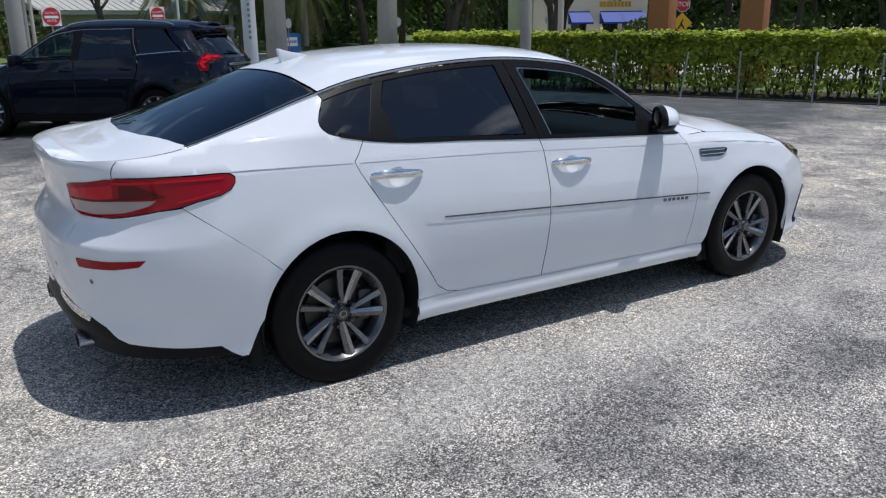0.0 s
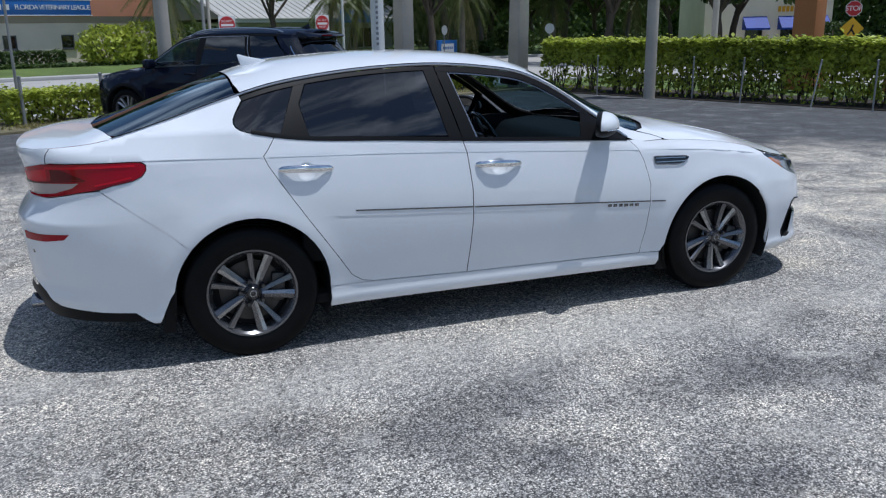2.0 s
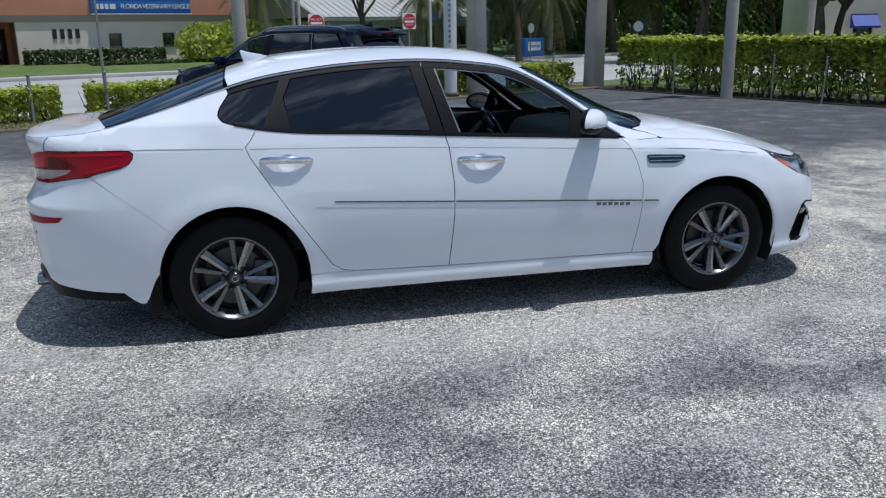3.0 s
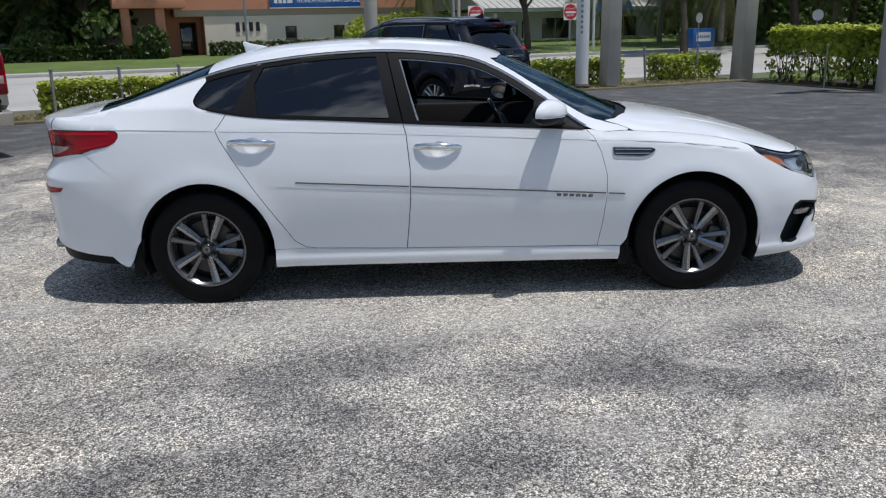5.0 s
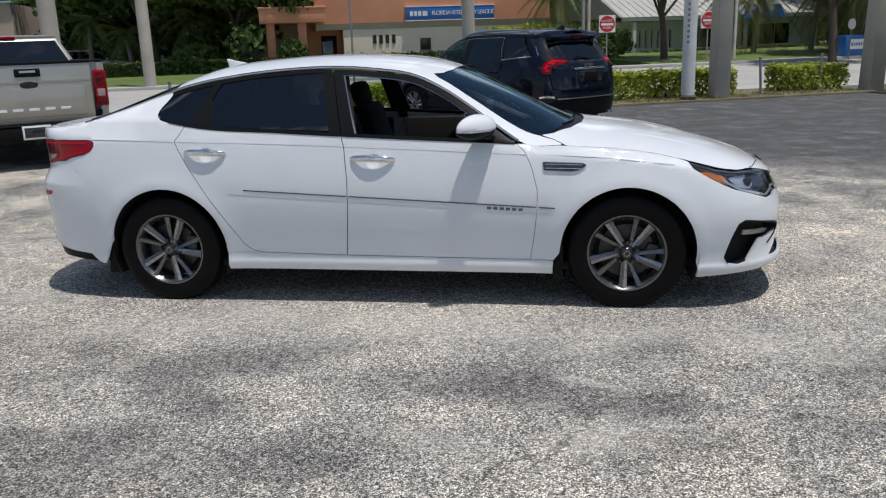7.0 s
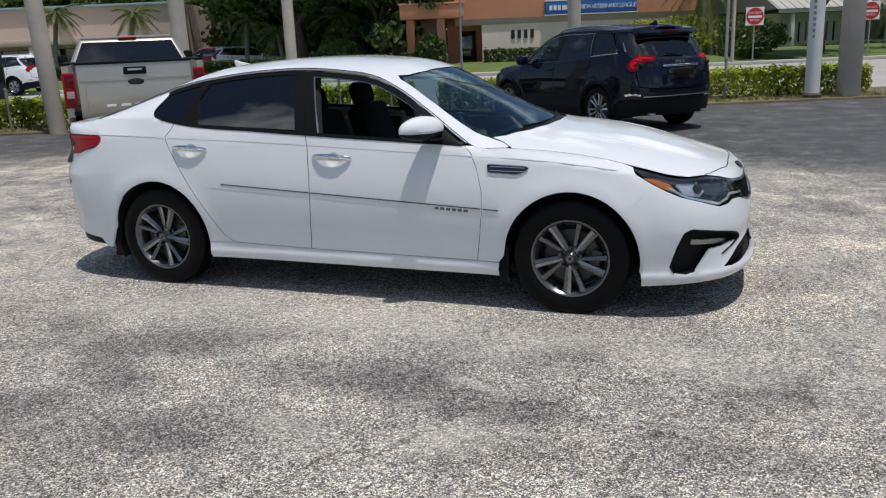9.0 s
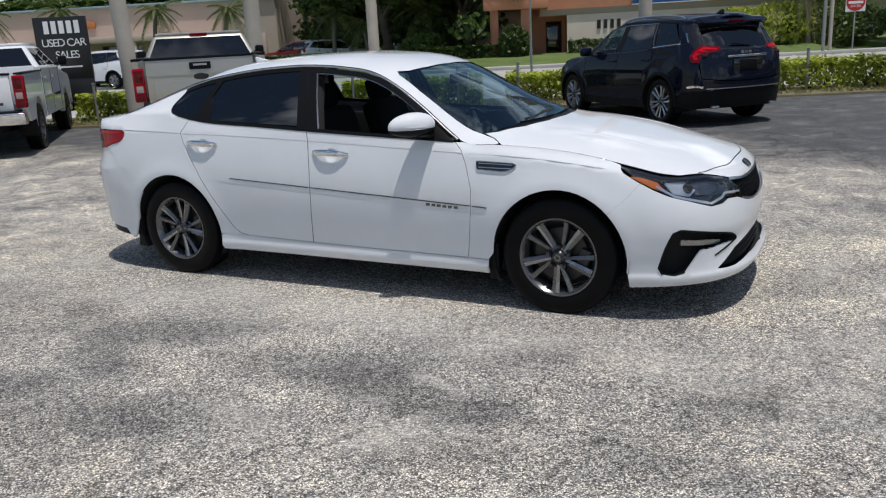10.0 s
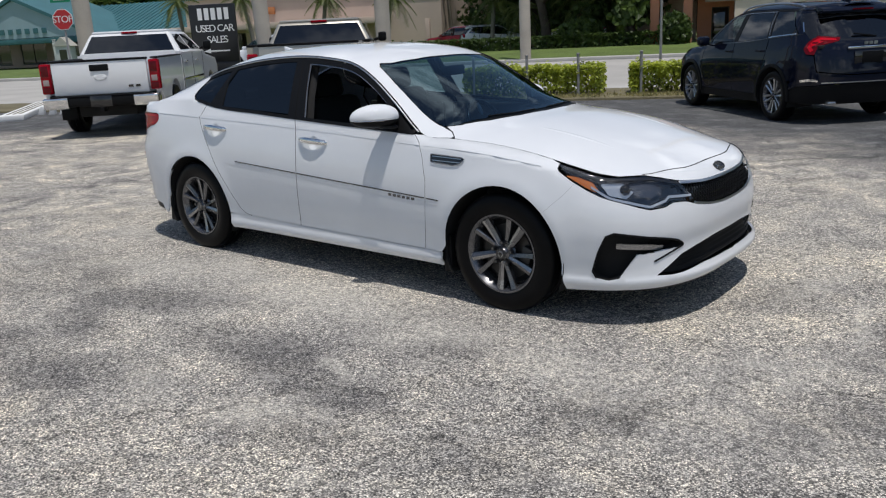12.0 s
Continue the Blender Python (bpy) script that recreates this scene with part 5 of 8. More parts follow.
    def both(half):
        """An outline given on one side, closed over the centre line."""
        return half + [(x, -y) for x, y in half[::-1] if y > 1e-6]

    edge = lambda a, b, d, n=14: [(float(x), float(yr(x)) - d) for x in np.linspace(a, b, n)]
    skin("roof", both([(0.36, 0.0), (0.352, 0.3), (0.315, 0.48), (0.268, 0.552), (0.30, 0.585), (0.47, 0.634), (0.73, 0.690), (0.90, 0.712), (0.985, 0.745), (1.04, 0.795)] + edge(1.03, 0.80, 0.0015, 8) + edge(0.77, -1.36, 0.008, 40) + [(-1.375, 0.5), (-1.372, 0.25), (-1.37, 0.0)]), full, W, car, step=0.04, lip=M["seam"])
    skin("windshield", both([(0.357, 0.0), (0.349, 0.3), (0.312, 0.478), (0.272, 0.547), (0.305, 0.580), (0.47, 0.629), (0.73, 0.685), (0.90, 0.70), (0.96, 0.66), (1.03, 0.5), (1.085, 0.25), (1.10, 0.0)]), S.on_top(1, -0.004), M["screen_glass"], car, gap=0, flange=0, step=0.05)
    skin("cowl", both([(1.08, 0.0), (1.065, 0.25), (1.01, 0.5), (0.94, 0.66), (0.90, 0.70), (0.985, 0.735), (1.06, 0.74), (1.13, 0.6), (1.19, 0.3), (1.20, 0.0)]), S.on_top(1, -0.012), T, car, gap=0, flange=0, step=0.04, label="black cowl panel")
    skin("hood", both([(1.165, 0.0), (1.146, 0.28), (1.082, 0.5), (0.988, 0.664), (0.918, 0.706), (0.99, 0.742), (1.045, 0.797)] + edge(1.06, 1.955, 0.0008, 24) + [(x + 0.003, y) for y, x in hood_edge[:-1][::-1]]), full, W, car, step=0.025, gap=0.0, flange=0.0)
    skin("rear_window", both([(-1.378, 0.0), (-1.380, 0.25), (-1.383, 0.5), (-1.385, 0.625)] + edge(-1.42, -1.95, 0.028, 10) + [(-1.985, 0.62), (-2.06, 0.3), (-2.085, 0.0)]), S.on_top(1, -0.003), M["back_glass"], car, gap=0, flange=0, step=0.05)
    skin("pillar_strip", [(x, y) for x, y in edge(-1.38, -1.97, 0.026, 14)] + edge(-1.985, -1.38, 0.004, 14), S.on_top(1), M["alloy_edge"], car, gap=0)
    skin("pillar_strip", [(x, -y) for x, y in edge(-1.38, -1.97, 0.026, 14)] + [(x, -y) for x, y in edge(-1.985, -1.38, 0.004, 14)], S.on_top(1), M["alloy_edge"], car, gap=0)
    skin("trunk_lid", both([(-2.088, 0.0), (-2.063, 0.3), (-1.99, 0.62), (-1.972, 0.672)] + edge(-1.975, -2.236, -0.001, 16) + [(x, y) for y, x in trunk_edge[::-1]]), full, W, car, step=0.025, gap=0.0, flange=0.0)
    for m in (1, -1):
        band("boot_seam", [ra(0.688, z) for z in (1.078, 1.06, 1.04, 1.02, 1.008)], 0.003, S.on_end(False, -m, 0.0012), M["seam"], car, thick=0.003, step=0.02)
        # the shut line of the bonnet over the nose
        band("hood_seam", [(x - 0.045 * max(0.0, 1 - (y / 0.56) ** 2) - 0.004, m * y) for y, x in ((q, xq) for q, xq in hood_edge if q < 0.62)], 0.005, S.on_top(1, 0.0015), M["seam"], car, thick=0.003, step=0.02)
    for y in (-0.45, 0.45):
        part("hood_crease", sweep([(x, y * (1 - 0.12 * (x - 1.2)), float(S.top(x, y * (1 - 0.12 * (x - 1.2)))) - 0.004) for x in np.linspace(1.25, 1.98, 12)], 0.05, 0.012, sides=10, taper=lambda t: math.sin(math.pi * (0.06 + 0.88 * t))), W, car)
    fin = prism(rounded([(-1.10, 1.425), (-1.16, 1.440), (-1.235, 1.455), (-1.275, 1.468), (-1.283, 1.462), (-1.262, 1.39), (-1.14, 1.41)], 0.006), 0.03, "y", -0.015, 0.006)
    part("antenna_fin", fin, W, car)
    bz = lambda t: front(1.39, t)[0]
    bdg = lathe([(0.0, 0.0), (0.052, 0.0), (0.058, 0.004), (0.058, -0.006), (0.0, -0.006)], 24, "z")
    bmesh.ops.scale(bdg, vec=(0.5, 1.0, 1.0), verts=bdg.verts)
    bmesh.ops.transform(bdg, matrix=pose(float(bz(0.738)) + 0.004, 0, 0.740, 0, 42, 0), verts=bdg.verts)
    part("nose_badge", bdg, M["gloss_black"], car, "dark oval badge")
    for y0 in (0.30, -0.25):
        part("wiper", sweep([(1.105 - 0.22 * max(0, abs(y) - 0.25) - 0.06 * abs(y), y, float(S.top(1.105 - 0.22 * max(0, abs(y) - 0.25) - 0.06 * abs(y), y)) - 0.001) for y in (y0 + 0.2, y0, y0 - 0.2)], 0.009, 0.009, sides=6), T, car)

    # underbody, cabin
    lip = [tuple(front(a, 0.2)[:2]) for a in np.linspace(0.25, 1.4, 14)]
    part("undertray", prism([(x - 0.006, y * 0.99) for x, y in lip] + [(x - 0.006, -y * 0.99) for x, y in lip[::-1][1:]], 0.02, "z", 0.212), M["under"], car)
    part("radiator", box(0.08, 1.25, 0.45, (2.12, 0, 0.45), 0.01), M["under"], car)
    lip = [tuple(rear(a, 0.25)[:2]) for a in np.linspace(0.2, 1.4, 14)]
    part("rear_undertray", prism([(x + 0.02, y * 0.985) for x, y in lip] + [(x + 0.02, -y * 0.985) for x, y in lip[::-1][1:]], 0.02, "z", 0.272), M["under"], car)
    part("floor_pan", box(3.9, 1.5, 0.06, (-0.05, 0, 0.24), 0.02), M["under"], car)
    part("floor_pan", box(2.3, 1.66, 0.06, (0.0, 0, 0.235), 0.02), M["under"], car)
    part("firewall", box(0.06, 1.5, 0.60, (1.02, 0, 0.55), 0.02), M["under"], car)
    part("rear_bulkhead", box(0.06, 1.4, 0.62, (-1.62, 0, 0.62), 0.02), M["under"], car)
    part("boot_floor", box(0.6, 1.1, 0.05, (-1.95, 0, 0.5), 0.02), M["under"], car)
    part("engine_bay", box(0.95, 1.3, 0.4, (1.6, 0, 0.5), 0.05), M["under"], car)
    part("parcel_shelf", box(0.42, 1.28, 0.03, (-1.72, 0, 1.02), 0.01), M["cabin"], car)
    skin("headliner", both([(0.28, 0.0), (0.22, 0.5), (-0.4, 0.605), (-1.2, 0.60), (-1.25, 0.0)]), S.on_top(1, -0.022), M["cabin_grey"], car, gap=0, flange=0, step=0.1)
    part("dashboard", prism(rounded([(0.62, 0.55), (0.60, 0.80), (0.68, 0.93), (1.02, 0.965), (1.06, 0.6)], 0.05), 1.44, "y", -0.72, 0.02), M["cabin"], car)
    part("console", box(0.9, 0.22, 0.3, (0.2, 0, 0.5), 0.04), M["cabin"], car)
    for y in (-0.37, 0.37):
        seat = new("front_seat")
        seat.parent = car
        part("cushion", box(0.52, 0.50, 0.16, (0.02, y, 0.52), 0.06, (0, -8, 0)), M["cabin"], seat)
        part("backrest", box(0.16, 0.48, 0.62, (-0.32, y, 0.82), 0.065, (0, -18, 0)), M["cabin"], seat)
        part("headrest", box(0.10, 0.27, 0.17, (-0.44, y, 1.19), 0.045, (0, -14, 0)), M["cabin"], seat)
        for dy in (-0.06, 0.06):
            part("headrest_post", sweep([(-0.40, y + dy, 1.06), (-0.43, y + dy, 1.15)], 0.012), M["satin"], seat)
    bench = new("rear_seat")
    bench.parent = car
    part("cushion", box(0.5, 1.30, 0.16, (-0.98, 0, 0.52), 0.06, (0, -6, 0)), M["cabin"], bench)
    part("backrest", box(0.16, 1.28, 0.58, (-1.36, 0, 0.80), 0.06, (0, -24, 0)), M["cabin"], bench)
    for y in (-0.42, 0.0, 0.42):
        part("headrest", box(0.10, 0.26, 0.13, (-1.50, y, 1.10), 0.04, (0, -16, 0)), M["cabin"], bench)
    sw = new("steering_wheel")
    sw.parent = car
    sw.matrix_basis = pose(0.42, 0.37, 0.86, 0, 62, 0)
    ring = [(0.185 * math.cos(a), 0.185 * math.sin(a), 0) for a in np.linspace(0, 2 * math.pi, 33)]
    part("wheel_rim", sweep(ring, 0.03, 0.03, sides=10), M["gloss_black"], sw)
    part("wheel_boss", box(0.14, 0.17, 0.04, (0, 0, 0.02), 0.018), M["cabin"], sw)
    for a in (0, 180, 270):
        part("wheel_spoke", box(0.14, 0.03, 0.015, (0.11 * math.sin(radians(a)), 0.11 * math.cos(radians(a)), 0.0), 0.005, (0, 0, 90 - a)), M["satin"], sw)
    part("inside_mirror", box(0.03, 0.24, 0.065, (0.42, 0, 1.27), 0.012), M["cabin"], car)
    for sgn in (-1, 1):
        lining = [(0.20, 0.575), (0.30, 0.590), (0.47, 0.638), (0.73, 0.694), (0.90, 0.718), (0.97, 0.745)] + edge(0.98, -1.25, 0.008, 44) + [(-1.25, 0.575)]
        skin("pillar_lining", [(x, -sgn * y) for x, y in lining], S.on_top(1, -0.012), M["cabin"], car, gap=0, flange=0, step=0.06)
        part("inner_pillar", sweep([(-0.30, sgn * 0.60, 1.36), (-0.25, sgn * 0.72, 1.15), (-0.22, sgn * 0.78, 0.98)], 0.10, 0.04), M["cabin"], car)
    return car


build_sedan()

# ---------- planting ----------
rng = np.random.default_rng(7)


def leaves(name, centres, sizes, material, parent, droop=0.3, long=1.6, face=None, flat=None):
    """Many small leaves, each a folded diamond of its own."""
    n = len(centres)
    d = rng.normal(size=(n, 3))
    if face is not None:
        d = d * 0.8 + face
    d[:, 2] -= droop
    if flat is not None:
        d[flat, 2] *= 0.25
    d /= np.linalg.norm(d, axis=1)[:, None]
    w = rng.normal(size=(n, 3))
    if flat is not None:
        w[flat, 2] += 2.5
    s = np.cross(d, w)
    s /= np.linalg.norm(s, axis=1)[:, None]
    up = np.cross(s, d)
    L = sizes[:, None]
    a = centres - d * L * long / 2
    b = centres + s * L / 2 + up * L * 0.12
    c = centres + d * L * long / 2
    e = centres - s * L / 2 + up * L * 0.12
    v = np.stack([a, b, c, e], 1).reshape(-1, 3)
    f = np.arange(4 * n).reshape(-1, 4)
    me = bpy.data.meshes.new(name)
    me.from_pydata(v.tolist(), [], f.tolist())
    me.update()
    return tagged(finish(name, me, material, parent), kind="stuff")


def hedge(name, label, u0, u1, v0, v1, h, per_m2=420, size=0.06, bare=0.25, wob=0.07, group="", z0=0.0, leaf="hedge_leaf", thin=0.62, stems=3.2):
    """A clipped hedge in the plan of the lot: a skin of leaves, thin at the foot, over bare stems."""
    root = thing(name, label, "hedge", lot((u0 + u1) / 2, (v0 + v1) / 2, z0), YAW, group)
    du, dv = u1 - u0, v1 - v0
    area = 2 * (du + dv) * h + du * dv * 1.6
    n = int(area * per_m2)
    w = np.array([du * h, du * h, dv * h, dv * h, du * dv * 1.6])
    pick = rng.choice(5, n, p=w / w.sum())
    a, b = rng.random(n), rng.random(n)
    inner = np.abs(rng.normal(size=n)) * 0.10
    b = np.where((b < bare) & (rng.random(n) < thin) & (pick < 4), bare + (1 - bare) * rng.random(n), b)
    x = np.select([pick < 2, pick == 2, pick == 3], [(a - 0.5) * du, -du / 2 + inner, du / 2 - inner], (a - 0.5) * du)
    y = np.select([pick == 0, pick == 1, pick < 4], [-dv / 2 + inner, dv / 2 - inner, (a - 0.5) * dv], (b - 0.5) * dv)
    z = np.where(pick < 4, b * h, h - inner)
    lump = np.sin(x * 5.1 + 1.3 * np.sin(x * 2.3)) * np.cos(y * 4.0) + 0.6 * np.sin(x * 11 + y * 7)
    z = z + lump * wob * 0.5 * (z > 0.5 * h) + rng.normal(size=n) * 0.02
    y = y + np.where(pick < 2, np.sign(y) * wob * 0.6 * np.sin(x * 3.7 + z * 6), 0)
    fill = rng.random(n) < 0.3
    x = np.where(fill, (rng.random(n) - 0.5) * du, x)
    y = np.where(fill, (rng.random(n) - 0.5) * dv * 0.9, y)
    z = np.where(fill, h * (1 - (0.92 - 0.07) * rng.random(n) ** (0.7 + thin)), z)
    sprig = rng.random(n) < 0.02
    z = z + np.where(sprig & (z > 0.8 * h), rng.random(n) * 0.13, 0)
    leaves("foliage", np.stack([x, y, np.maximum(z, 0.02)], 1), size * (0.7 + 0.6 * rng.random(n)), M[leaf], root, droop=-0.1, flat=z > 0.82 * h)
    bm = bmesh.new()
    clumps = int(max(du, dv) * stems) + 1
    for i in range(clumps):
        run_at = (i + 0.2 + 0.6 * rng.random()) / clumps - 0.5
        sx = du * run_at if du > dv else rng.normal() * du * 0.12
        sy = rng.normal() * dv * 0.12 if du > dv else dv * run_at
        for j in range(4):
            ex, ey = sx + rng.normal() * 0.16, sy + rng.normal() * min(dv, 1.0) * 0.2
            sweep([(sx, sy, 0), ((sx + ex) / 2 + rng.normal() * 0.03, (sy + ey) / 2, h * 0.4), (ex, ey, h * 0.8)], 0.028, bm=bm, sides=5, taper=lambda t: 1 - 0.6 * t)
    tagged(part("stem_tangle", bm, M["bark"], root), kind="stuff")
    return root


def bush_clump(name, label, u, v, r, h, n=2200, size=0.14, material="tree_leaf", z0=0.0):
    root = thing(name, label, "bush", lot(u, v, z0), YAW)
    p = rng.normal(size=(n, 3))
    p /= np.linalg.norm(p, axis=1)[:, None]
    k = 0.75 + 0.25 * rng.random(n) + 0.12 * np.sin(p[:, 0] * 6 + p[:, 2] * 5) * np.cos(p[:, 1] * 7)
    p = p * k[:, None] * np.array([r, r * 0.8, h / 2]) + np.array([0, 0, h / 2])
    p[:, 2] = np.abs(p[:, 2])
    leaves("foliage", p, size * (0.6 + 0.8 * rng.random(n)), M[material], root)
    bm = bmesh.new()
    for i in range(7):
        a = rng.random() * 6.28
        sweep([(0.1 * math.cos(a), 0.1 * math.sin(a), 0), (0.4 * r * math.cos(a), 0.4 * r * math.sin(a), h * 0.4), (0.6 * r * math.cos(a), 0.6 * r * math.sin(a), h * 0.75)], 0.05, bm=bm, sides=6, taper=lambda t: 1 - 0.6 * t)
    part("stems", bm, M["bark"], root)
    return root


def tree(label, at, height, spread, low, seed, material="tree_leaf", trunk_r=0.2, clumps=30, per=150, size=0.24, group="street trees"):
    """A broad-leaved tree: a leaning trunk, limbs, and a crown of separate clumps with gaps."""
    g = np.random.default_rng(seed)
    root = thing("tree", label, "tree", at, float(g.random() * 360), group)
    bm = bmesh.new()
    lean = g.normal(size=2) * 0.25
    fork = height * 0.32
    sweep([(0, 0, -0.1), (lean[0] * 0.3, lean[1] * 0.3, fork * 0.5), (lean[0], lean[1], fork)], trunk_r * 2, bm=bm, sides=10, taper=lambda t: 1.15 - 0.35 * t)
    tips = []
    for i in range(7):
        a = i * 0.9 + g.random() * 0.5
        rad = spread * (0.5 + 0.4 * g.random())
        top = low + (height - low) * (0.35 + 0.6 * g.random())
        p0, p2 = Vector((lean[0], lean[1], fork * (0.8 + 0.2 * g.random()))), Vector((rad * math.cos(a), rad * math.sin(a), top))
        p1 = p0.lerp(p2, 0.5) + Vector((g.normal() * 0.3, g.normal() * 0.3, 0.4))
        sweep([p0, p1, p2], trunk_r * 0.9, bm=bm, sides=7, taper=lambda t: 1 - 0.75 * t)
        tips += [p1, p2]
        for j in range(2):
            q = p1.lerp(p2, 0.4 * (j + 1)) + Vector((g.normal() * spread * 0.25, g.normal() * spread * 0.25, g.normal() * 0.5))
            sweep([p1.lerp(p2, 0.3 * (j + 1)), q], trunk_r * 0.4, bm=bm, sides=5, taper=lambda t: 1 - 0.7 * t)
            tips.append(q)
    part("trunk", bm, M["bark"], root)
    pts, sz = [], []
    for i in range(clumps):
        if i < len(tips):
            c = np.array(tips[i])
        else:
            a, rr = g.random() * 6.28, spread * math.sqrt(g.random()) * 0.95
            c = np.array([rr * math.cos(a), rr * math.sin(a), low + (height - low) * g.random() ** 0.8])
        r = spread * (0.20 + 0.14 * g.random())
        q = g.normal(size=(per, 3))
        q = q / np.linalg.norm(q, axis=1)[:, None] * (g.random(per) ** 0.45)[:, None] * np.array([r, r, r * 0.65])
        q = c + q
        pts.append(q[q[:, 2] > low * 0.7])
    pts = np.concatenate(pts)
    leaves("crown", pts, size * (0.6 + 0.8 * g.random(len(pts))), M[material], root)
    return root


def palm(label, at, height, seed, fronds=18, reach=1.9, trunk_r=0.14, group="palms", skirt=True):
    g = np.random.default_rng(seed)
    root = thing("palm_tree", label, "palm", at, float(g.random() * 360), group)
    b = g.normal(size=2) * 0.25
    line = [(b[0] * t * t, b[1] * t * t, height * t - 0.1) for t in np.linspace(0, 1, 9)]
    part("trunk", sweep(line, trunk_r * 2, sides=12, taper=lambda t: 1.25 - 0.35 * t + 0.03 * math.sin(t * 60)), M["palm_bark"], root)
    top = Vector(line[-1])
    hang = fronds // 2 if skirt else 0
    for i in range(fronds + hang):
        a = i * 2.4 + g.random() * 0.3
        rise = 0.9 - 1.7 * i / fronds if i < fronds else -1.9 - 0.8 * g.random()
        L = reach * (0.85 + 0.3 * g.random()) * (1 if i < fronds else 0.55)
        pts = []
        for t in np.linspace(0, 1, 9):
            pts.append(Vector((math.cos(a) * L * t, math.sin(a) * L * t, L * (rise * t - (0.55 + 0.25 * (1 - rise)) * t * t))))
        bm = sweep([top + p for p in pts], 0.03, bm=None, sides=5, taper=lambda t: 1 - 0.8 * t)
        side = Vector((-math.sin(a), math.cos(a), 0))
        for k in range(26):
            t = 0.12 + 0.86 * k / 25
            i0 = min(7, int(t * 8))
            p = top + pts[i0].lerp(pts[i0 + 1], t * 8 - i0)
            d = (pts[i0 + 1] - pts[i0]).normalized()
            ln = L * 0.34 * math.sin(math.pi * (0.12 + 0.8 * t)) ** 0.7
            for s in (-1, 1):
                tip = p + side * s * ln * 0.75 + d * ln * 0.5 + Vector((0, 0, -ln * (0.35 + 0.2 * g.random())))
                wv = d * 0.022
                bm.faces.new([bm.verts.new(p - wv), bm.verts.new(p.lerp(tip, 0.5) + wv * 0.9 + Vector((0, 0, 0.03))), bm.verts.new(tip), bm.verts.new(p + wv)])
        part("frond", bm, M["palm_leaf"] if i < fronds else M["dry_grass"], root, smooth=False)
    return root


# hedges along the street and down the side of the lot
LOW = "low clipped green hedge with bare stems along the street"
for u0, u1 in ((-22.1, -19.0), (-15.95, -11.9 - 1.0), (-12.35, -2.95), (-1.75, 0.05)):
    hedge("low_hedge", LOW, u0, u1, 0.95, 1.75, 0.66, 620, group="low hedges")
hedge("tall_hedge", "tall dense green hedge on dark mulch beside the lot", 0.25, 1.25, -34.0, -0.35, 1.29, per_m2=640, size=0.072, bare=0.55, wob=0.1, thin=0.80, stems=5.0)


def fence_post(u, v, h=0.9, r=0.03, lean=0.0, group="fence posts"):
    root = thing("fence_post", "grey weathered metal fence post standing in the hedge", "post", lot(u, v), YAW + 10 * math.sin(u * 7), group)
    bm = lathe([(r, -0.1), (r, h - 0.03), (r * 1.25, h - 0.03), (r * 1.25, h - 0.008), (r * 0.5, h)], 12, "z")
    bmesh.ops.transform(bm, matrix=pose(0, 0, 0, 0, lean, 0), verts=bm.verts)
    part("shaft", bm, M["galv"], root)
    return root


for u, lean in ((-21.6, 0), (-15.7, 1), (-14.5, 0), (-13.4, 0), (-12.1, 0), (-10.7, 1), (-6.15, 0), (-2.3, -5), (-0.75, 2)):
    fence_post(u, 0.98, 0.92, lean=lean)
for u, v, lean in ((-0.1, -2.5, 0), (0.05, -5.0, 0), (-0.05, -6.2, 4), (-0.15, -7.75, 14), (-0.2, -8.93, 0), (-0.25, -10.34, 2), (-0.25, -11.48, 0), (-0.2, -13.4, 0)):
    fence_post(u, v, 0.95, 0.017, lean=lean)


def pole(name, label, u, v, r, h, material, square=False, lean=(0, 0), category="pole", z0=0.0):
    root = thing(name, label, category, lot(u, v, z0), YAW)
    if square:
        bm = box(2 * r, 2 * r, h, (0, 0, h / 2), 0.02)
        for vt in bm.verts:
            k = 1 - 0.25 * vt.co.z / h
            vt.co.x *= k
            vt.co.y *= k
    else:
        bm = lathe([(r, -0.2), (r, h * 0.3), (r * 0.9, h * 0.6), (r * 0.8, h)], 20, "z")
    bmesh.ops.transform(bm, matrix=pose(0, 0, 0, lean[0], lean[1], 0), verts=bm.verts)
    part("shaft", bm, M[material], root)
    return root


w_pole = pole("sign_pole", "white painted steel sign pole with faded vertical lettering", -4.51, 0.42, 0.15, 7.0, "white_pole", z0=0.06)
for i in range(9):
    bm = box(0.055, 0.006, 0.06, (0.0, 0, 0), 0)
    ob = part("letter_bar", bm, M["galv"], w_pole, smooth=False)
    ob.matrix_basis = pose(-0.098, -0.114, 1.25 + i * 0.115, 0, 0, -40)
part("base_collar", lathe([(0.19, 0.0), (0.2, 0.05), (0.17, 0.09)], 20, "z"), M["bark"], w_pole)
pole("utility_pole", "square grey concrete utility pole beside the street", -3.74, 0.42, 0.18, 9.0, "concrete", True, z0=0.06)
pole("utility_pole", "square weathered concrete utility pole at the hedge corner", 0.3, 0.5, 0.2, 9.0, "concrete", True, (0, 1.2))
lp = pole("lamp_post", "grey concrete lamp post standing in the tall hedge", -0.12, -4.0, 0.13, 6.4, "concrete", category="lamp post")
for x in (-0.45, 0.45):
    part("lamp_head", box(0.62, 0.42, 0.14, (x, 0, 6.2), 0.04), M["galv"], lp)
pole("utility_pole", "grey concrete pole behind the low hedge", -9.48, 0.74, 0.135, 8.0, "concrete")
pole("utility_pole", "thick pale concrete pole at the street edge", -20.2, 0.05, 0.17, 8.0, "concrete", False, (0, -2.0))
pole("utility_pole", "pale concrete pole behind the pickups", -17.83, 1.16, 0.17, 8.0, "concrete")
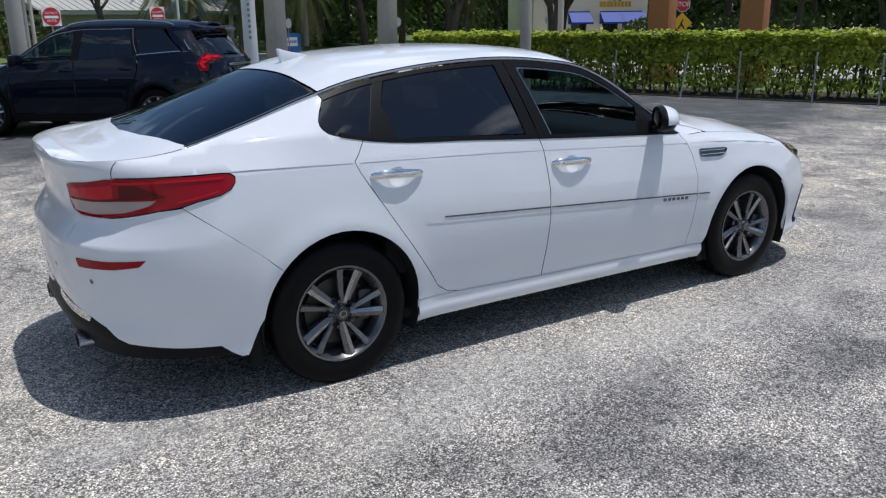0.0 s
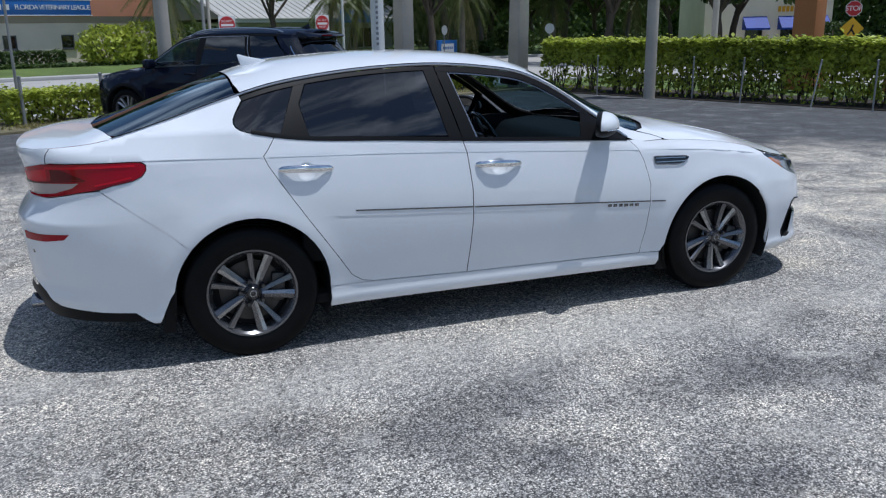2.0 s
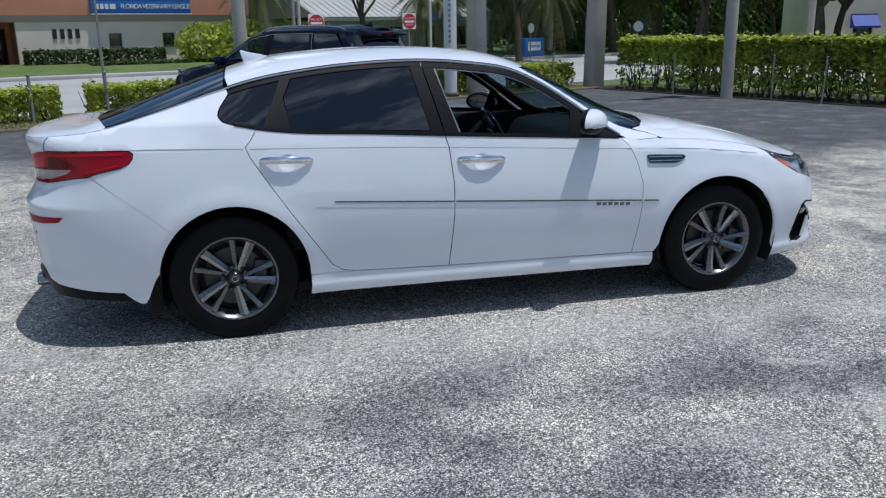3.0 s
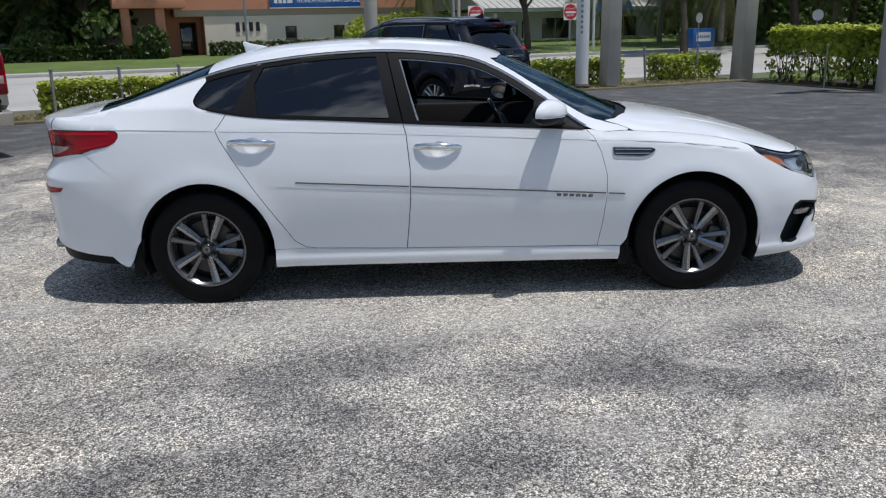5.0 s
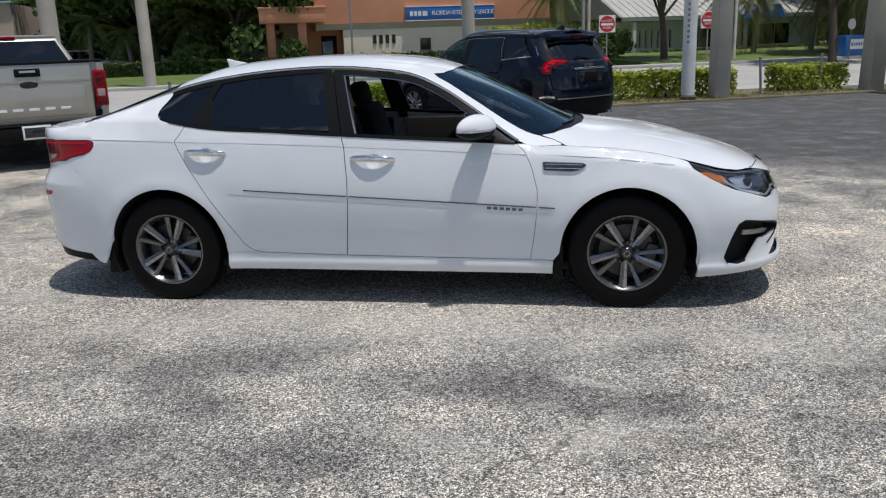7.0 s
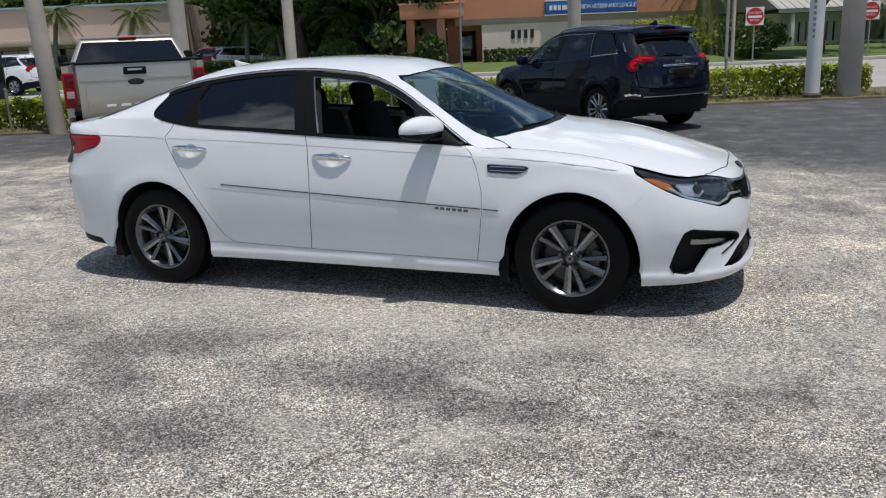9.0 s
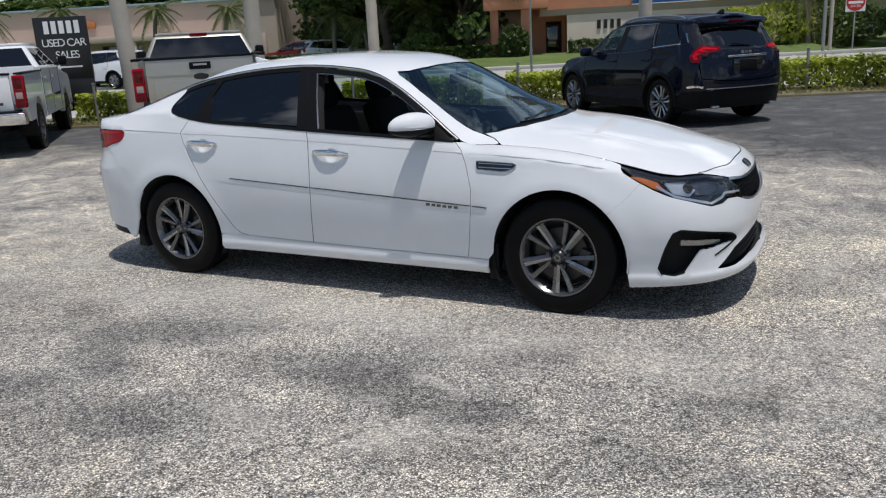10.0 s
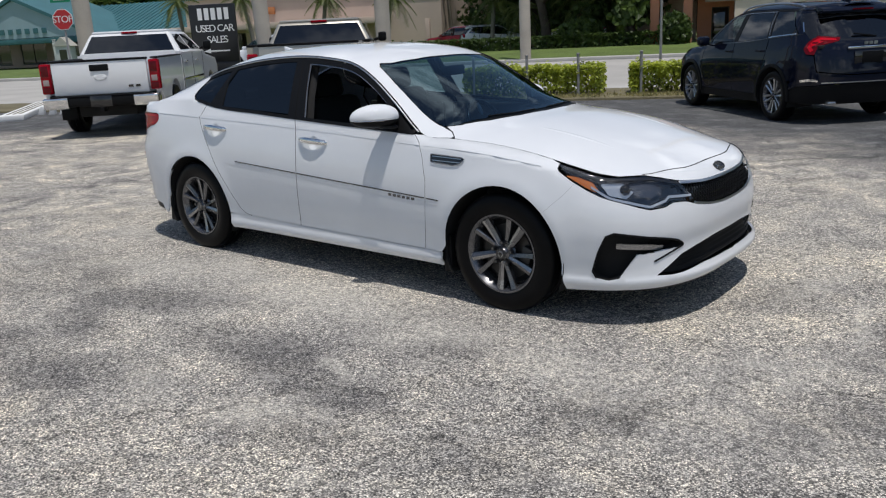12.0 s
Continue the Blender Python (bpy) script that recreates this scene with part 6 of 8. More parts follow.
pole("utility_pole", "grey concrete pole beyond the street", -18.4, 19.4, 0.24, 10.0, "concrete")
pole("utility_pole", "pale concrete pole behind the stop sign", -28.1, 3.6, 0.24, 9.0, "concrete")
pole("utility_pole", "slim grey pole at the far pavement", 0.38, 18.95, 0.07, 8.0, "galv")
pole("utility_pole", "slim grey pole at the far pavement", 0.66, 19.0, 0.075, 8.0, "concrete")
pole("utility_pole", "slim grey pole at the far pavement", 9.5, 21.5, 0.07, 7.0, "white_pole")
pole("utility_pole", "slim pale pole by the side street", 13.0, 2.0, 0.12, 8.0, "concrete")


sp = pole("sign_post", "slim grey steel sign post beside the street", -11.79, 2.37, 0.028, 3.3, "galv", category="road sign")
part("sign_plate", box(0.30, 0.008, 0.40, (0, 0.04, 3.05), 0.003), M["galv"], sp, smooth=False)

# dry grass and weeds along the edge of the lot
g = 9000
u, v = -24.5 * rng.random(g) - 0.2, 0.2 + np.abs(rng.normal(size=g)) * 0.5
keep = rng.random(g) < 0.35 + 0.65 * (np.sin(u * 3.1) + np.sin(u * 7.7 + 1) > -0.3)
u, v = u[keep], np.minimum(v[keep], 2.4)
pts = np.stack([u, v, 0.075 + 0 * u], 1)
gr = leaves("verge_grass", pts, 0.016 * (0.6 + rng.random(len(u))), M["dry_grass"], None, droop=-1.6, long=5.0)
gr.matrix_basis = pose(*lot(0, 0), 0, 0, YAW)
tagged(gr, "dry yellow-green grass tufts along the lot edge", "grass", "", "stuff")

# ---------- road signs ----------
def octagon(r):
    return [(r * math.cos(radians(22.5 + 45 * i)), r * math.sin(radians(22.5 + 45 * i))) for i in range(8)]


def post_sign(label, u, v, face, height, turn, category="road sign", post_r=0.03):
    root = thing("road_sign", label, category, lot(u, v), turn)
    part("post", lathe([(post_r, -0.1), (post_r, height + 0.3), (post_r * 0.9, height + 0.31)], 10, "z"), M["galv"], root)
    if face == "stop":
        part("plate", prism(octagon(0.30), 0.008, "y", -0.045), M["sign_white"], root, smooth=False).location.z = height
        part("field", prism(octagon(0.28), 0.004, "y", -0.050), M["sign_red"], root, smooth=False).location.z = height
        lettering("stop_lettering", "STOP", 0.26, M["sign_white"], root, (0, -0.054, height), (90, 0, 0), 0.002, 0.9)
    if face == "no_entry":
        part("plate", box(0.76, 0.006, 0.76, (0, -0.042, height), 0.003), M["sign_white"], root, smooth=False)
        part("disc", lathe([(0.0, -0.052), (0.36, -0.052), (0.36, -0.046), (0.0, -0.046)], 36, "y", (0, 0, height)), M["sign_red"], root)
        part("bar", box(0.56, 0.004, 0.10, (0, -0.055, height - 0.02)), M["sign_white"], root, smooth=False)
        lettering("sign_lettering", "DO NOT", 0.13, M["sign_white"], root, (0, -0.055, height + 0.14), (90, 0, 0), 0.002)
        lettering("sign_lettering", "ENTER", 0.13, M["sign_white"], root, (0, -0.055, height - 0.17), (90, 0, 0), 0.002)
    return root


post_sign("red and white no-entry sign on a grey post", 1.75, 19.5, "no_entry", 1.98, YAW - 8)
post_sign("red and white no-entry sign on a grey post", 6.83, 19.5, "no_entry", 2.02, YAW - 2)
s = post_sign("red octagonal stop sign over a yellow crossing sign", 16.7, -1.6, "stop", 2.15, -50)
bm = prism([(0, -0.42), (0.42, 0), (0, 0.42), (-0.42, 0)], 0.006, "y", -0.045)
part("warning_plate", bm, M["sign_yellow"], s, "yellow diamond plate", smooth=False).location.z = 1.42
for dx, dz, a in ((0.0, 0.02, 20), (0.05, -0.12, -30), (-0.06, -0.12, 35)):
    part("warning_mark", box(0.06, 0.004, 0.26, (dx, -0.05, 1.42 + dz), 0, (0, a, 0)), M["sign_black"], s, smooth=False)
s = post_sign("red octagonal stop sign with a green street-name plate above", -27.9, 2.6, "stop", 2.31, 38)
part("name_plate", box(0.55, 0.006, 0.18, (0, -0.03, 2.86), 0.002), M["sign_green"], s, "green street plate", smooth=False)
part("name_bar", box(0.36, 0.004, 0.06, (0, -0.036, 2.86)), M["sign_white"], s, smooth=False)
for u, v, t in ((12.6, 17.0, 10), (15.0, 12.0, -30), (34.0, 14.0, -50)):
    root = thing("road_sign", "back of a grey round road sign on a post", "road sign", lot(u, v), YAW + t)
    part("post", lathe([(0.025, 0), (0.025, 1.75)], 8, "z"), M["galv"], root)
    part("plate", lathe([(0, -0.035), (0.24, -0.035), (0.24, -0.028), (0, -0.028)], 24, "y", (0, 0, 1.6)), M["white_pole"], root)

# used-car sign board at the street corner
sb = thing("sign_board", "black roadside sign board with white lettering and an arrow", "sign", lot(-22.52, 1.6), YAW + 16)
part("board", box(1.14, 0.12, 1.38, (0.02, 0, 1.72), 0.012), M["sign_black"], sb)
part("base", box(1.05, 0.10, 0.75, (0.06, 0.0, 0.66), 0.01), M["sign_black"], sb)
for x in (-0.45, 0.5):
    part("leg", box(0.08, 0.08, 1.1, (x, 0.02, 0.55), 0.008), M["sign_black"], sb)
for i in range(5):
    part("name_bar", box(0.11, 0.006, 0.28, (-0.28 + i * 0.165, -0.064, 2.18)), M["sign_white"], sb, smooth=False)
lettering("lettering", "USED CAR", 0.24, M["sign_white"], sb, (0.06, -0.064, 1.83), (90, 0, 0), 0.003, 0.82)
lettering("lettering", "SALES", 0.24, M["sign_white"], sb, (0.10, -0.064, 1.56), (90, 0, 0), 0.003, 0.82)
part("arrow", prism([(-0.28, 1.29), (-0.10, 1.35), (-0.10, 1.31), (0.38, 1.31), (0.38, 1.275), (-0.10, 1.275), (-0.10, 1.24)], 0.006, "y", -0.066), M["sign_white"], sb, smooth=False)

# blue box sign in front of the white building
bs = thing("box_sign", "blue box sign with a white panel standing on the far lawn", "sign", lot(14.35, 18.9), YAW + 8)
part("case", box(1.6, 0.5, 0.95, (0, 0, 0.60), 0.03), M["sign_blue"], bs)
part("panel", box(1.05, 0.01, 0.46, (-0.05, -0.256, 0.66), 0.002), M["sign_white"], bs, smooth=False)
for i in range(6):
    part("letter_bar", box(0.09, 0.006, 0.14, (-0.42 + i * 0.15, -0.264, 0.66)), M["sign_blue"], bs, smooth=False)
part("plinth", box(1.3, 0.4, 0.14, (0, 0, 0.06), 0.01), M["kerb"], bs)


# ---------- buildings ----------
def wall_with_openings(name, u0, u1, z0, z1, v, depth, openings, material, parent):
    """A wall along u with real holes; openings are (u0, u1, z0, z1)."""
    us = sorted({u0, u1, *[o[0] for o in openings], *[o[1] for o in openings]})
    zs = sorted({z0, z1, *[o[2] for o in openings], *[o[3] for o in openings]})
    bm = bmesh.new()
    for a, b in zip(us[:-1], us[1:]):
        run = None
        for c, d in zip(zs[:-1], zs[1:]):
            mu, mz = (a + b) / 2, (c + d) / 2
            hole = any(o[0] < mu < o[1] and o[2] < mz < o[3] for o in openings)
            if not hole:
                run = (run[0], d) if run else (c, d)
            if run and (hole or d == zs[-1]):
                box(b - a, depth, run[1] - run[0], (mu, v + depth / 2, (run[0] + run[1]) / 2), bm=bm)
                run = None
    bmesh.ops.remove_doubles(bm, verts=bm.verts, dist=1e-4)
    return part(name, bm, material, parent, smooth=False)


def window_unit(parent, u, w, z0, z1, v, bars=0, frame_mat="shade_wall"):
    win = new("window")
    win.parent = parent
    part("pane", box(w, 0.02, z1 - z0, (u, v + 0.10, (z0 + z1) / 2)), M["dark_pane"], win, smooth=False)
    for dx in (-w / 2 + 0.03, w / 2 - 0.03):
        part("frame", box(0.06, 0.06, z1 - z0, (u + dx, v + 0.08, (z0 + z1) / 2), 0.004), M[frame_mat], win)
    for z in (z0 + 0.03, z1 - 0.03):
        part("frame", box(w - 0.12, 0.06, 0.06, (u, v + 0.08, z), 0.004), M[frame_mat], win)
    for i in range(bars):
        part("glazing_bar", box(0.04, 0.04, z1 - z0 - 0.12, (u - w / 2 + w * (i + 1) / (bars + 1), v + 0.07, (z0 + z1) / 2)), M[frame_mat], win, smooth=False)
    part("sill", box(w + 0.1, 0.12, 0.05, (u, v - 0.01, z0 - 0.027), 0.006), M[frame_mat], win)
    return win


def clinic():
    """Single-storey clinic: beige base, overhanging salmon fascia, entry under a canopy."""
    V0 = 27.0
    b = thing("clinic_building", "beige single-storey clinic with a salmon fascia and blue sign", "building", lot(0, 0), YAW)
    wins = [(-5.57, -4.97, 1.02, 1.66), (-3.0, -2.4, 1.02, 1.66), (-0.6, 0.0, 1.02, 1.66)]
    wall_with_openings("wall", -9.6, 1.3, 0.0, 2.2, V0, 0.25, wins, M["beige_wall"], b)
    part("wall", box(0.25, 12.0, 2.2, (1.18, V0 + 6.26, 1.1)), M["beige_wall"], b, smooth=False)
    part("wall", box(3.0, 0.25, 2.6, (-12.9, V0 + 2.5, 1.3)), M["pink_wall"], b, smooth=False)
    wall_with_openings("entry_wall", -11.35, -9.6, 0.0, 2.6, V0 + 1.6, 0.2, [(-10.65, -9.8, 0.0, 1.95)], M["salmon"], b)
    part("return_wall", box(0.2, 1.6, 2.2, (-9.5, V0 + 1.06, 1.1)), M["salmon"], b, smooth=False)
    part("fascia", prism([(V0 - 0.12, 2.50), (V0 - 0.12, 4.6), (V0 + 13, 4.6), (V0 + 13, 2.2), (V0 + 0.02, 2.2), (V0 + 0.02, 2.50)], 12.6, "x", -11.0), M["salmon"], b, smooth=False)
    part("soffit", prism([(V0 - 0.11, 2.498), (V0 + 0.0, 2.498), (V0 + 0.0, 2.203), (V0 - 0.025, 2.203)], 12.56, "x", -10.98), M["taupe"], b, smooth=False)
    part("canopy", box(3.2, 4.6, 0.68, (-12.2, V0 + 0.6, 2.92), 0.02), M["salmon"], b)
    part("canopy_cap", box(3.3, 4.7, 0.1, (-12.2, V0 + 0.6, 3.30), 0.02), M["salmon"], b)
    part("roof", box(12.4, 13.0, 0.2, (-4.7, V0 + 6.7, 4.62)), M["shade_wall"], b, smooth=False)
    for u in (-13.3, -11.75):
        part("column", box(0.42, 0.42, 2.6, (u, V0 - 1.2, 1.3), 0.02), M["salmon"], b)
    d = new("door")
    d.parent = b
    part("door_leaf", box(0.78, 0.05, 1.88, (-10.22, V0 + 1.72, 0.95), 0.006), M["dark_pane"], d)
    part("door_frame", box(0.85, 0.1, 0.05, (-10.22, V0 + 1.68, 1.92)), M["bark"], d, smooth=False)
    for x in (-10.62, -9.83):
        part("door_frame", box(0.05, 0.1, 1.88, (x, V0 + 1.68, 0.95)), M["bark"], d, smooth=False)
    for u0, u1, z0, z1 in wins:
        window_unit(b, (u0 + u1) / 2, u1 - u0, z0, z1, V0)
    sign = new("wall_sign")
    sign.parent = b
    part("sign_panel", box(4.75, 0.12, 0.68, (-3.92, V0 - 0.19, 2.90), 0.01), M["sign_blue"], sign)
    for z in (2.55, 3.25):
        part("sign_edge", box(4.85, 0.14, 0.04, (-3.92, V0 - 0.195, z)), M["sign_white"], sign, smooth=False)
    for x, w in ((-6.02, 0.16), (-5.80, 0.16), (-5.58, 0.16), (-5.30, 0.26)):
        part("logo_bar", box(w, 0.01, 0.24, (x, V0 - 0.26, 2.90)), M["sign_white"], sign, smooth=False)
    lettering("lettering", "FLORIDA VETERINARY LEAGUE", 0.30, M["sign_white"], sign, (-3.25, V0 - 0.26, 2.90), (90, 0, 0), 0.004, 0.78)
    for i in range(4):
        bm = box(0.18, 0.04, 0.44, (-7.98 + i * 0.335, V0 - 0.025, 1.67))
        part("number_bar", bm, M["sign_black"], b, smooth=False)
    return b


clinic()


def white_building():
    V0 = 33.0
    b = thing("office_building", "white low office building with a pale standing-seam metal roof", "building", lot(0, 0), YAW)
    slats = [(9.3 + i * 0.42, 9.3 + i * 0.42 + 0.24, 0.5, 1.75) for i in range(7)]
    wins = [(12.9, 15.1, 0.45, 1.9), (17.0, 17.9, 0.15, 1.9), (18.3, 20.6, 0.5, 1.9)]
    wall_with_openings("wall", 8.6, 22.0, 0.0, 2.25, V0, 0.25, slats + wins, M["white_wall"], b)
    part("wall", box(0.25, 12, 2.25, (8.7, V0 + 6.2, 1.12)), M["white_wall"], b, smooth=False)
    for a, c, d, e in slats:
        window_unit(b, (a + c) / 2, c - a, d, e, V0, 0, "white_wall")
    for a, c, d, e in wins:
        window_unit(b, (a + c) / 2, c - a, d, e, V0, 1, "white_wall")
    part("fascia", box(14.6, 0.08, 0.26, (15.3, V0 - 1.25, 2.36)), M["white_wall"], b, smooth=False)
    part("soffit", box(14.6, 1.3, 0.05, (15.3, V0 - 0.6, 2.24)), M["shade_wall"], b, smooth=False)
    roof = new("roof")
    roof.parent = b
    part("roof_sheet", prism([(V0 - 1.35, 2.48), (V0 + 7, 5.6), (V0 + 15, 2.48)], 14.8, "x", 7.9), M["metal_roof"], roof, smooth=False)
    tilt = math.degrees(math.atan2(5.6 - 2.48, 8.35))
    for i in range(30):
        part("roof_seam", box(0.04, 8.9, 0.05, (8.0 + i * 0.5, V0 + 2.83, 4.06), 0, (tilt, 0, 0)), M["metal_roof"], roof, smooth=False)
    for u in (8.9, 16.6, 21.6):
        part("column", box(0.22, 0.22, 2.2, (u, V0 - 1.1, 1.1), 0.01), M["white_wall"], b)
    aw = prism([(16.2, 2.2), (18.6, 2.2), (18.2, 3.0), (16.6, 3.0)], 1.0, "y", V0 - 2.3)
    part("entry_awning", aw, M["sign_blue"], b, smooth=False)
    return b


white_building()


def pink_building():
    V0 = 40.0
    b = thing("shop_building", "pale pink shop building with a flat parapet", "building", lot(0, 0), YAW)
    wins = [(-45.6, -44.4, 0.2, 2.0), (-41.5, -38.5, 0.3, 2.0), (-37.5, -34.5, 0.3, 2.0)]
    wall_with_openings("wall", -49.5, -28.7, 0.0, 4.6, V0, 0.3, wins, M["pink_wall"], b)
    part("wall", box(0.3, 20, 4.6, (-28.85, V0 + 10.3, 2.3)), M["pink_wall"], b, smooth=False)
    for a, c, d, e in wins:
        window_unit(b, (a + c) / 2, c - a, d, e, V0, 1)
    part("walkway_canopy", box(17.0, 2.4, 0.42, (-41.0, V0 - 1.2, 2.4), 0.02), M["pink_wall"], b)
    for u in (-46.0, -42.4, -38.0, -33.6, -29.0):
        part("column", box(0.3, 0.3, 2.3, (u, V0 - 2.2, 1.15), 0.01), M["pink_wall"], b)
    part("wall_sign", box(1.2, 0.15, 0.5, (-42.3, V0 - 0.12, 3.5), 0.01), M["orange_wall"], b)
    part("parapet_cap", box(21.0, 0.6, 0.16, (-39.1, V0 + 0.1, 4.66), 0.01), M["gable"], b)
    return b


pink_building()


def teal_mall():
    V0 = 44.0
    b = thing("mall_building", "shopping arcade under a teal standing-seam metal roof", "building", lot(0, 0), YAW)
    wins = [(-78.0 + 4 * i, -75.2 + 4 * i, 0.3, 2.1) for i in range(7)]
    wall_with_openings("wall", -80.0, -47.5, 0.0, 3.0, V0, 0.3, wins, M["pink_wall"], b)
    for a, c, d, e in wins:
        window_unit(b, (a + c) / 2, c - a, d, e, V0, 1)
    roof = new("roof")
    roof.parent = b
    part("roof_sheet", prism([(V0 - 3.2, 2.6), (V0 + 3.5, 5.1), (V0 + 11, 2.6)], 33.0, "x", -80.5), M["teal_roof"], roof, smooth=False)
    tilt = math.degrees(math.atan2(2.5, 6.7))
    for i in range(66):
        part("roof_seam", box(0.05, 7.4, 0.06, (-80.3 + i * 0.5, V0 + 0.15, 3.88), 0, (tilt, 0, 0)), M["teal_roof"], roof, smooth=False)
    part("gable", prism([(-71.5, 2.4), (-56.5, 2.4), (-64.0, 5.4)], 0.3, "y", V0 - 6.2), M["gable"], b, smooth=False)
    part("gable_roof", prism([(-72.2, 2.35), (-64.0, 5.75), (-55.8, 2.35), (-56.4, 2.35), (-64.0, 5.45), (-71.6, 2.35)], 8.0, "y", V0 - 6.4), M["teal_roof"], b, smooth=False)
    part("gable_beam", box(15.0, 0.4, 0.5, (-64.0, V0 - 6.0, 2.25), 0.02), M["teal_roof"], b)
    for i in range(8):
        part("sign_bar", box(0.45, 0.05, 0.4, (-67.2 + i * 0.85, V0 - 6.24, 3.0)), M["teal_roof"], b, smooth=False)
    for u in (-71.0, -67.5, -60.5, -57.0):
        part("column", box(0.4, 0.4, 2.3, (u, V0 - 6.0, 1.15), 0.01), M["white_wall"], b)
    kiosk = new("kiosk")
    kiosk.parent = b
    part("kiosk_wall", box(1.4, 0.6, 1.7, (-58.6, V0 - 7.2, 0.85), 0.01), M["white_wall"], kiosk)
    part("kiosk_roof", prism([(-59.5, 1.7), (-57.7, 1.7), (-58.6, 2.4)], 0.8, "y", V0 - 7.6), M["metal_roof"], kiosk, smooth=False)
    part("kiosk_opening", box(0.7, 0.02, 1.0, (-58.6, V0 - 7.51, 0.95)), M["dark_pane"], kiosk, smooth=False)
    return b


teal_mall()


def corner_store():
    """Cream store with blue awnings beyond the side street."""
    at = lot(50.0, 17.0, -0.6)
    b = thing("store_building", "cream corner store with blue awnings and yellow lettering", "building", at, -24)
    wins = [(-3.2, -1.8, 0.3, 2.0), (-0.4, 1.0, 0.3, 2.0), (1.4, 3.0, 0.3, 2.0)]
    wall_with_openings("wall", -6.5, 3.6, 0.0, 6.0, 0.0, 0.3, wins, M["cream"], b)
    part("wall", box(0.3, 9.0, 6.0, (-6.35, 4.8, 3.0)), M["cream"], b, smooth=False)
    for a, c, d, e in wins:
        window_unit(b, (a + c) / 2, c - a, d, e, 0.0, 1)
        part("awning", prism([(0.0, 2.9), (-1.1, 2.0), (-1.1, 1.85), (0.0, 1.85)], c - a + 0.5, "x", a - 0.25), M["awning"], b, smooth=False)
    for i in range(9):
        part("sign_bar", box(0.22, 0.08, 0.42, (-0.6 + i * 0.32, -0.05, 3.45)), M["sign_yellow"], b, smooth=False)
    part("cornice", box(10.5, 0.5, 0.3, (-1.45, 0.1, 5.9), 0.02), M["white_wall"], b)
    return b


corner_store()
for u, v in ((4.4, -5.5), (4.3, -7.9)):
    c = thing("gate_column", "orange stucco column standing behind the tall hedge", "column", lot(u, v), YAW, "orange columns")
    part("shaft", box(0.56, 0.56, 5.0, (0, 0, 2.5), 0.02), M["orange_wall"], c)
    part("base", box(0.70, 0.70, 0.5, (0, 0, 0.25), 0.02), M["orange_wall"], c)

# shrubs, far hedges, trees
hedge("clipped_hedge", "dark clipped hedge in front of the trees beyond the street", -32.0, -12.9, 24.9, 25.9, 0.95, 130, 0.12, 0.05, 0.05, leaf="tree_leaf_dark")
hedge("clipped_hedge", "dark clipped hedge along the clinic wall", -9.6, -3.4, 25.3, 26.1, 0.95, 150, 0.11, 0.05, 0.05, leaf="tree_leaf_dark")
hedge("clipped_hedge", "low clipped hedge on the clinic lawn", -7.2, 0.5, 23.6, 24.4, 0.42, 150, 0.10, 0.05, 0.05, leaf="tree_leaf_dark")
hedge("clipped_hedge", "low hedge in front of the white office", 9.0, 22.0, 30.6, 31.3, 0.45, 130, 0.11, 0.05, 0.05, leaf="tree_leaf_dark")
hedge("clipped_hedge", "dark hedge at the edge of the shop parking", -40.0, -33.0, 26.0, 26.9, 0.7, 130, 0.12, 0.05, 0.05, leaf="tree_leaf_dark")
for u, v, r, h, m in ((-1.6, 24.6, 1.5, 2.1, "hedge_leaf"), (0.3, 24.9, 1.7, 2.3, "hedge_leaf"), (2.6, 25.6, 1.8, 2.2, "tree_leaf"), (4.6, 27.0, 1.8, 2.0, "tree_leaf"), (-12.3, 24.9, 0.75, 1.8, "tree_leaf_dark"),
                      (24.5, 28.0, 2.2, 1.6, "tree_leaf"), (27.5, 26.0, 2.2, 1.8, "tree_leaf"), (21.5, 24.0, 1.6, 0.9, "tree_leaf"), (31, 20, 2.4, 1.6, "tree_leaf_dark"), (-17.0, 26.4, 1.2, 1.7, "tree_leaf"), (38, 8, 2.6, 1.8, "tree_leaf_dark"), (44, 5, 2.6, 1.8, "tree_leaf_dark"), (52, 2, 3, 2.0, "tree_leaf_dark")):
    bush_clump("shrub", "leafy green shrub beyond the street", u, v, r, h, 1500, 0.15, m)

OAK = "broad leafy green tree with a grey-brown trunk"
base = [tree(OAK, lot(-16.0, 31.0), 9.0, 4.2, 1.6, 11, "tree_leaf_dark", 0.28, 42, 170, 0.26),
        tree(OAK, lot(6.76, 23.6), 8.0, 3.4, 2.6, 12, "tree_leaf", 0.17, 34, 150, 0.20),
        tree(OAK, lot(26.0, 33.0), 10.0, 4.8, 1.4, 13, "tree_leaf_dark", 0.3, 46, 170, 0.28)]
spots = [(0, -21.0, 33), (2, -22.5, 41), (0, -21.5, 38), (2, -12, 43), (0, -5, 44), (2, 2, 43), (0, 6, 46), (2, -19, 44), (0, -26, 50), (2, -34, 50), (0, 12, 50), (2, 20, 50),
         (0, 29, 30), (2, 33, 26), (2, 36, 34), (0, 42, 30), (1, 20, 6), (0, 38, 2), (0, 54, 4), (1, 26, -4), (0, 44, -8), (2, 56, -14), (0, 34, -22), (1, 22, -14), (2, 30, -32),
         (0, 60, 34), (2, 66, 22), (0, 74, 10), (2, 80, -6), (0, 70, -22), (2, -20, 60), (0, -8, 58), (2, 6, 60), (0, 18, 62), (2, 30, 58), (0, -34, 62), (2, -48, 60), (0, -60, 62), (2, -74, 60), (0, -52, 70), (2, 44, 50), (0, 52, 46),
         (1, 15.5, 9), (2, 25, 27), (1, 11.0, 16.0)]
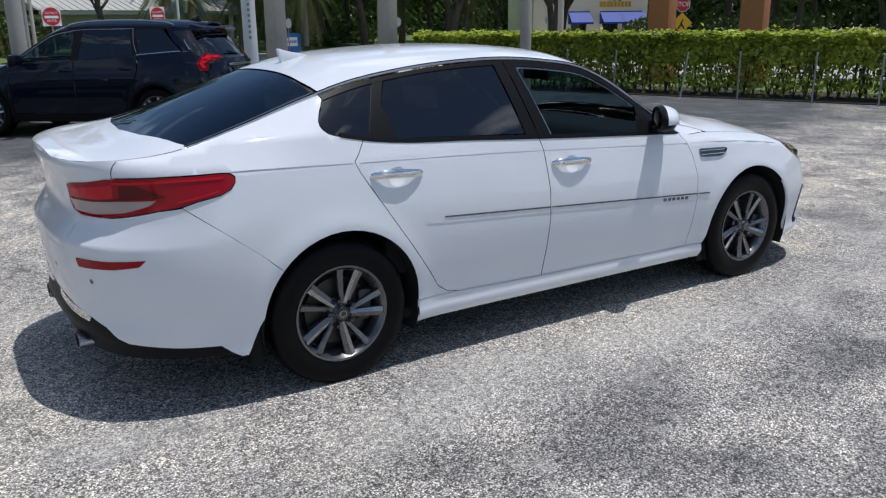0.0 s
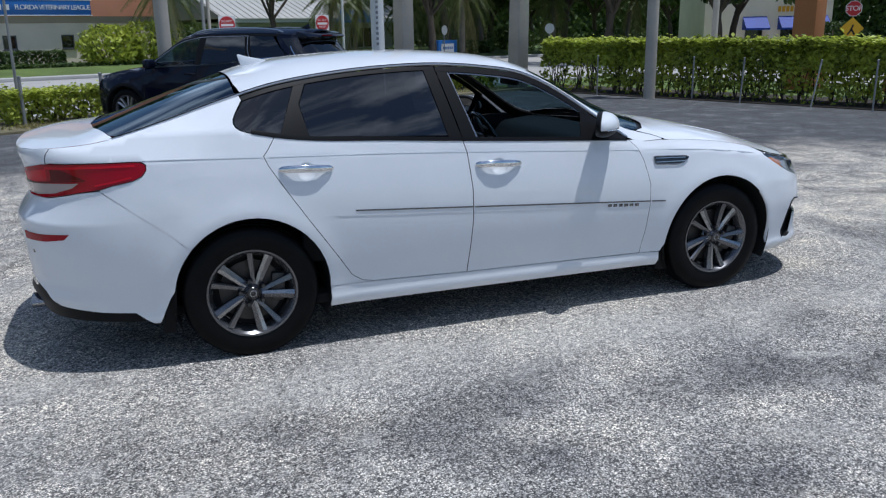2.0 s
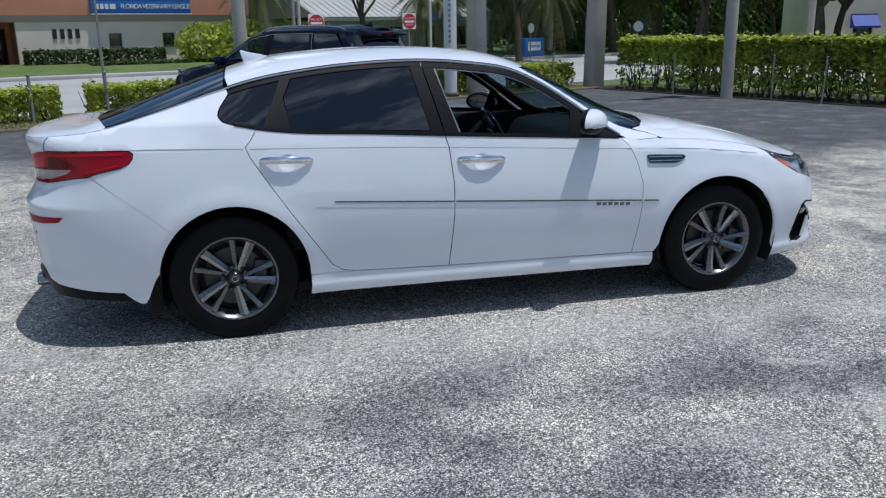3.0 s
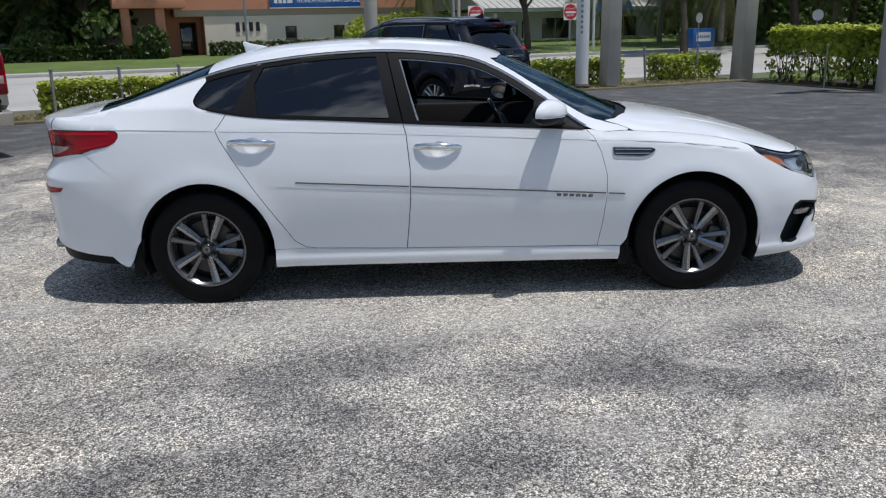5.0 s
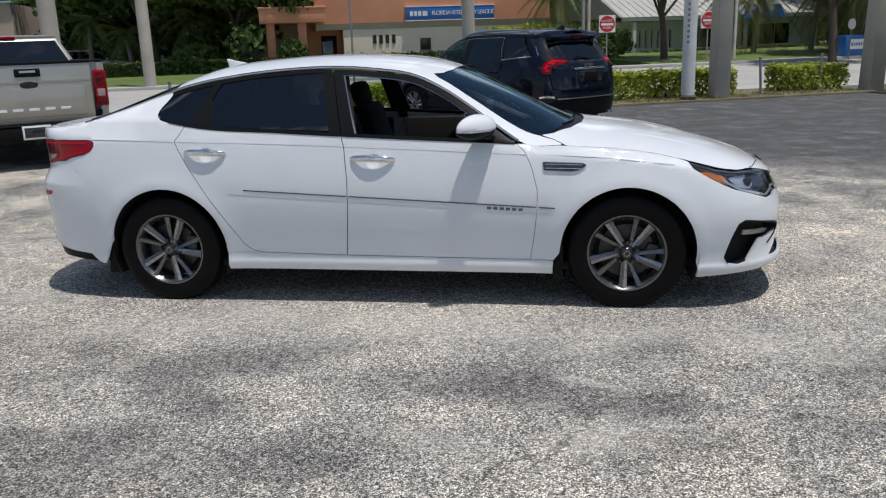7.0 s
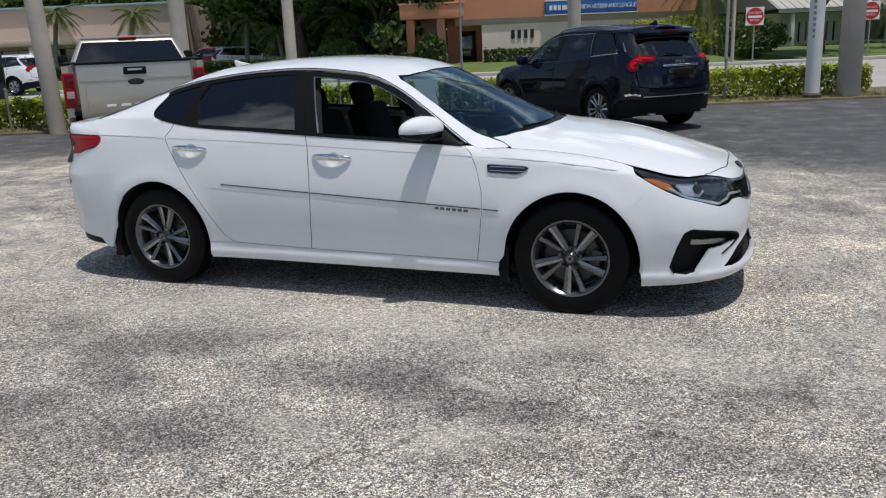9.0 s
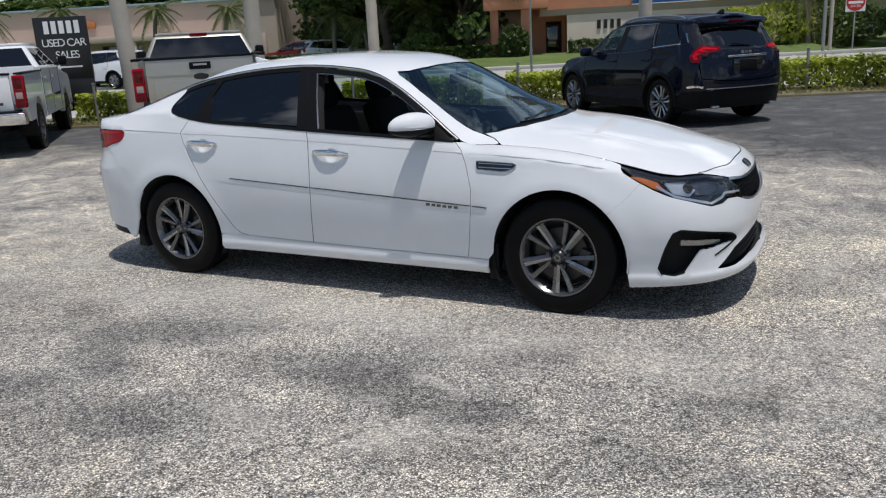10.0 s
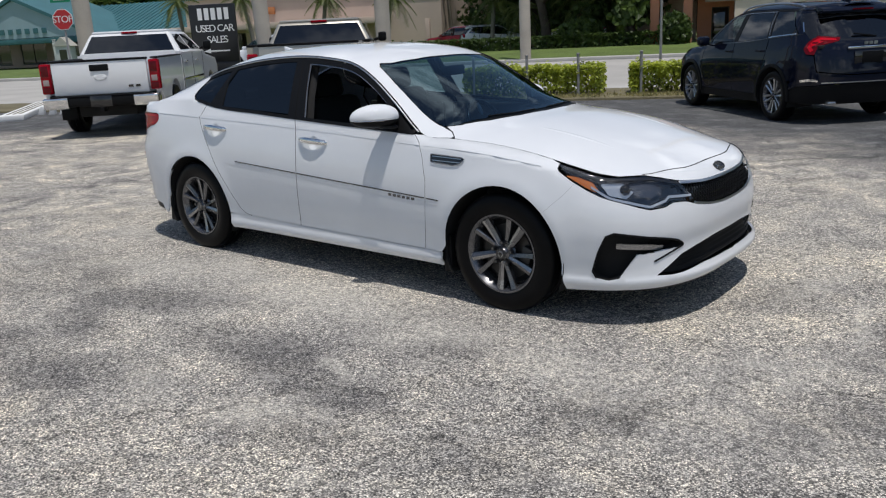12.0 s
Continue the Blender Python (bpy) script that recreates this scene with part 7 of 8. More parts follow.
# lighter, high-crowned trees past the side street
base += [tree(OAK, lot(23.0, 21.0), 11.0, 4.2, 4.2, 14, "tree_leaf", 0.24, 40, 150, 0.26), tree(OAK, lot(31.0, 12.0), 9.0, 4.4, 2.4, 15, "tree_leaf", 0.22, 40, 160, 0.26)]
spots += [(0, -14.6, 28.2), (0, -19.2, 29.2), (3, 17.5, 22.0), (3, 28.0, 18.0), (4, 36, 14), (3, 47, 6), (3, 58, 2), (3, 66, -2)]
for i, (k, u, v) in enumerate(spots):
    k = {0: 4, 2: 3}.get(k, k) if u > 14 else k
    copy_thing(base[k], pose(*lot(u, v), 0, 0, i * 67 % 360))
PALM = "palm with a slim grey trunk and drooping fronds"
p0 = palm(PALM, lot(-37.9, 30.0), 4.1, 21, 18, 1.35, 0.12, skirt=False)
for i, (u, v) in enumerate(((-43.0, 30.0), (-33.2, 30.0), (-29.1, 30.0), (-22.6, 30.0), (-20.3, 29.0))):
    copy_thing(p0, pose(*lot(u, v, (0.0, -0.2, -0.4, -0.9, -1.6)[i]), 0, 0, 50 * i))
p1 = palm("shaggy palm with a skirt of dry hanging fronds", lot(11.0, 25.2), 3.7, 22, 22, 1.9, 0.13)
for i, (u, v, h) in enumerate(((1.5, 24.3, 0.3), (13.2, 25.6, -0.2), (16.4, 25.0, 0.0), (19.3, 25.4, -0.4), (22.8, 24.5, 0.1), (26.6, 21.5, -0.1), (30.5, 18.5, 0.2), (-17.6, 29.5, -0.6), (15.4, 18.6, 0.5))):
    copy_thing(p1, pose(*lot(u, v, h), 0, 0, 70 * i))

# the edge of the woods behind everything
hedge("far_woods", "dark line of woods behind the buildings", -130, 110, 54, 58, 6.0, 20, 0.5, 0.02, 0.6, leaf="tree_leaf")
w = hedge("far_woods", "dark line of woods beyond the side street", -70, 70, -2, 2, 6.0, 20, 0.5, 0.02, 0.6, leaf="tree_leaf")
w.matrix_basis = pose(*lot(86, -20), 0, 0, YAW + 90)

# ---------- sport utility vehicle ----------
SUV = Shell(
    x_front=1.45, x_rear=-1.6, n_front=3.0, n_rear=2.9, wheels=(-1.36, 1.36), hub=0.36, arch=0.42, flare=0.015,
    centre_z=Curve((-2.2, 1.585), (-2.0, 1.615), (-1.2, 1.665), (-0.4, 1.675), (0.1, 1.65), (0.36, 1.59), (0.7, 1.40), (1.0, 1.22), (1.16, 1.12), (1.3, 1.085), (1.7, 1.03), (2.1, 0.945), (2.28, 0.88)),
    rail_z=Curve((-2.2, 1.52), (-1.5, 1.565), (-0.6, 1.575), (0.0, 1.55), (0.3, 1.48), (0.6, 1.31), (0.9, 1.12), (1.0, 1.06), (1.4, 1.02), (1.8, 0.96), (2.28, 0.84)),
    rail_y=Curve((-2.2, 0.72), (-1.9, 0.68), (-1.0, 0.645), (0.0, 0.65), (0.5, 0.72), (1.0, 0.80), (1.5, 0.79), (2.28, 0.80)),
    belt_z=Curve((-2.2, 1.24), (-1.5, 1.20), (-0.5, 1.12), (0.9, 1.045), (2.2, 0.85)),
    belt_y=Curve((-2.2, 0.78), (-1.2, 0.84), (0.5, 0.85), (1.2, 0.84), (2.2, 0.80)),
    crease=Curve((-2.2, 1.06), (-1.0, 1.02), (0.9, 0.95), (2.2, 0.80)),
    profile=Curve((-0.2, 0.82), (0.0, 0.86), (0.1, 0.885), (0.3, 0.90), (0.55, 0.905), (0.8, 0.90), (1.0, 0.875)),
    nose=Curve((0.1, 2.1), (0.25, 2.22), (0.5, 2.27), (0.75, 2.28), (0.9, 2.24), (1.0, 2.1)),
    tail=Curve((0.1, -2.2), (0.3, -2.27), (0.55, -2.31), (0.8, -2.30), (1.0, -2.265), (1.12, -2.215), (1.3, -2.08), (1.5, -1.92), (1.6, -1.90)),
    crown=Curve((-2.2, 3.2), (0.0, 3.0), (0.8, 2.4), (2.2, 2.6)),
)


def build_suv(label, paint_key, at, turn, group=""):
    car = thing("suv", label, "car", at, turn, group)
    S, k = SUV, SUV.k
    P, T = M[paint_key], M["black_trim"]
    rail = k["rail_z"]

    def ra(v, z):
        if v < -1.4:
            f = (k["x_rear"] - v) / (k["x_rear"] - float(k["tail"](z)))
            return (1.4 * math.asin(min(1, max(0, f)) ** (k["n_rear"] / 2)) * 2 / math.pi, z)
        return (float(S.end_a(v, z, False)), z)

    def fa(v, z):
        if v > 1.4:
            f = (v - k["x_front"]) / (float(k["nose"](z)) - k["x_front"])
            return (1.4 * math.asin(min(1, max(0, f)) ** (k["n_front"] / 2)) * 2 / math.pi, z)
        return (float(S.end_a(v, z, True)), z)

    ra_c, fa_c = (-1.35, 0.365, 0.415), (1.37, 0.365, 0.415)
    for sgn in (-1, 1):
        side = S.on_side(sgn)
        belt = k["belt_z"]
        skin("rear_door", [(-0.82, 0.36), (-0.95, 0.55), (-1.02, 0.76), (-1.08, 0.95)] + along(belt, -1.1, -0.11, 8) + [(-0.10, 0.95), (-0.13, 0.36)], side, P, car, step=0.06)
        skin("front_door", [(-0.12, 0.36), (-0.09, 0.95)] + along(belt, -0.09, 0.92, 8) + [(0.95, 0.9), (0.96, 0.6), (0.90, 0.36)], side, P, car, step=0.06)
        skin("quarter_panel", [(-0.84, 0.36), (-0.96, 0.55), (-1.03, 0.76), (-1.09, 0.95)] + along(belt, -1.12, -2.0, 8) + [(-2.03, 1.20), (-1.985, 1.13), (-1.97, 1.03), (-2.02, 0.96), (-1.95, 0.80), (-1.80, 0.60)] + arch_points(*ra_c, 150, 0), side, P, car, step=0.05)
        skin("fender", [(0.91, 0.36), (0.97, 0.6), (0.96, 0.9), (0.93, 1.03)] + along(rail, 1.0, 1.75, 8) + [(1.80, 0.90), (1.86, 0.72)] + arch_points(*fa_c, 35, 180), side, P, car, step=0.05)
        skin("sill", [(-0.94, 0.24), (0.95, 0.24), (0.955, 0.355), (-0.935, 0.355)], side, T, car, step=0.06)
        skin("rear_pillar", along(rail, -1.48, -1.84, 6, -0.01) + along(belt, -1.99, -1.80, 3) + [(-1.62, 1.37)], side, P, car, step=0.05)
        for c in (ra_c, fa_c):
            band("arch_cladding", arch_points(c[0], c[1], c[2] + 0.018, -8, 188, 30), 0.05, S.on_side(sgn, 0.012), T, car, thick=0.02)
        gl = S.on_side(sgn, -0.004)
        fr = S.on_side(sgn, 0.001)
        skin("rear_door_window", along(belt, -1.04, -0.16, 6, 0.02) + along(rail, -0.18, -0.93, 6, -0.03), gl, M["dark_glass"], car, gap=0, flange=0, step=0.06)
        skin("front_door_window", along(belt, -0.06, 0.80, 6, 0.02) + along(rail, 0.70, -0.07, 10, -0.035), gl, M["door_glass"], car, gap=0, flange=0, step=0.06)
        skin("quarter_window", along(belt, -1.76, -1.12, 5, 0.02) + along(rail, -1.0, -1.44, 5, -0.03) + [(-1.60, 1.37)], gl, M["dark_glass"], car, gap=0, flange=0, step=0.06)
        skin("pillar_trim", [(-0.165, 1.12), (-0.055, 1.115), (-0.065, rail(-0.06) - 0.03), (-0.19, rail(-0.19) - 0.03)], fr, T, car, gap=0)
        skin("pillar_trim", [(-1.13, 1.185), (-1.03, 1.175), (-0.92, rail(-0.92) - 0.03), (-1.01, rail(-1.0) - 0.03)], fr, T, car, gap=0)
        skin("mirror_base", [(0.93, 1.055), (0.79, 1.06), (0.69, rail(0.69) - 0.03), (0.80, rail(0.80) - 0.01)], fr, T, car, gap=0)
        band("belt_trim", along(belt, -1.85, 0.90, 30, 0.008), 0.012, S.on_side(sgn, 0.004), M["gloss_black"], car)
        band("window_frame", along(rail, -1.55, 0.78, 30, -0.016), 0.028, S.on_side(sgn, 0.002), T, car)
        band("window_trim", along(rail, -1.0, 0.80, 30, -0.032), 0.010, S.on_side(sgn, 0.006), M["alloy_edge"], car, "thin satin window strip")
        band("window_trim", [(-0.985, rail(-0.985) - 0.035), (-1.02, 1.36), (-1.085, 1.215)], 0.012, S.on_side(sgn, 0.006), M["alloy_edge"], car)
        band("window_trim", along(belt, -1.085, -1.74, 12, 0.022), 0.010, S.on_side(sgn, 0.008), M["chrome"], car)
        band("window_trim", [(-1.86, 1.26), (-1.82, 1.32), (-1.775, 1.39)], 0.012, S.on_side(sgn, 0.008), M["chrome"], car)
        for hx in (-0.93, 0.02):
            hz = float(k["crease"](hx)) - 0.02
            y0 = float(S.side(hx, hz))
            part("door_handle", sweep([(hx - 0.11, sgn * y0, hz), (hx - 0.07, sgn * (y0 + 0.035), hz), (hx + 0.07, sgn * (y0 + 0.035), hz), (hx + 0.11, sgn * y0, hz)], 0.018, 0.03), P, car)
        rr = np.linspace(-1.58, 0.15, 16)
        part("roof_rail", sweep([(x, sgn * (float(S.rail(x)) - 0.07), float(S.top(x, S.rail(x) - 0.07)) + 0.055 * math.sin(math.pi * (i / 15)) ** 0.35) for i, x in enumerate(rr)], 0.035, 0.03), M["satin"], car, "satin metal roof rail")
        mir = box(0.14, 0.20, 0.15, (0.72, sgn * 1.0, 1.13), 0.045)
        part("door_mirror", mir, P, car)
        part("mirror_arm", sweep([(0.76, sgn * 0.84, 1.06), (0.75, sgn * 0.94, 1.09)], 0.06, 0.03), T, car)
        # rear end
        rn = S.on_end(False, sgn)
        skin("tailgate", [(1.4025, 1.12), ra(0.4, 1.13), ra(0.66, 1.16), ra(0.70, 1.08), ra(0.735, 0.95), ra(0.715, 0.73), ra(0.3, 0.68), (1.4025, 0.68)], rn, P, car, step=0.05)
        skin("rear_window", [(1.4025, 1.145), ra(0.4, 1.155), ra(0.64, 1.19), ra(0.60, 1.42), ra(0.3, 1.45), (1.4025, 1.455)], S.on_end(False, sgn, -0.008), M["dark_glass"], car, gap=0, flange=0, step=0.05)
        skin("window_surround", [(1.4025, 1.12), ra(0.4, 1.13), ra(0.68, 1.17), ra(0.74, 1.16), ra(0.70, 1.50), (1.4025, 1.53), (1.4025, 1.455), ra(0.3, 1.45), ra(0.60, 1.42), ra(0.64, 1.19), ra(0.4, 1.155), (1.4025, 1.145)], rn, M["gloss_black"], car, gap=0, step=0.05)
        tl = skin("tail_lamp", rounded([*run(ra, [(0.40, 1.175), (0.66, 1.205), (-2.03, 1.20), (-1.985, 1.13), (-1.97, 1.03), (-2.02, 0.96), (0.74, 0.95), (0.68, 1.07), (0.43, 1.125)])], 0.02), S.on_end(False, sgn, 0.006), M["lamp_mid"], car, step=0.04, flange=0.02, label="large red tail lamp wrapping the corner")
        skin("lamp_core", rounded([*run(ra, [(0.46, 1.158), (0.66, 1.185), (-2.06, 1.178), (-2.02, 1.12), (-2.01, 1.05), (-2.055, 0.99), (-2.085, 1.01), (-2.05, 1.06), (-2.11, 1.125), (0.66, 1.148), (0.46, 1.138)])], 0.008), S.on_end(False, sgn, 0.009), M["lamp_bright"], tl, gap=0, flange=0.003, step=0.03)
        skin("dark_lamp_section", [ra(0.60, 1.13), ra(0.74, 1.12), ra(0.76, 1.05), ra(0.66, 1.06)], S.on_end(False, sgn, 0.009), M["lamp_dark_red"], tl, gap=0, flange=0)
        skin("rear_bumper", [*run(ra, [(-1.80, 0.60), (-1.95, 0.80), (-2.02, 0.955), (0.745, 0.94), (0.722, 0.722), (0.3, 0.672)]), (1.4025, 0.67), (1.4025, 0.56), *run(ra, [(0.6, 0.55), (-1.9, 0.52), (-1.76, 0.45)])], rn, P, car, step=0.05)
        skin("rear_valance", [(1.4025, 0.555), *run(ra, [(0.6, 0.545), (-1.9, 0.515), (-1.77, 0.44), (-1.8, 0.30), (0.5, 0.28)]), (1.4025, 0.28)], S.on_end(False, sgn, -0.006), T, car, step=0.05)
        band("bumper_strip", [*run(ra, [(-1.98, 0.60), (-2.1, 0.615), (0.70, 0.60)])], 0.03, S.on_end(False, sgn, 0.006), M["chrome"], car, "chrome bumper strip")
        band("bumper_strip", [ra(0.66, 0.575), ra(0.3, 0.575), (1.4, 0.575)], 0.012, S.on_end(False, sgn, 0.006), M["satin"], car)
        part("exhaust_tip", box(0.10, 0.12, 0.04, (-2.21, sgn * 0.52, 0.30), 0.018), M["satin"], car)
        # front end
        fn = S.on_end(True, sgn)
        skin("front_bumper", [*run(fa, [(1.83, 0.72), (1.80, 0.90), (2.1, 0.86), (0.55, 0.84), (0.45, 0.55)]), (1.4025, 0.52), (1.4025, 0.25), fa(0.6, 0.25), fa(1.8, 0.28)] + [fa(x, z) for x, z in arch_points(*fa_c, 0, 36, 6)], fn, P, car, step=0.06)
        skin("headlamp", [*run(fa, [(1.78, 0.95), (1.82, 0.905), (2.1, 0.865), (0.56, 0.845), (0.5, 0.92), (2.05, 0.945)])], fn, M["lens_clear"], car, gap=0, step=0.05, flange=0.0)
        skin("headlamp_housing", [*run(fa, [(1.78, 0.95), (1.82, 0.905), (2.1, 0.865), (0.56, 0.845), (0.5, 0.92), (2.05, 0.945)])], S.on_end(True, sgn, -0.03), M["lamp_white"], car, gap=0, step=0.05, flange=0.0)
        skin("grille", [(1.4025, 0.90), fa(0.5, 0.90), fa(0.54, 0.84), fa(0.44, 0.56), (1.4025, 0.53)], S.on_end(True, sgn, -0.01), M["gloss_black"], car, gap=0, step=0.06)
        for (cx, cz, r) in (ra_c, fa_c):
            bm = bmesh.new()
            pts = arch_points(cx, cz, r + 0.012, -20, 200, 20)
            a = [bm.verts.new((x, sgn * 0.895, z)) for x, z in pts]
            b = [bm.verts.new((x, sgn * 0.5, z)) for x, z in pts]
            for i in range(len(a) - 1):
                bm.faces.new((a[i], a[i + 1], b[i + 1], b[i]))
            bm.faces.new(b)
            part("wheel_well", bm, M["under"], car)
        for wx in k["wheels"]:
            wheel(car, wx, sgn * 0.79, 0.362, sgn, 0.362, 0.252, 0.225, "split", 36, 15, "satin", "satin")
    full = S.on_top(1)

    def both(half):
        return half + [(x, -y) for x, y in half[::-1] if y > 1e-6]
    edge = lambda a, b, d, n=14: [(float(x), float(S.rail(x)) - d) for x in np.linspace(a, b, n)]
    skin("roof", both([(0.36, 0.0), (0.34, 0.3), (0.28, 0.54), (0.6, 0.66), (0.9, 0.74), (1.0, 0.79)] + edge(0.99, -1.86, 0.003, 30) + [(-1.90, 0.4), (-1.91, 0.0)]), full, P, car, step=0.08)
    skin("windshield", both([(0.357, 0.0), (0.337, 0.3), (0.28, 0.535), (0.6, 0.65), (0.9, 0.73), (1.0, 0.6), (1.1, 0.3), (1.12, 0.0)]), S.on_top(1, -0.004), M["screen_glass"], car, gap=0, flange=0, step=0.08)
    skin("hood", both([(1.13, 0.0), (1.11, 0.3), (1.01, 0.6), (0.92, 0.745), (1.0, 0.796)] + edge(1.02, 1.8, 0.002) + [(2.0, 0.70), (2.16, 0.45), (2.22, 0.0)]), full, P, car, step=0.08)
    part("spoiler", prism([(-1.74, 1.50), (-1.94, 1.490), (-2.00, 1.520), (-1.98, 1.548), (-1.82, 1.60)], 1.16, "y", -0.58, 0.008), P, car)
    part("brake_light", box(0.01, 0.30, 0.02, (-2.006, 0, 1.535)), M["lamp_dark_red"], car, smooth=False)
    part("tailgate_trim", box(0.02, 0.70, 0.035, (-2.262, 0, 1.03), 0.006), M["chrome"], car, "chrome tailgate strip")
    for i in range(3):
        part("badge_bar", box(0.01, 0.05, 0.04, (-2.238, -0.07 + i * 0.07, 1.085)), M["satin"], car, smooth=False)
    part("plate_recess", box(0.02, 0.52, 0.17, (-2.285, 0, 0.90), 0.008), M["gloss_black"], car)
    part("number_plate", box(0.01, 0.30, 0.15, (-2.299, 0, 0.90), 0.003), M["black_trim"], car)
    part("rear_wiper", box(0.02, 0.34, 0.02, (-2.180, 0.06, 1.19), 0.004, (8, 0, 0)), T, car)
    part("floor_pan", box(4.1, 1.5, 0.06, (0, 0, 0.30), 0.02), M["under"], car)
    part("body_core", box(0.6, 1.4, 0.5, (1.7, 0, 0.6), 0.05), M["under"], car)
    part("dashboard", box(0.4, 1.5, 0.3, (0.85, 0, 0.92), 0.06), M["cabin"], car)
    for x in (-0.15, -1.1):
        for y in (-0.38, 0.38):
            part("seat_back", box(0.16, 0.5, 0.75, (x, y, 0.95), 0.06, (0, -14, 0)), M["cabin"], car)
            part("headrest", box(0.1, 0.26, 0.18, (x - 0.12, y, 1.40), 0.04), M["cabin"], car)
    part("load_cover", box(0.9, 1.4, 0.05, (-1.7, 0, 1.05), 0.01), M["cabin"], car)
    part("antenna_fin", prism([(-1.50, 1.645), (-1.68, 1.715), (-1.71, 1.645)], 0.03, "y", -0.015, 0.004), P, car)
    return car


SUV_TURN = 137.2
build_suv("dark blue compact suv parked by the street hedge", "navy_paint", lot(-9.67, -2.01), SUV_TURN)
build_suv("white compact suv parked beyond the street", "white_paint", lot(-18.4, 34.5), YAW + 160, "far parked cars")
build_suv("white compact suv parked beyond the pickups", "white_paint", lot(-31.0, 19.5), YAW + 165, "far parked cars")


build_suv("white compact suv parked in the shade beyond the clipped hedge", "truck_white", lot(-23.4, 34.6), YAW + 15, "far parked cars")
build_suv("dark red car parked in the shade beyond the clipped hedge", "red_paint", lot(-26.4, 36.0), YAW + 170, "far parked cars")


# ---------- pickups ----------
def pane_on(quad, a0, a1, b0, b1, off, thick=0.01):
    """A thin plate over part of a four-cornered face (corners in turn)."""
    q = [Vector(p) for p in quad]
    n = (q[1] - q[0]).cross(q[3] - q[0]).normalized()
    at = lambda a, b: (q[0].lerp(q[1], a)).lerp(q[3].lerp(q[2], a), b)
    base = [at(a0, b0), at(a1, b0), at(a1, b1), at(a0, b1)]
    bm = bmesh.new()
    lo = [bm.verts.new(p + n * (off - thick)) for p in base]
    hi = [bm.verts.new(p + n * off) for p in base]
    bm.faces.new(hi)
    bm.faces.new(lo[::-1])
    for i in range(4):
        bm.faces.new((lo[i], lo[(i + 1) % 4], hi[(i + 1) % 4], hi[i]))
    return bm


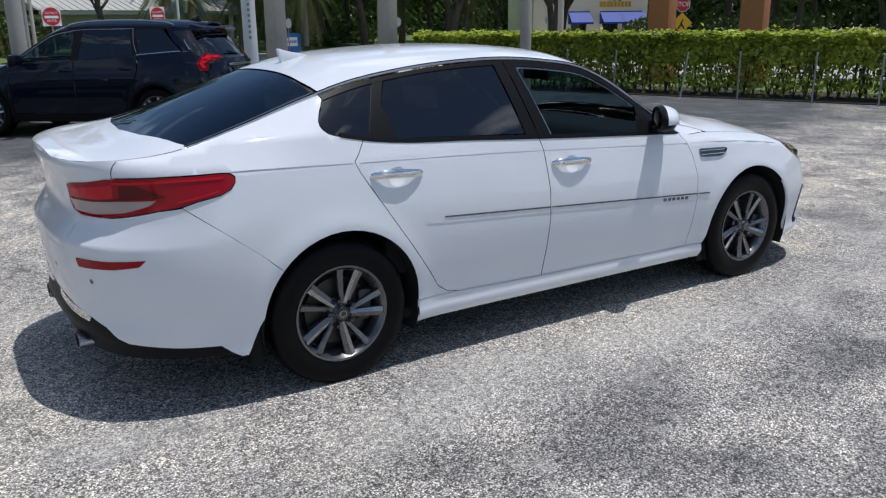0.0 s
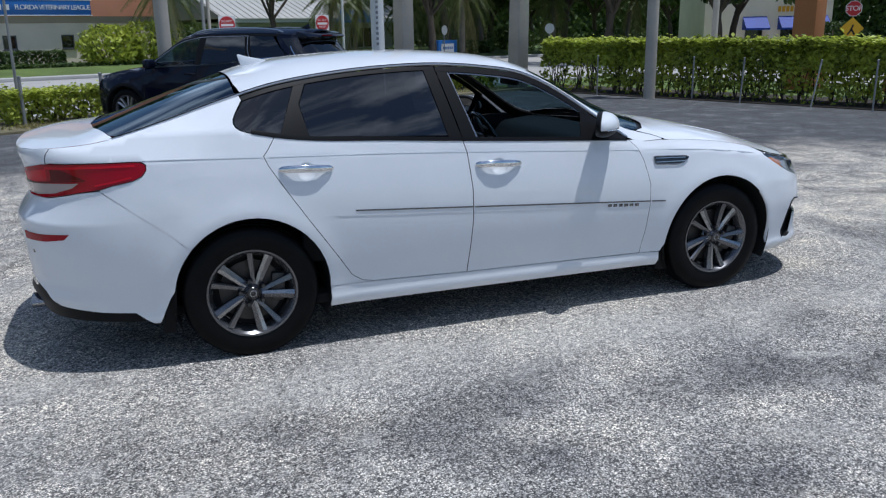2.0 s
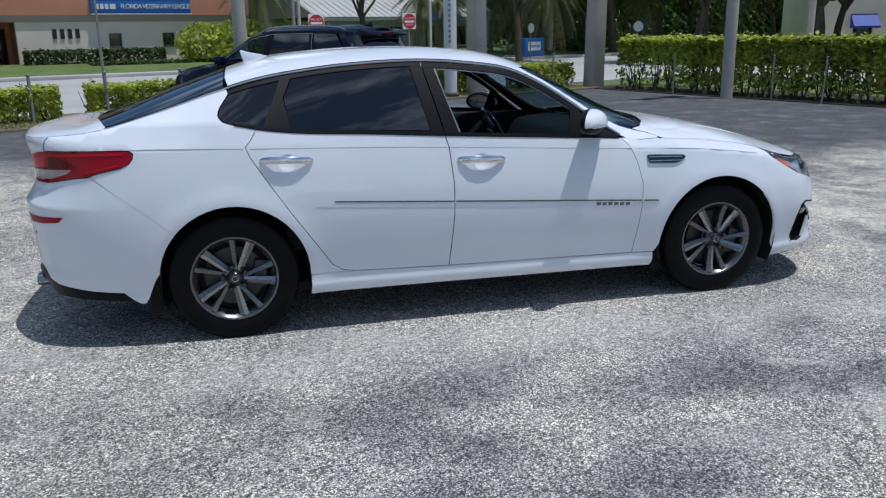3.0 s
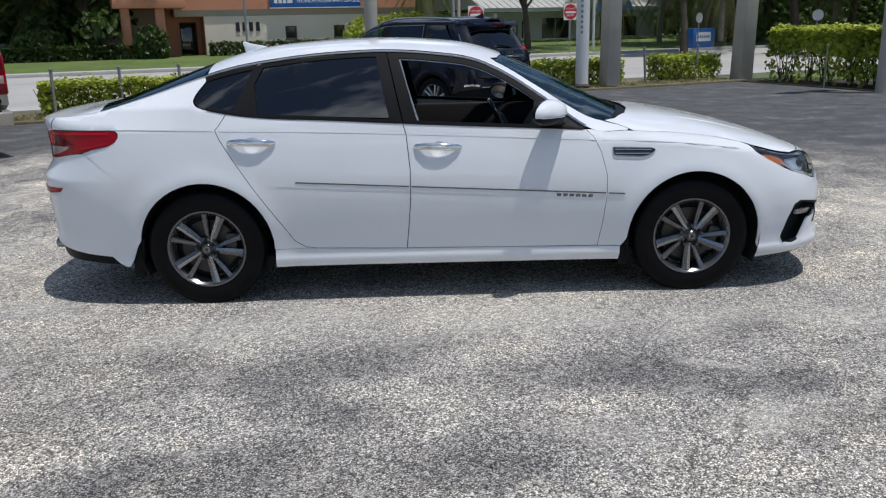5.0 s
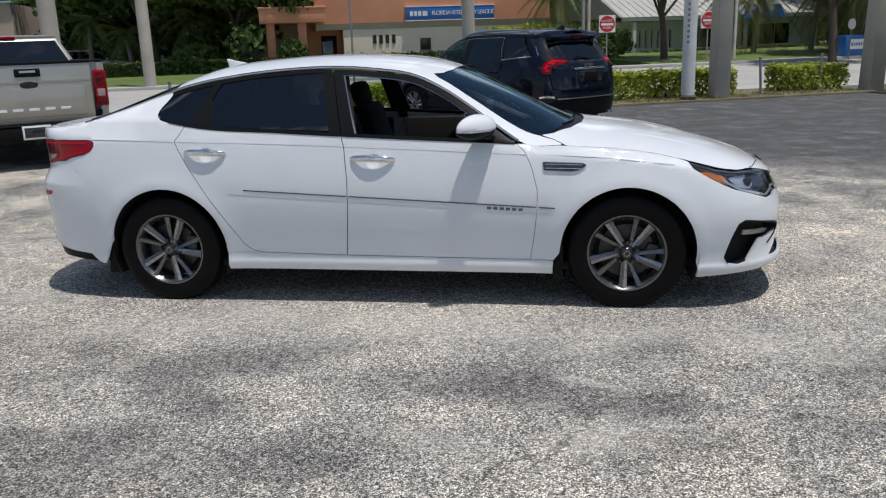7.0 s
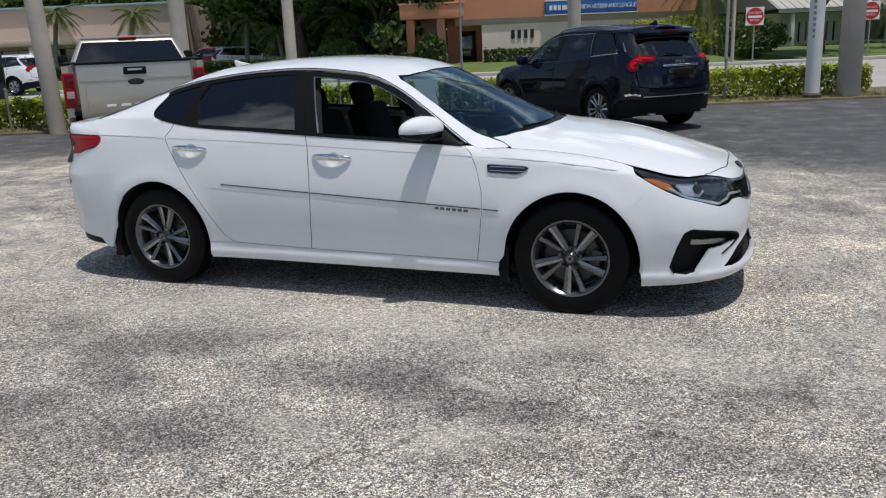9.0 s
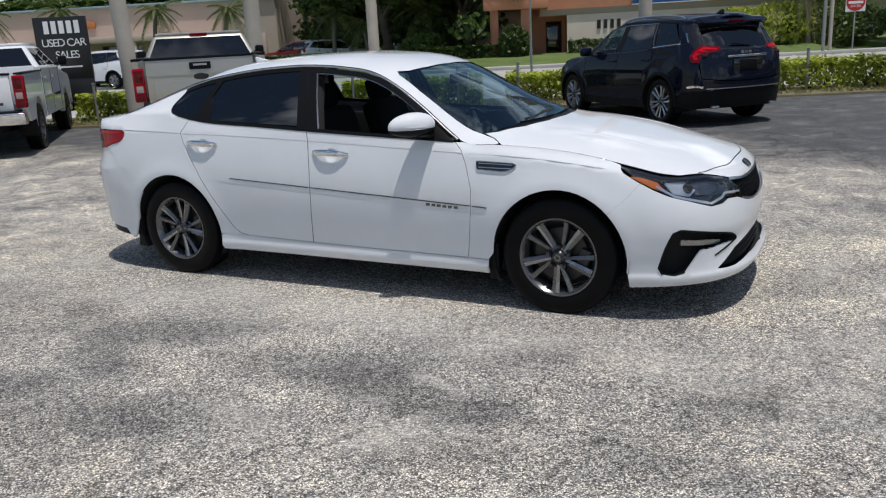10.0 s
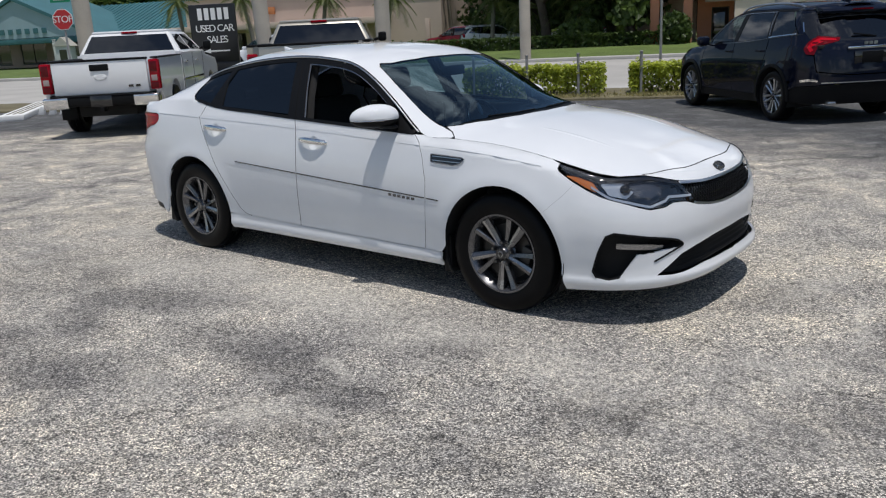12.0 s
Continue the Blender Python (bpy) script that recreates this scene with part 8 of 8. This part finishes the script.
def pickup(label, paint_key, at, turn, lamp_at, chrome_bumper, tail_h=1.42, roof_h=1.93, group="parked pickups", gate_step=True, gate_z=0.62):
    """A crew-cab pickup; its origin is on the ground under the tailgate, x forward."""
    t = thing("pickup_truck", label, "pickup", at, turn, group)
    P, T = M[paint_key], M["black_trim"]
    hw = 0.99
    for sgn in (-1, 1):
        arch = arch_points(1.25, 0.42, 0.47, 180, 0, 20)
        bed = [(0.04, gate_z + 0.05), (0.04, tail_h - 0.03), (0.10, tail_h), (1.95, tail_h), (1.95, 0.55), (1.74, 0.55)] + arch[::-1] + [(0.74, 0.55), (0.3, 0.55)]
        part("bed_side", prism(bed, sgn * 0.10, "y", sgn * (hw - 0.10), 0.012), P, t, smooth=False)
        part("bed_rail", box(1.9, 0.14, 0.03, (1.0, sgn * (hw - 0.06), tail_h + 0.008), 0.01), T, t)
        lamp = new("tail_lamp")
        lamp.parent = t
        part("lamp_lens", box(0.14, 0.17, lamp_at[1] - lamp_at[0], (0.07, sgn * (hw - 0.075), (lamp_at[0] + lamp_at[1]) / 2), 0.025), M["lamp_red"], lamp)
        part("lamp_block", box(0.012, 0.12, (lamp_at[1] - lamp_at[0]) * 0.34, (-0.003, sgn * (hw - 0.08), lamp_at[1] - (lamp_at[1] - lamp_at[0]) * 0.24), 0.005), M["lamp_dark_red"], lamp)
        part("lamp_block", box(0.012, 0.12, (lamp_at[1] - lamp_at[0]) * 0.20, (-0.003, sgn * (hw - 0.08), lamp_at[0] + (lamp_at[1] - lamp_at[0]) * 0.14), 0.005), M["lamp_dark_red"], lamp)
        part("lamp_window", box(0.012, 0.10, 0.10, (-0.002, sgn * (hw - 0.08), lamp_at[0] + (lamp_at[1] - lamp_at[0]) * 0.38), 0.004), M["lamp_white"], lamp)
        cab = [(2.0, 0.50), (2.0, 1.38), (4.35, 1.36), (4.5, 1.28), (5.70, 1.16), (5.88, 1.0), (5.90, 0.52)] + [(5.43, 0.52)] + arch_points(4.95, 0.42, 0.47, 0, 180, 20) + [(4.46, 0.50)]
        part("cab_side", prism(cab, sgn * 0.12, "y", sgn * (hw - 0.12), 0.02), P, t, smooth=False)
        roofq = [(2.02, sgn * 0.97, 1.37), (4.42, sgn * 0.97, 1.35), (3.62, sgn * 0.76, roof_h - 0.06), (2.22, sgn * 0.76, roof_h - 0.06)]
        if sgn < 0:
            q = roofq
        else:
            q = [roofq[1], roofq[0], roofq[3], roofq[2]]
        flip = sgn > 0
        for name, a0, a1 in (("rear_side_window", 0.07, 0.44), ("front_side_window", 0.49, 0.88)):
            b0, b1 = (1 - a1, 1 - a0) if flip else (a0, a1)
            part(name, pane_on(q, b0, b1, 0.10, 0.88, 0.006), M["dark_glass"], t, smooth=False)
        for x in (2.02, 3.05, 4.12):
            part("door_gap", box(0.012, 0.008, 0.78, (x, sgn * (hw + 0.0), 0.95)), M["seam"], t, smooth=False)
        for x in (2.35, 3.4):
            part("door_handle", box(0.2, 0.035, 0.035, (x, sgn * (hw + 0.015), 1.18), 0.012), M["chrome"] if chrome_bumper else P, t)
        part("side_strip", box(2.0, 0.012, 0.04, (3.05, sgn * (hw + 0.004), 0.84), 0.004), M["chrome"], t)
        mr = new("door_mirror")
        mr.parent = t
        part("mirror_head", box(0.12, 0.17, 0.19, (4.05, sgn * 1.13, 1.46), 0.04), T, mr)
        part("mirror_arm", sweep([(4.1, sgn * 0.96, 1.40), (4.07, sgn * 1.1, 1.44)], 0.06), T, mr)
        wheel(t, 1.25, sgn * 0.86, 0.395, sgn, 0.395, 0.23, 0.265, "twin", 32)
        wheel(t, 4.95, sgn * 0.86, 0.395, sgn, 0.395, 0.23, 0.265, "twin", 32)
        part("splash_guard", box(0.03, 0.28, 0.3, (0.72, sgn * 0.85, 0.42), 0.008), T, t)
    gate = new("tailgate")
    gate.parent = t
    part("gate_panel", box(0.07, 1.60, tail_h - gate_z, (0.035, 0, (tail_h + gate_z) / 2), 0.02), P, gate)
    part("gate_cap", box(0.10, 1.62, 0.04, (0.04, 0, tail_h + 0.004), 0.012), T, gate)
    if gate_step:
        part("gate_press", box(0.02, 1.40, 0.40, (0.0, 0, 0.90), 0.012), P, gate)
    part("gate_handle", box(0.035, 0.32, 0.11, (-0.004, 0, tail_h - 0.12), 0.015), T, gate)
    if gate_step:
        part("handle_strip", box(0.012, 0.20, 0.03, (-0.024, 0, tail_h - 0.105), 0.006), M["satin"], gate)
        part("gate_crease", prism([(-0.78, 1.19), (0.78, 1.19), (0.70, 1.17), (-0.70, 1.17)], 0.016, "x", -0.008), P, gate, smooth=False)
        for i in range(5):
            part("letter_bar", box(0.008, 0.13, 0.035, (-0.012, -0.42 + i * 0.2, gate_z + 0.19), 0.003), M["truck_white"], gate, smooth=False)
    bd = lathe([(0, -0.008), (0.045, -0.008), (0.052, 0.0), (0, 0.004)], 24, "x")
    bmesh.ops.scale(bd, vec=(1, 2.2, 1), verts=bd.verts)
    bmesh.ops.transform(bd, matrix=pose(-0.003, 0, tail_h - 0.28), verts=bd.verts)
    part("gate_badge", bd, M["sign_black"] if paint_key == "beige_paint" else P, gate)
    for y in (-0.62, -0.5):
        part("badge_bar", box(0.008, 0.08, 0.04, (-0.004, y if paint_key == "truck_white" else -y, gate_z + 0.12)), M["gloss_black"], gate, smooth=False)
    bp = new("rear_bumper")
    bp.parent = t
    bp.location.z = gate_z - 0.63
    bm_mat = M["chrome"] if chrome_bumper else P
    for sgn in (-1, 1):
        part("bumper_end", prism(rounded([(-0.14, 0.42), (-0.16, 0.60), (0.02, 0.62), (0.30, 0.60), (0.30, 0.46), (0.0, 0.40)], 0.03), sgn * 0.42, "y", sgn * 0.55, 0.02), bm_mat, bp)
    part("bumper_middle", box(0.2, 1.12, 0.16, (-0.02, 0, 0.52), 0.03), T, bp)
    part("plate_frame", box(0.012, 0.36, 0.185, (-0.127, 0, 0.52), 0.003), M["sign_white"] if paint_key == "beige_paint" else M["gloss_black"], bp)
    part("plate", box(0.01, 0.31, 0.135, (-0.131, 0, 0.52), 0.003), M["gloss_black"], bp)
    part("step_pad", box(0.2, 1.7, 0.02, (-0.02, 0, 0.615), 0.006), T, bp)
    part("tow_hitch", box(0.2, 0.08, 0.08, (-0.06, 0, 0.38), 0.01), T, bp)
    # cab upper: roof, pillars, rear and front screens
    quad = lambda x0, x1, y, z: [(x0, -y, z), (x0, y, z), (x1, y, z), (x1, -y, z)]
    low, top = quad(2.02, 4.42, 0.97, 1.36), quad(2.22, 3.62, 0.76, roof_h - 0.05)
    bm = bmesh.new()
    a = [bm.verts.new(p) for p in low]
    b = [bm.verts.new(p) for p in top]
    bm.faces.new(b[::-1])
    for i in range(4):
        bm.faces.new((a[i], a[(i + 1) % 4], b[(i + 1) % 4], b[i]))
    bmesh.ops.recalc_face_normals(bm, faces=bm.faces)
    bmesh.ops.bevel(bm, geom=[e for e in bm.edges if e.verts[0].co.z > 1.4 or e.verts[1].co.z > 1.4], offset=0.05, segments=3, profile=0.5, affect="EDGES")
    part("cab_top", bm, P, t)
    part("roof", box(1.36, 1.46, 0.06, (2.92, 0, roof_h - 0.035), 0.028), P, t)
    part("rear_window", pane_on([low[1], low[0], top[0], top[1]], 0.045, 0.955, 0.02, 0.88, 0.008), M["dark_glass"], t, smooth=False)
    part("window_backing", pane_on([low[1], low[0], top[0], top[1]], 0.06, 0.94, 0.04, 0.86, 0.002), M["cabin"], t, smooth=False)
    part("windshield", pane_on([low[3], low[2], top[2], top[3]], 0.05, 0.95, 0.06, 0.92, 0.008), M["dark_glass"], t, smooth=False)
    part("brake_light", box(0.04, 0.30, 0.04, (2.215, 0, roof_h - 0.045), 0.012), M["lamp_red"], t)
    part("hood", prism([(4.3, 1.30), (4.45, 1.33), (5.65, 1.20), (5.86, 1.05), (5.86, 0.9), (4.3, 0.9)], 1.80, "y", -0.90, 0.04), P, t)
    part("grille", box(0.06, 1.5, 0.45, (5.90, 0, 0.85), 0.03), M["gloss_black"], t)
    part("front_bumper", box(0.25, 1.95, 0.28, (5.90, 0, 0.5), 0.05), bm_mat, t)
    part("bed_floor", box(1.95, 1.8, 0.06, (1.0, 0, 0.72), 0.01), T, t)
    part("bed_front", box(0.06, 1.8, 0.7, (1.93, 0, 1.06), 0.01), P, t)
    part("chassis", box(5.4, 1.0, 0.2, (2.9, 0, 0.45), 0.03), M["under"], t)
    part("axle", sweep([(1.25, -0.8, 0.40), (1.25, 0.8, 0.40)], 0.12), M["under"], t)
    return t


pickup("pale gold pickup truck parked nose to the street", "beige_paint", lot(-16.92, -4.45), 132.2, (0.80, 1.30), False, 1.42, 1.84)
pickup("white pickup truck with a chrome rear bumper", "truck_white", lot(-20.79, -4.75), 134.5, (0.78, 1.29), True, 1.31, 1.82, gate_step=False, gate_z=0.74)

# painted kerb and low white blocks at the lot's entrance
kb = thing("kerb_stone", "white painted kerb with worn brown stripes at the lot entrance", "kerb", lot(-27.2, 0.15), YAW + 124)
part("stone", box(4.8, 0.55, 0.13, (0, 0, 0.06), 0.02), M["sign_white"], kb)
for i in range(3):
    part("stripe", box(4.2, 0.05, 0.006, (0, -0.13 + i * 0.13, 0.127)), M["verge"], kb, smooth=False)
for i in range(4):
    wb = thing("white_block", "small white painted block standing on the asphalt", "block", lot(-26.2 + 0.28 * i, -0.55 + 0.05 * i), YAW + 15, "white blocks")
    part("block", prism([(-0.09, 0.0), (0.07, 0.0), (0.12, 0.20), (0.0, 0.20)], 0.09, "y", -0.045, 0.008), M["sign_white"], wb)
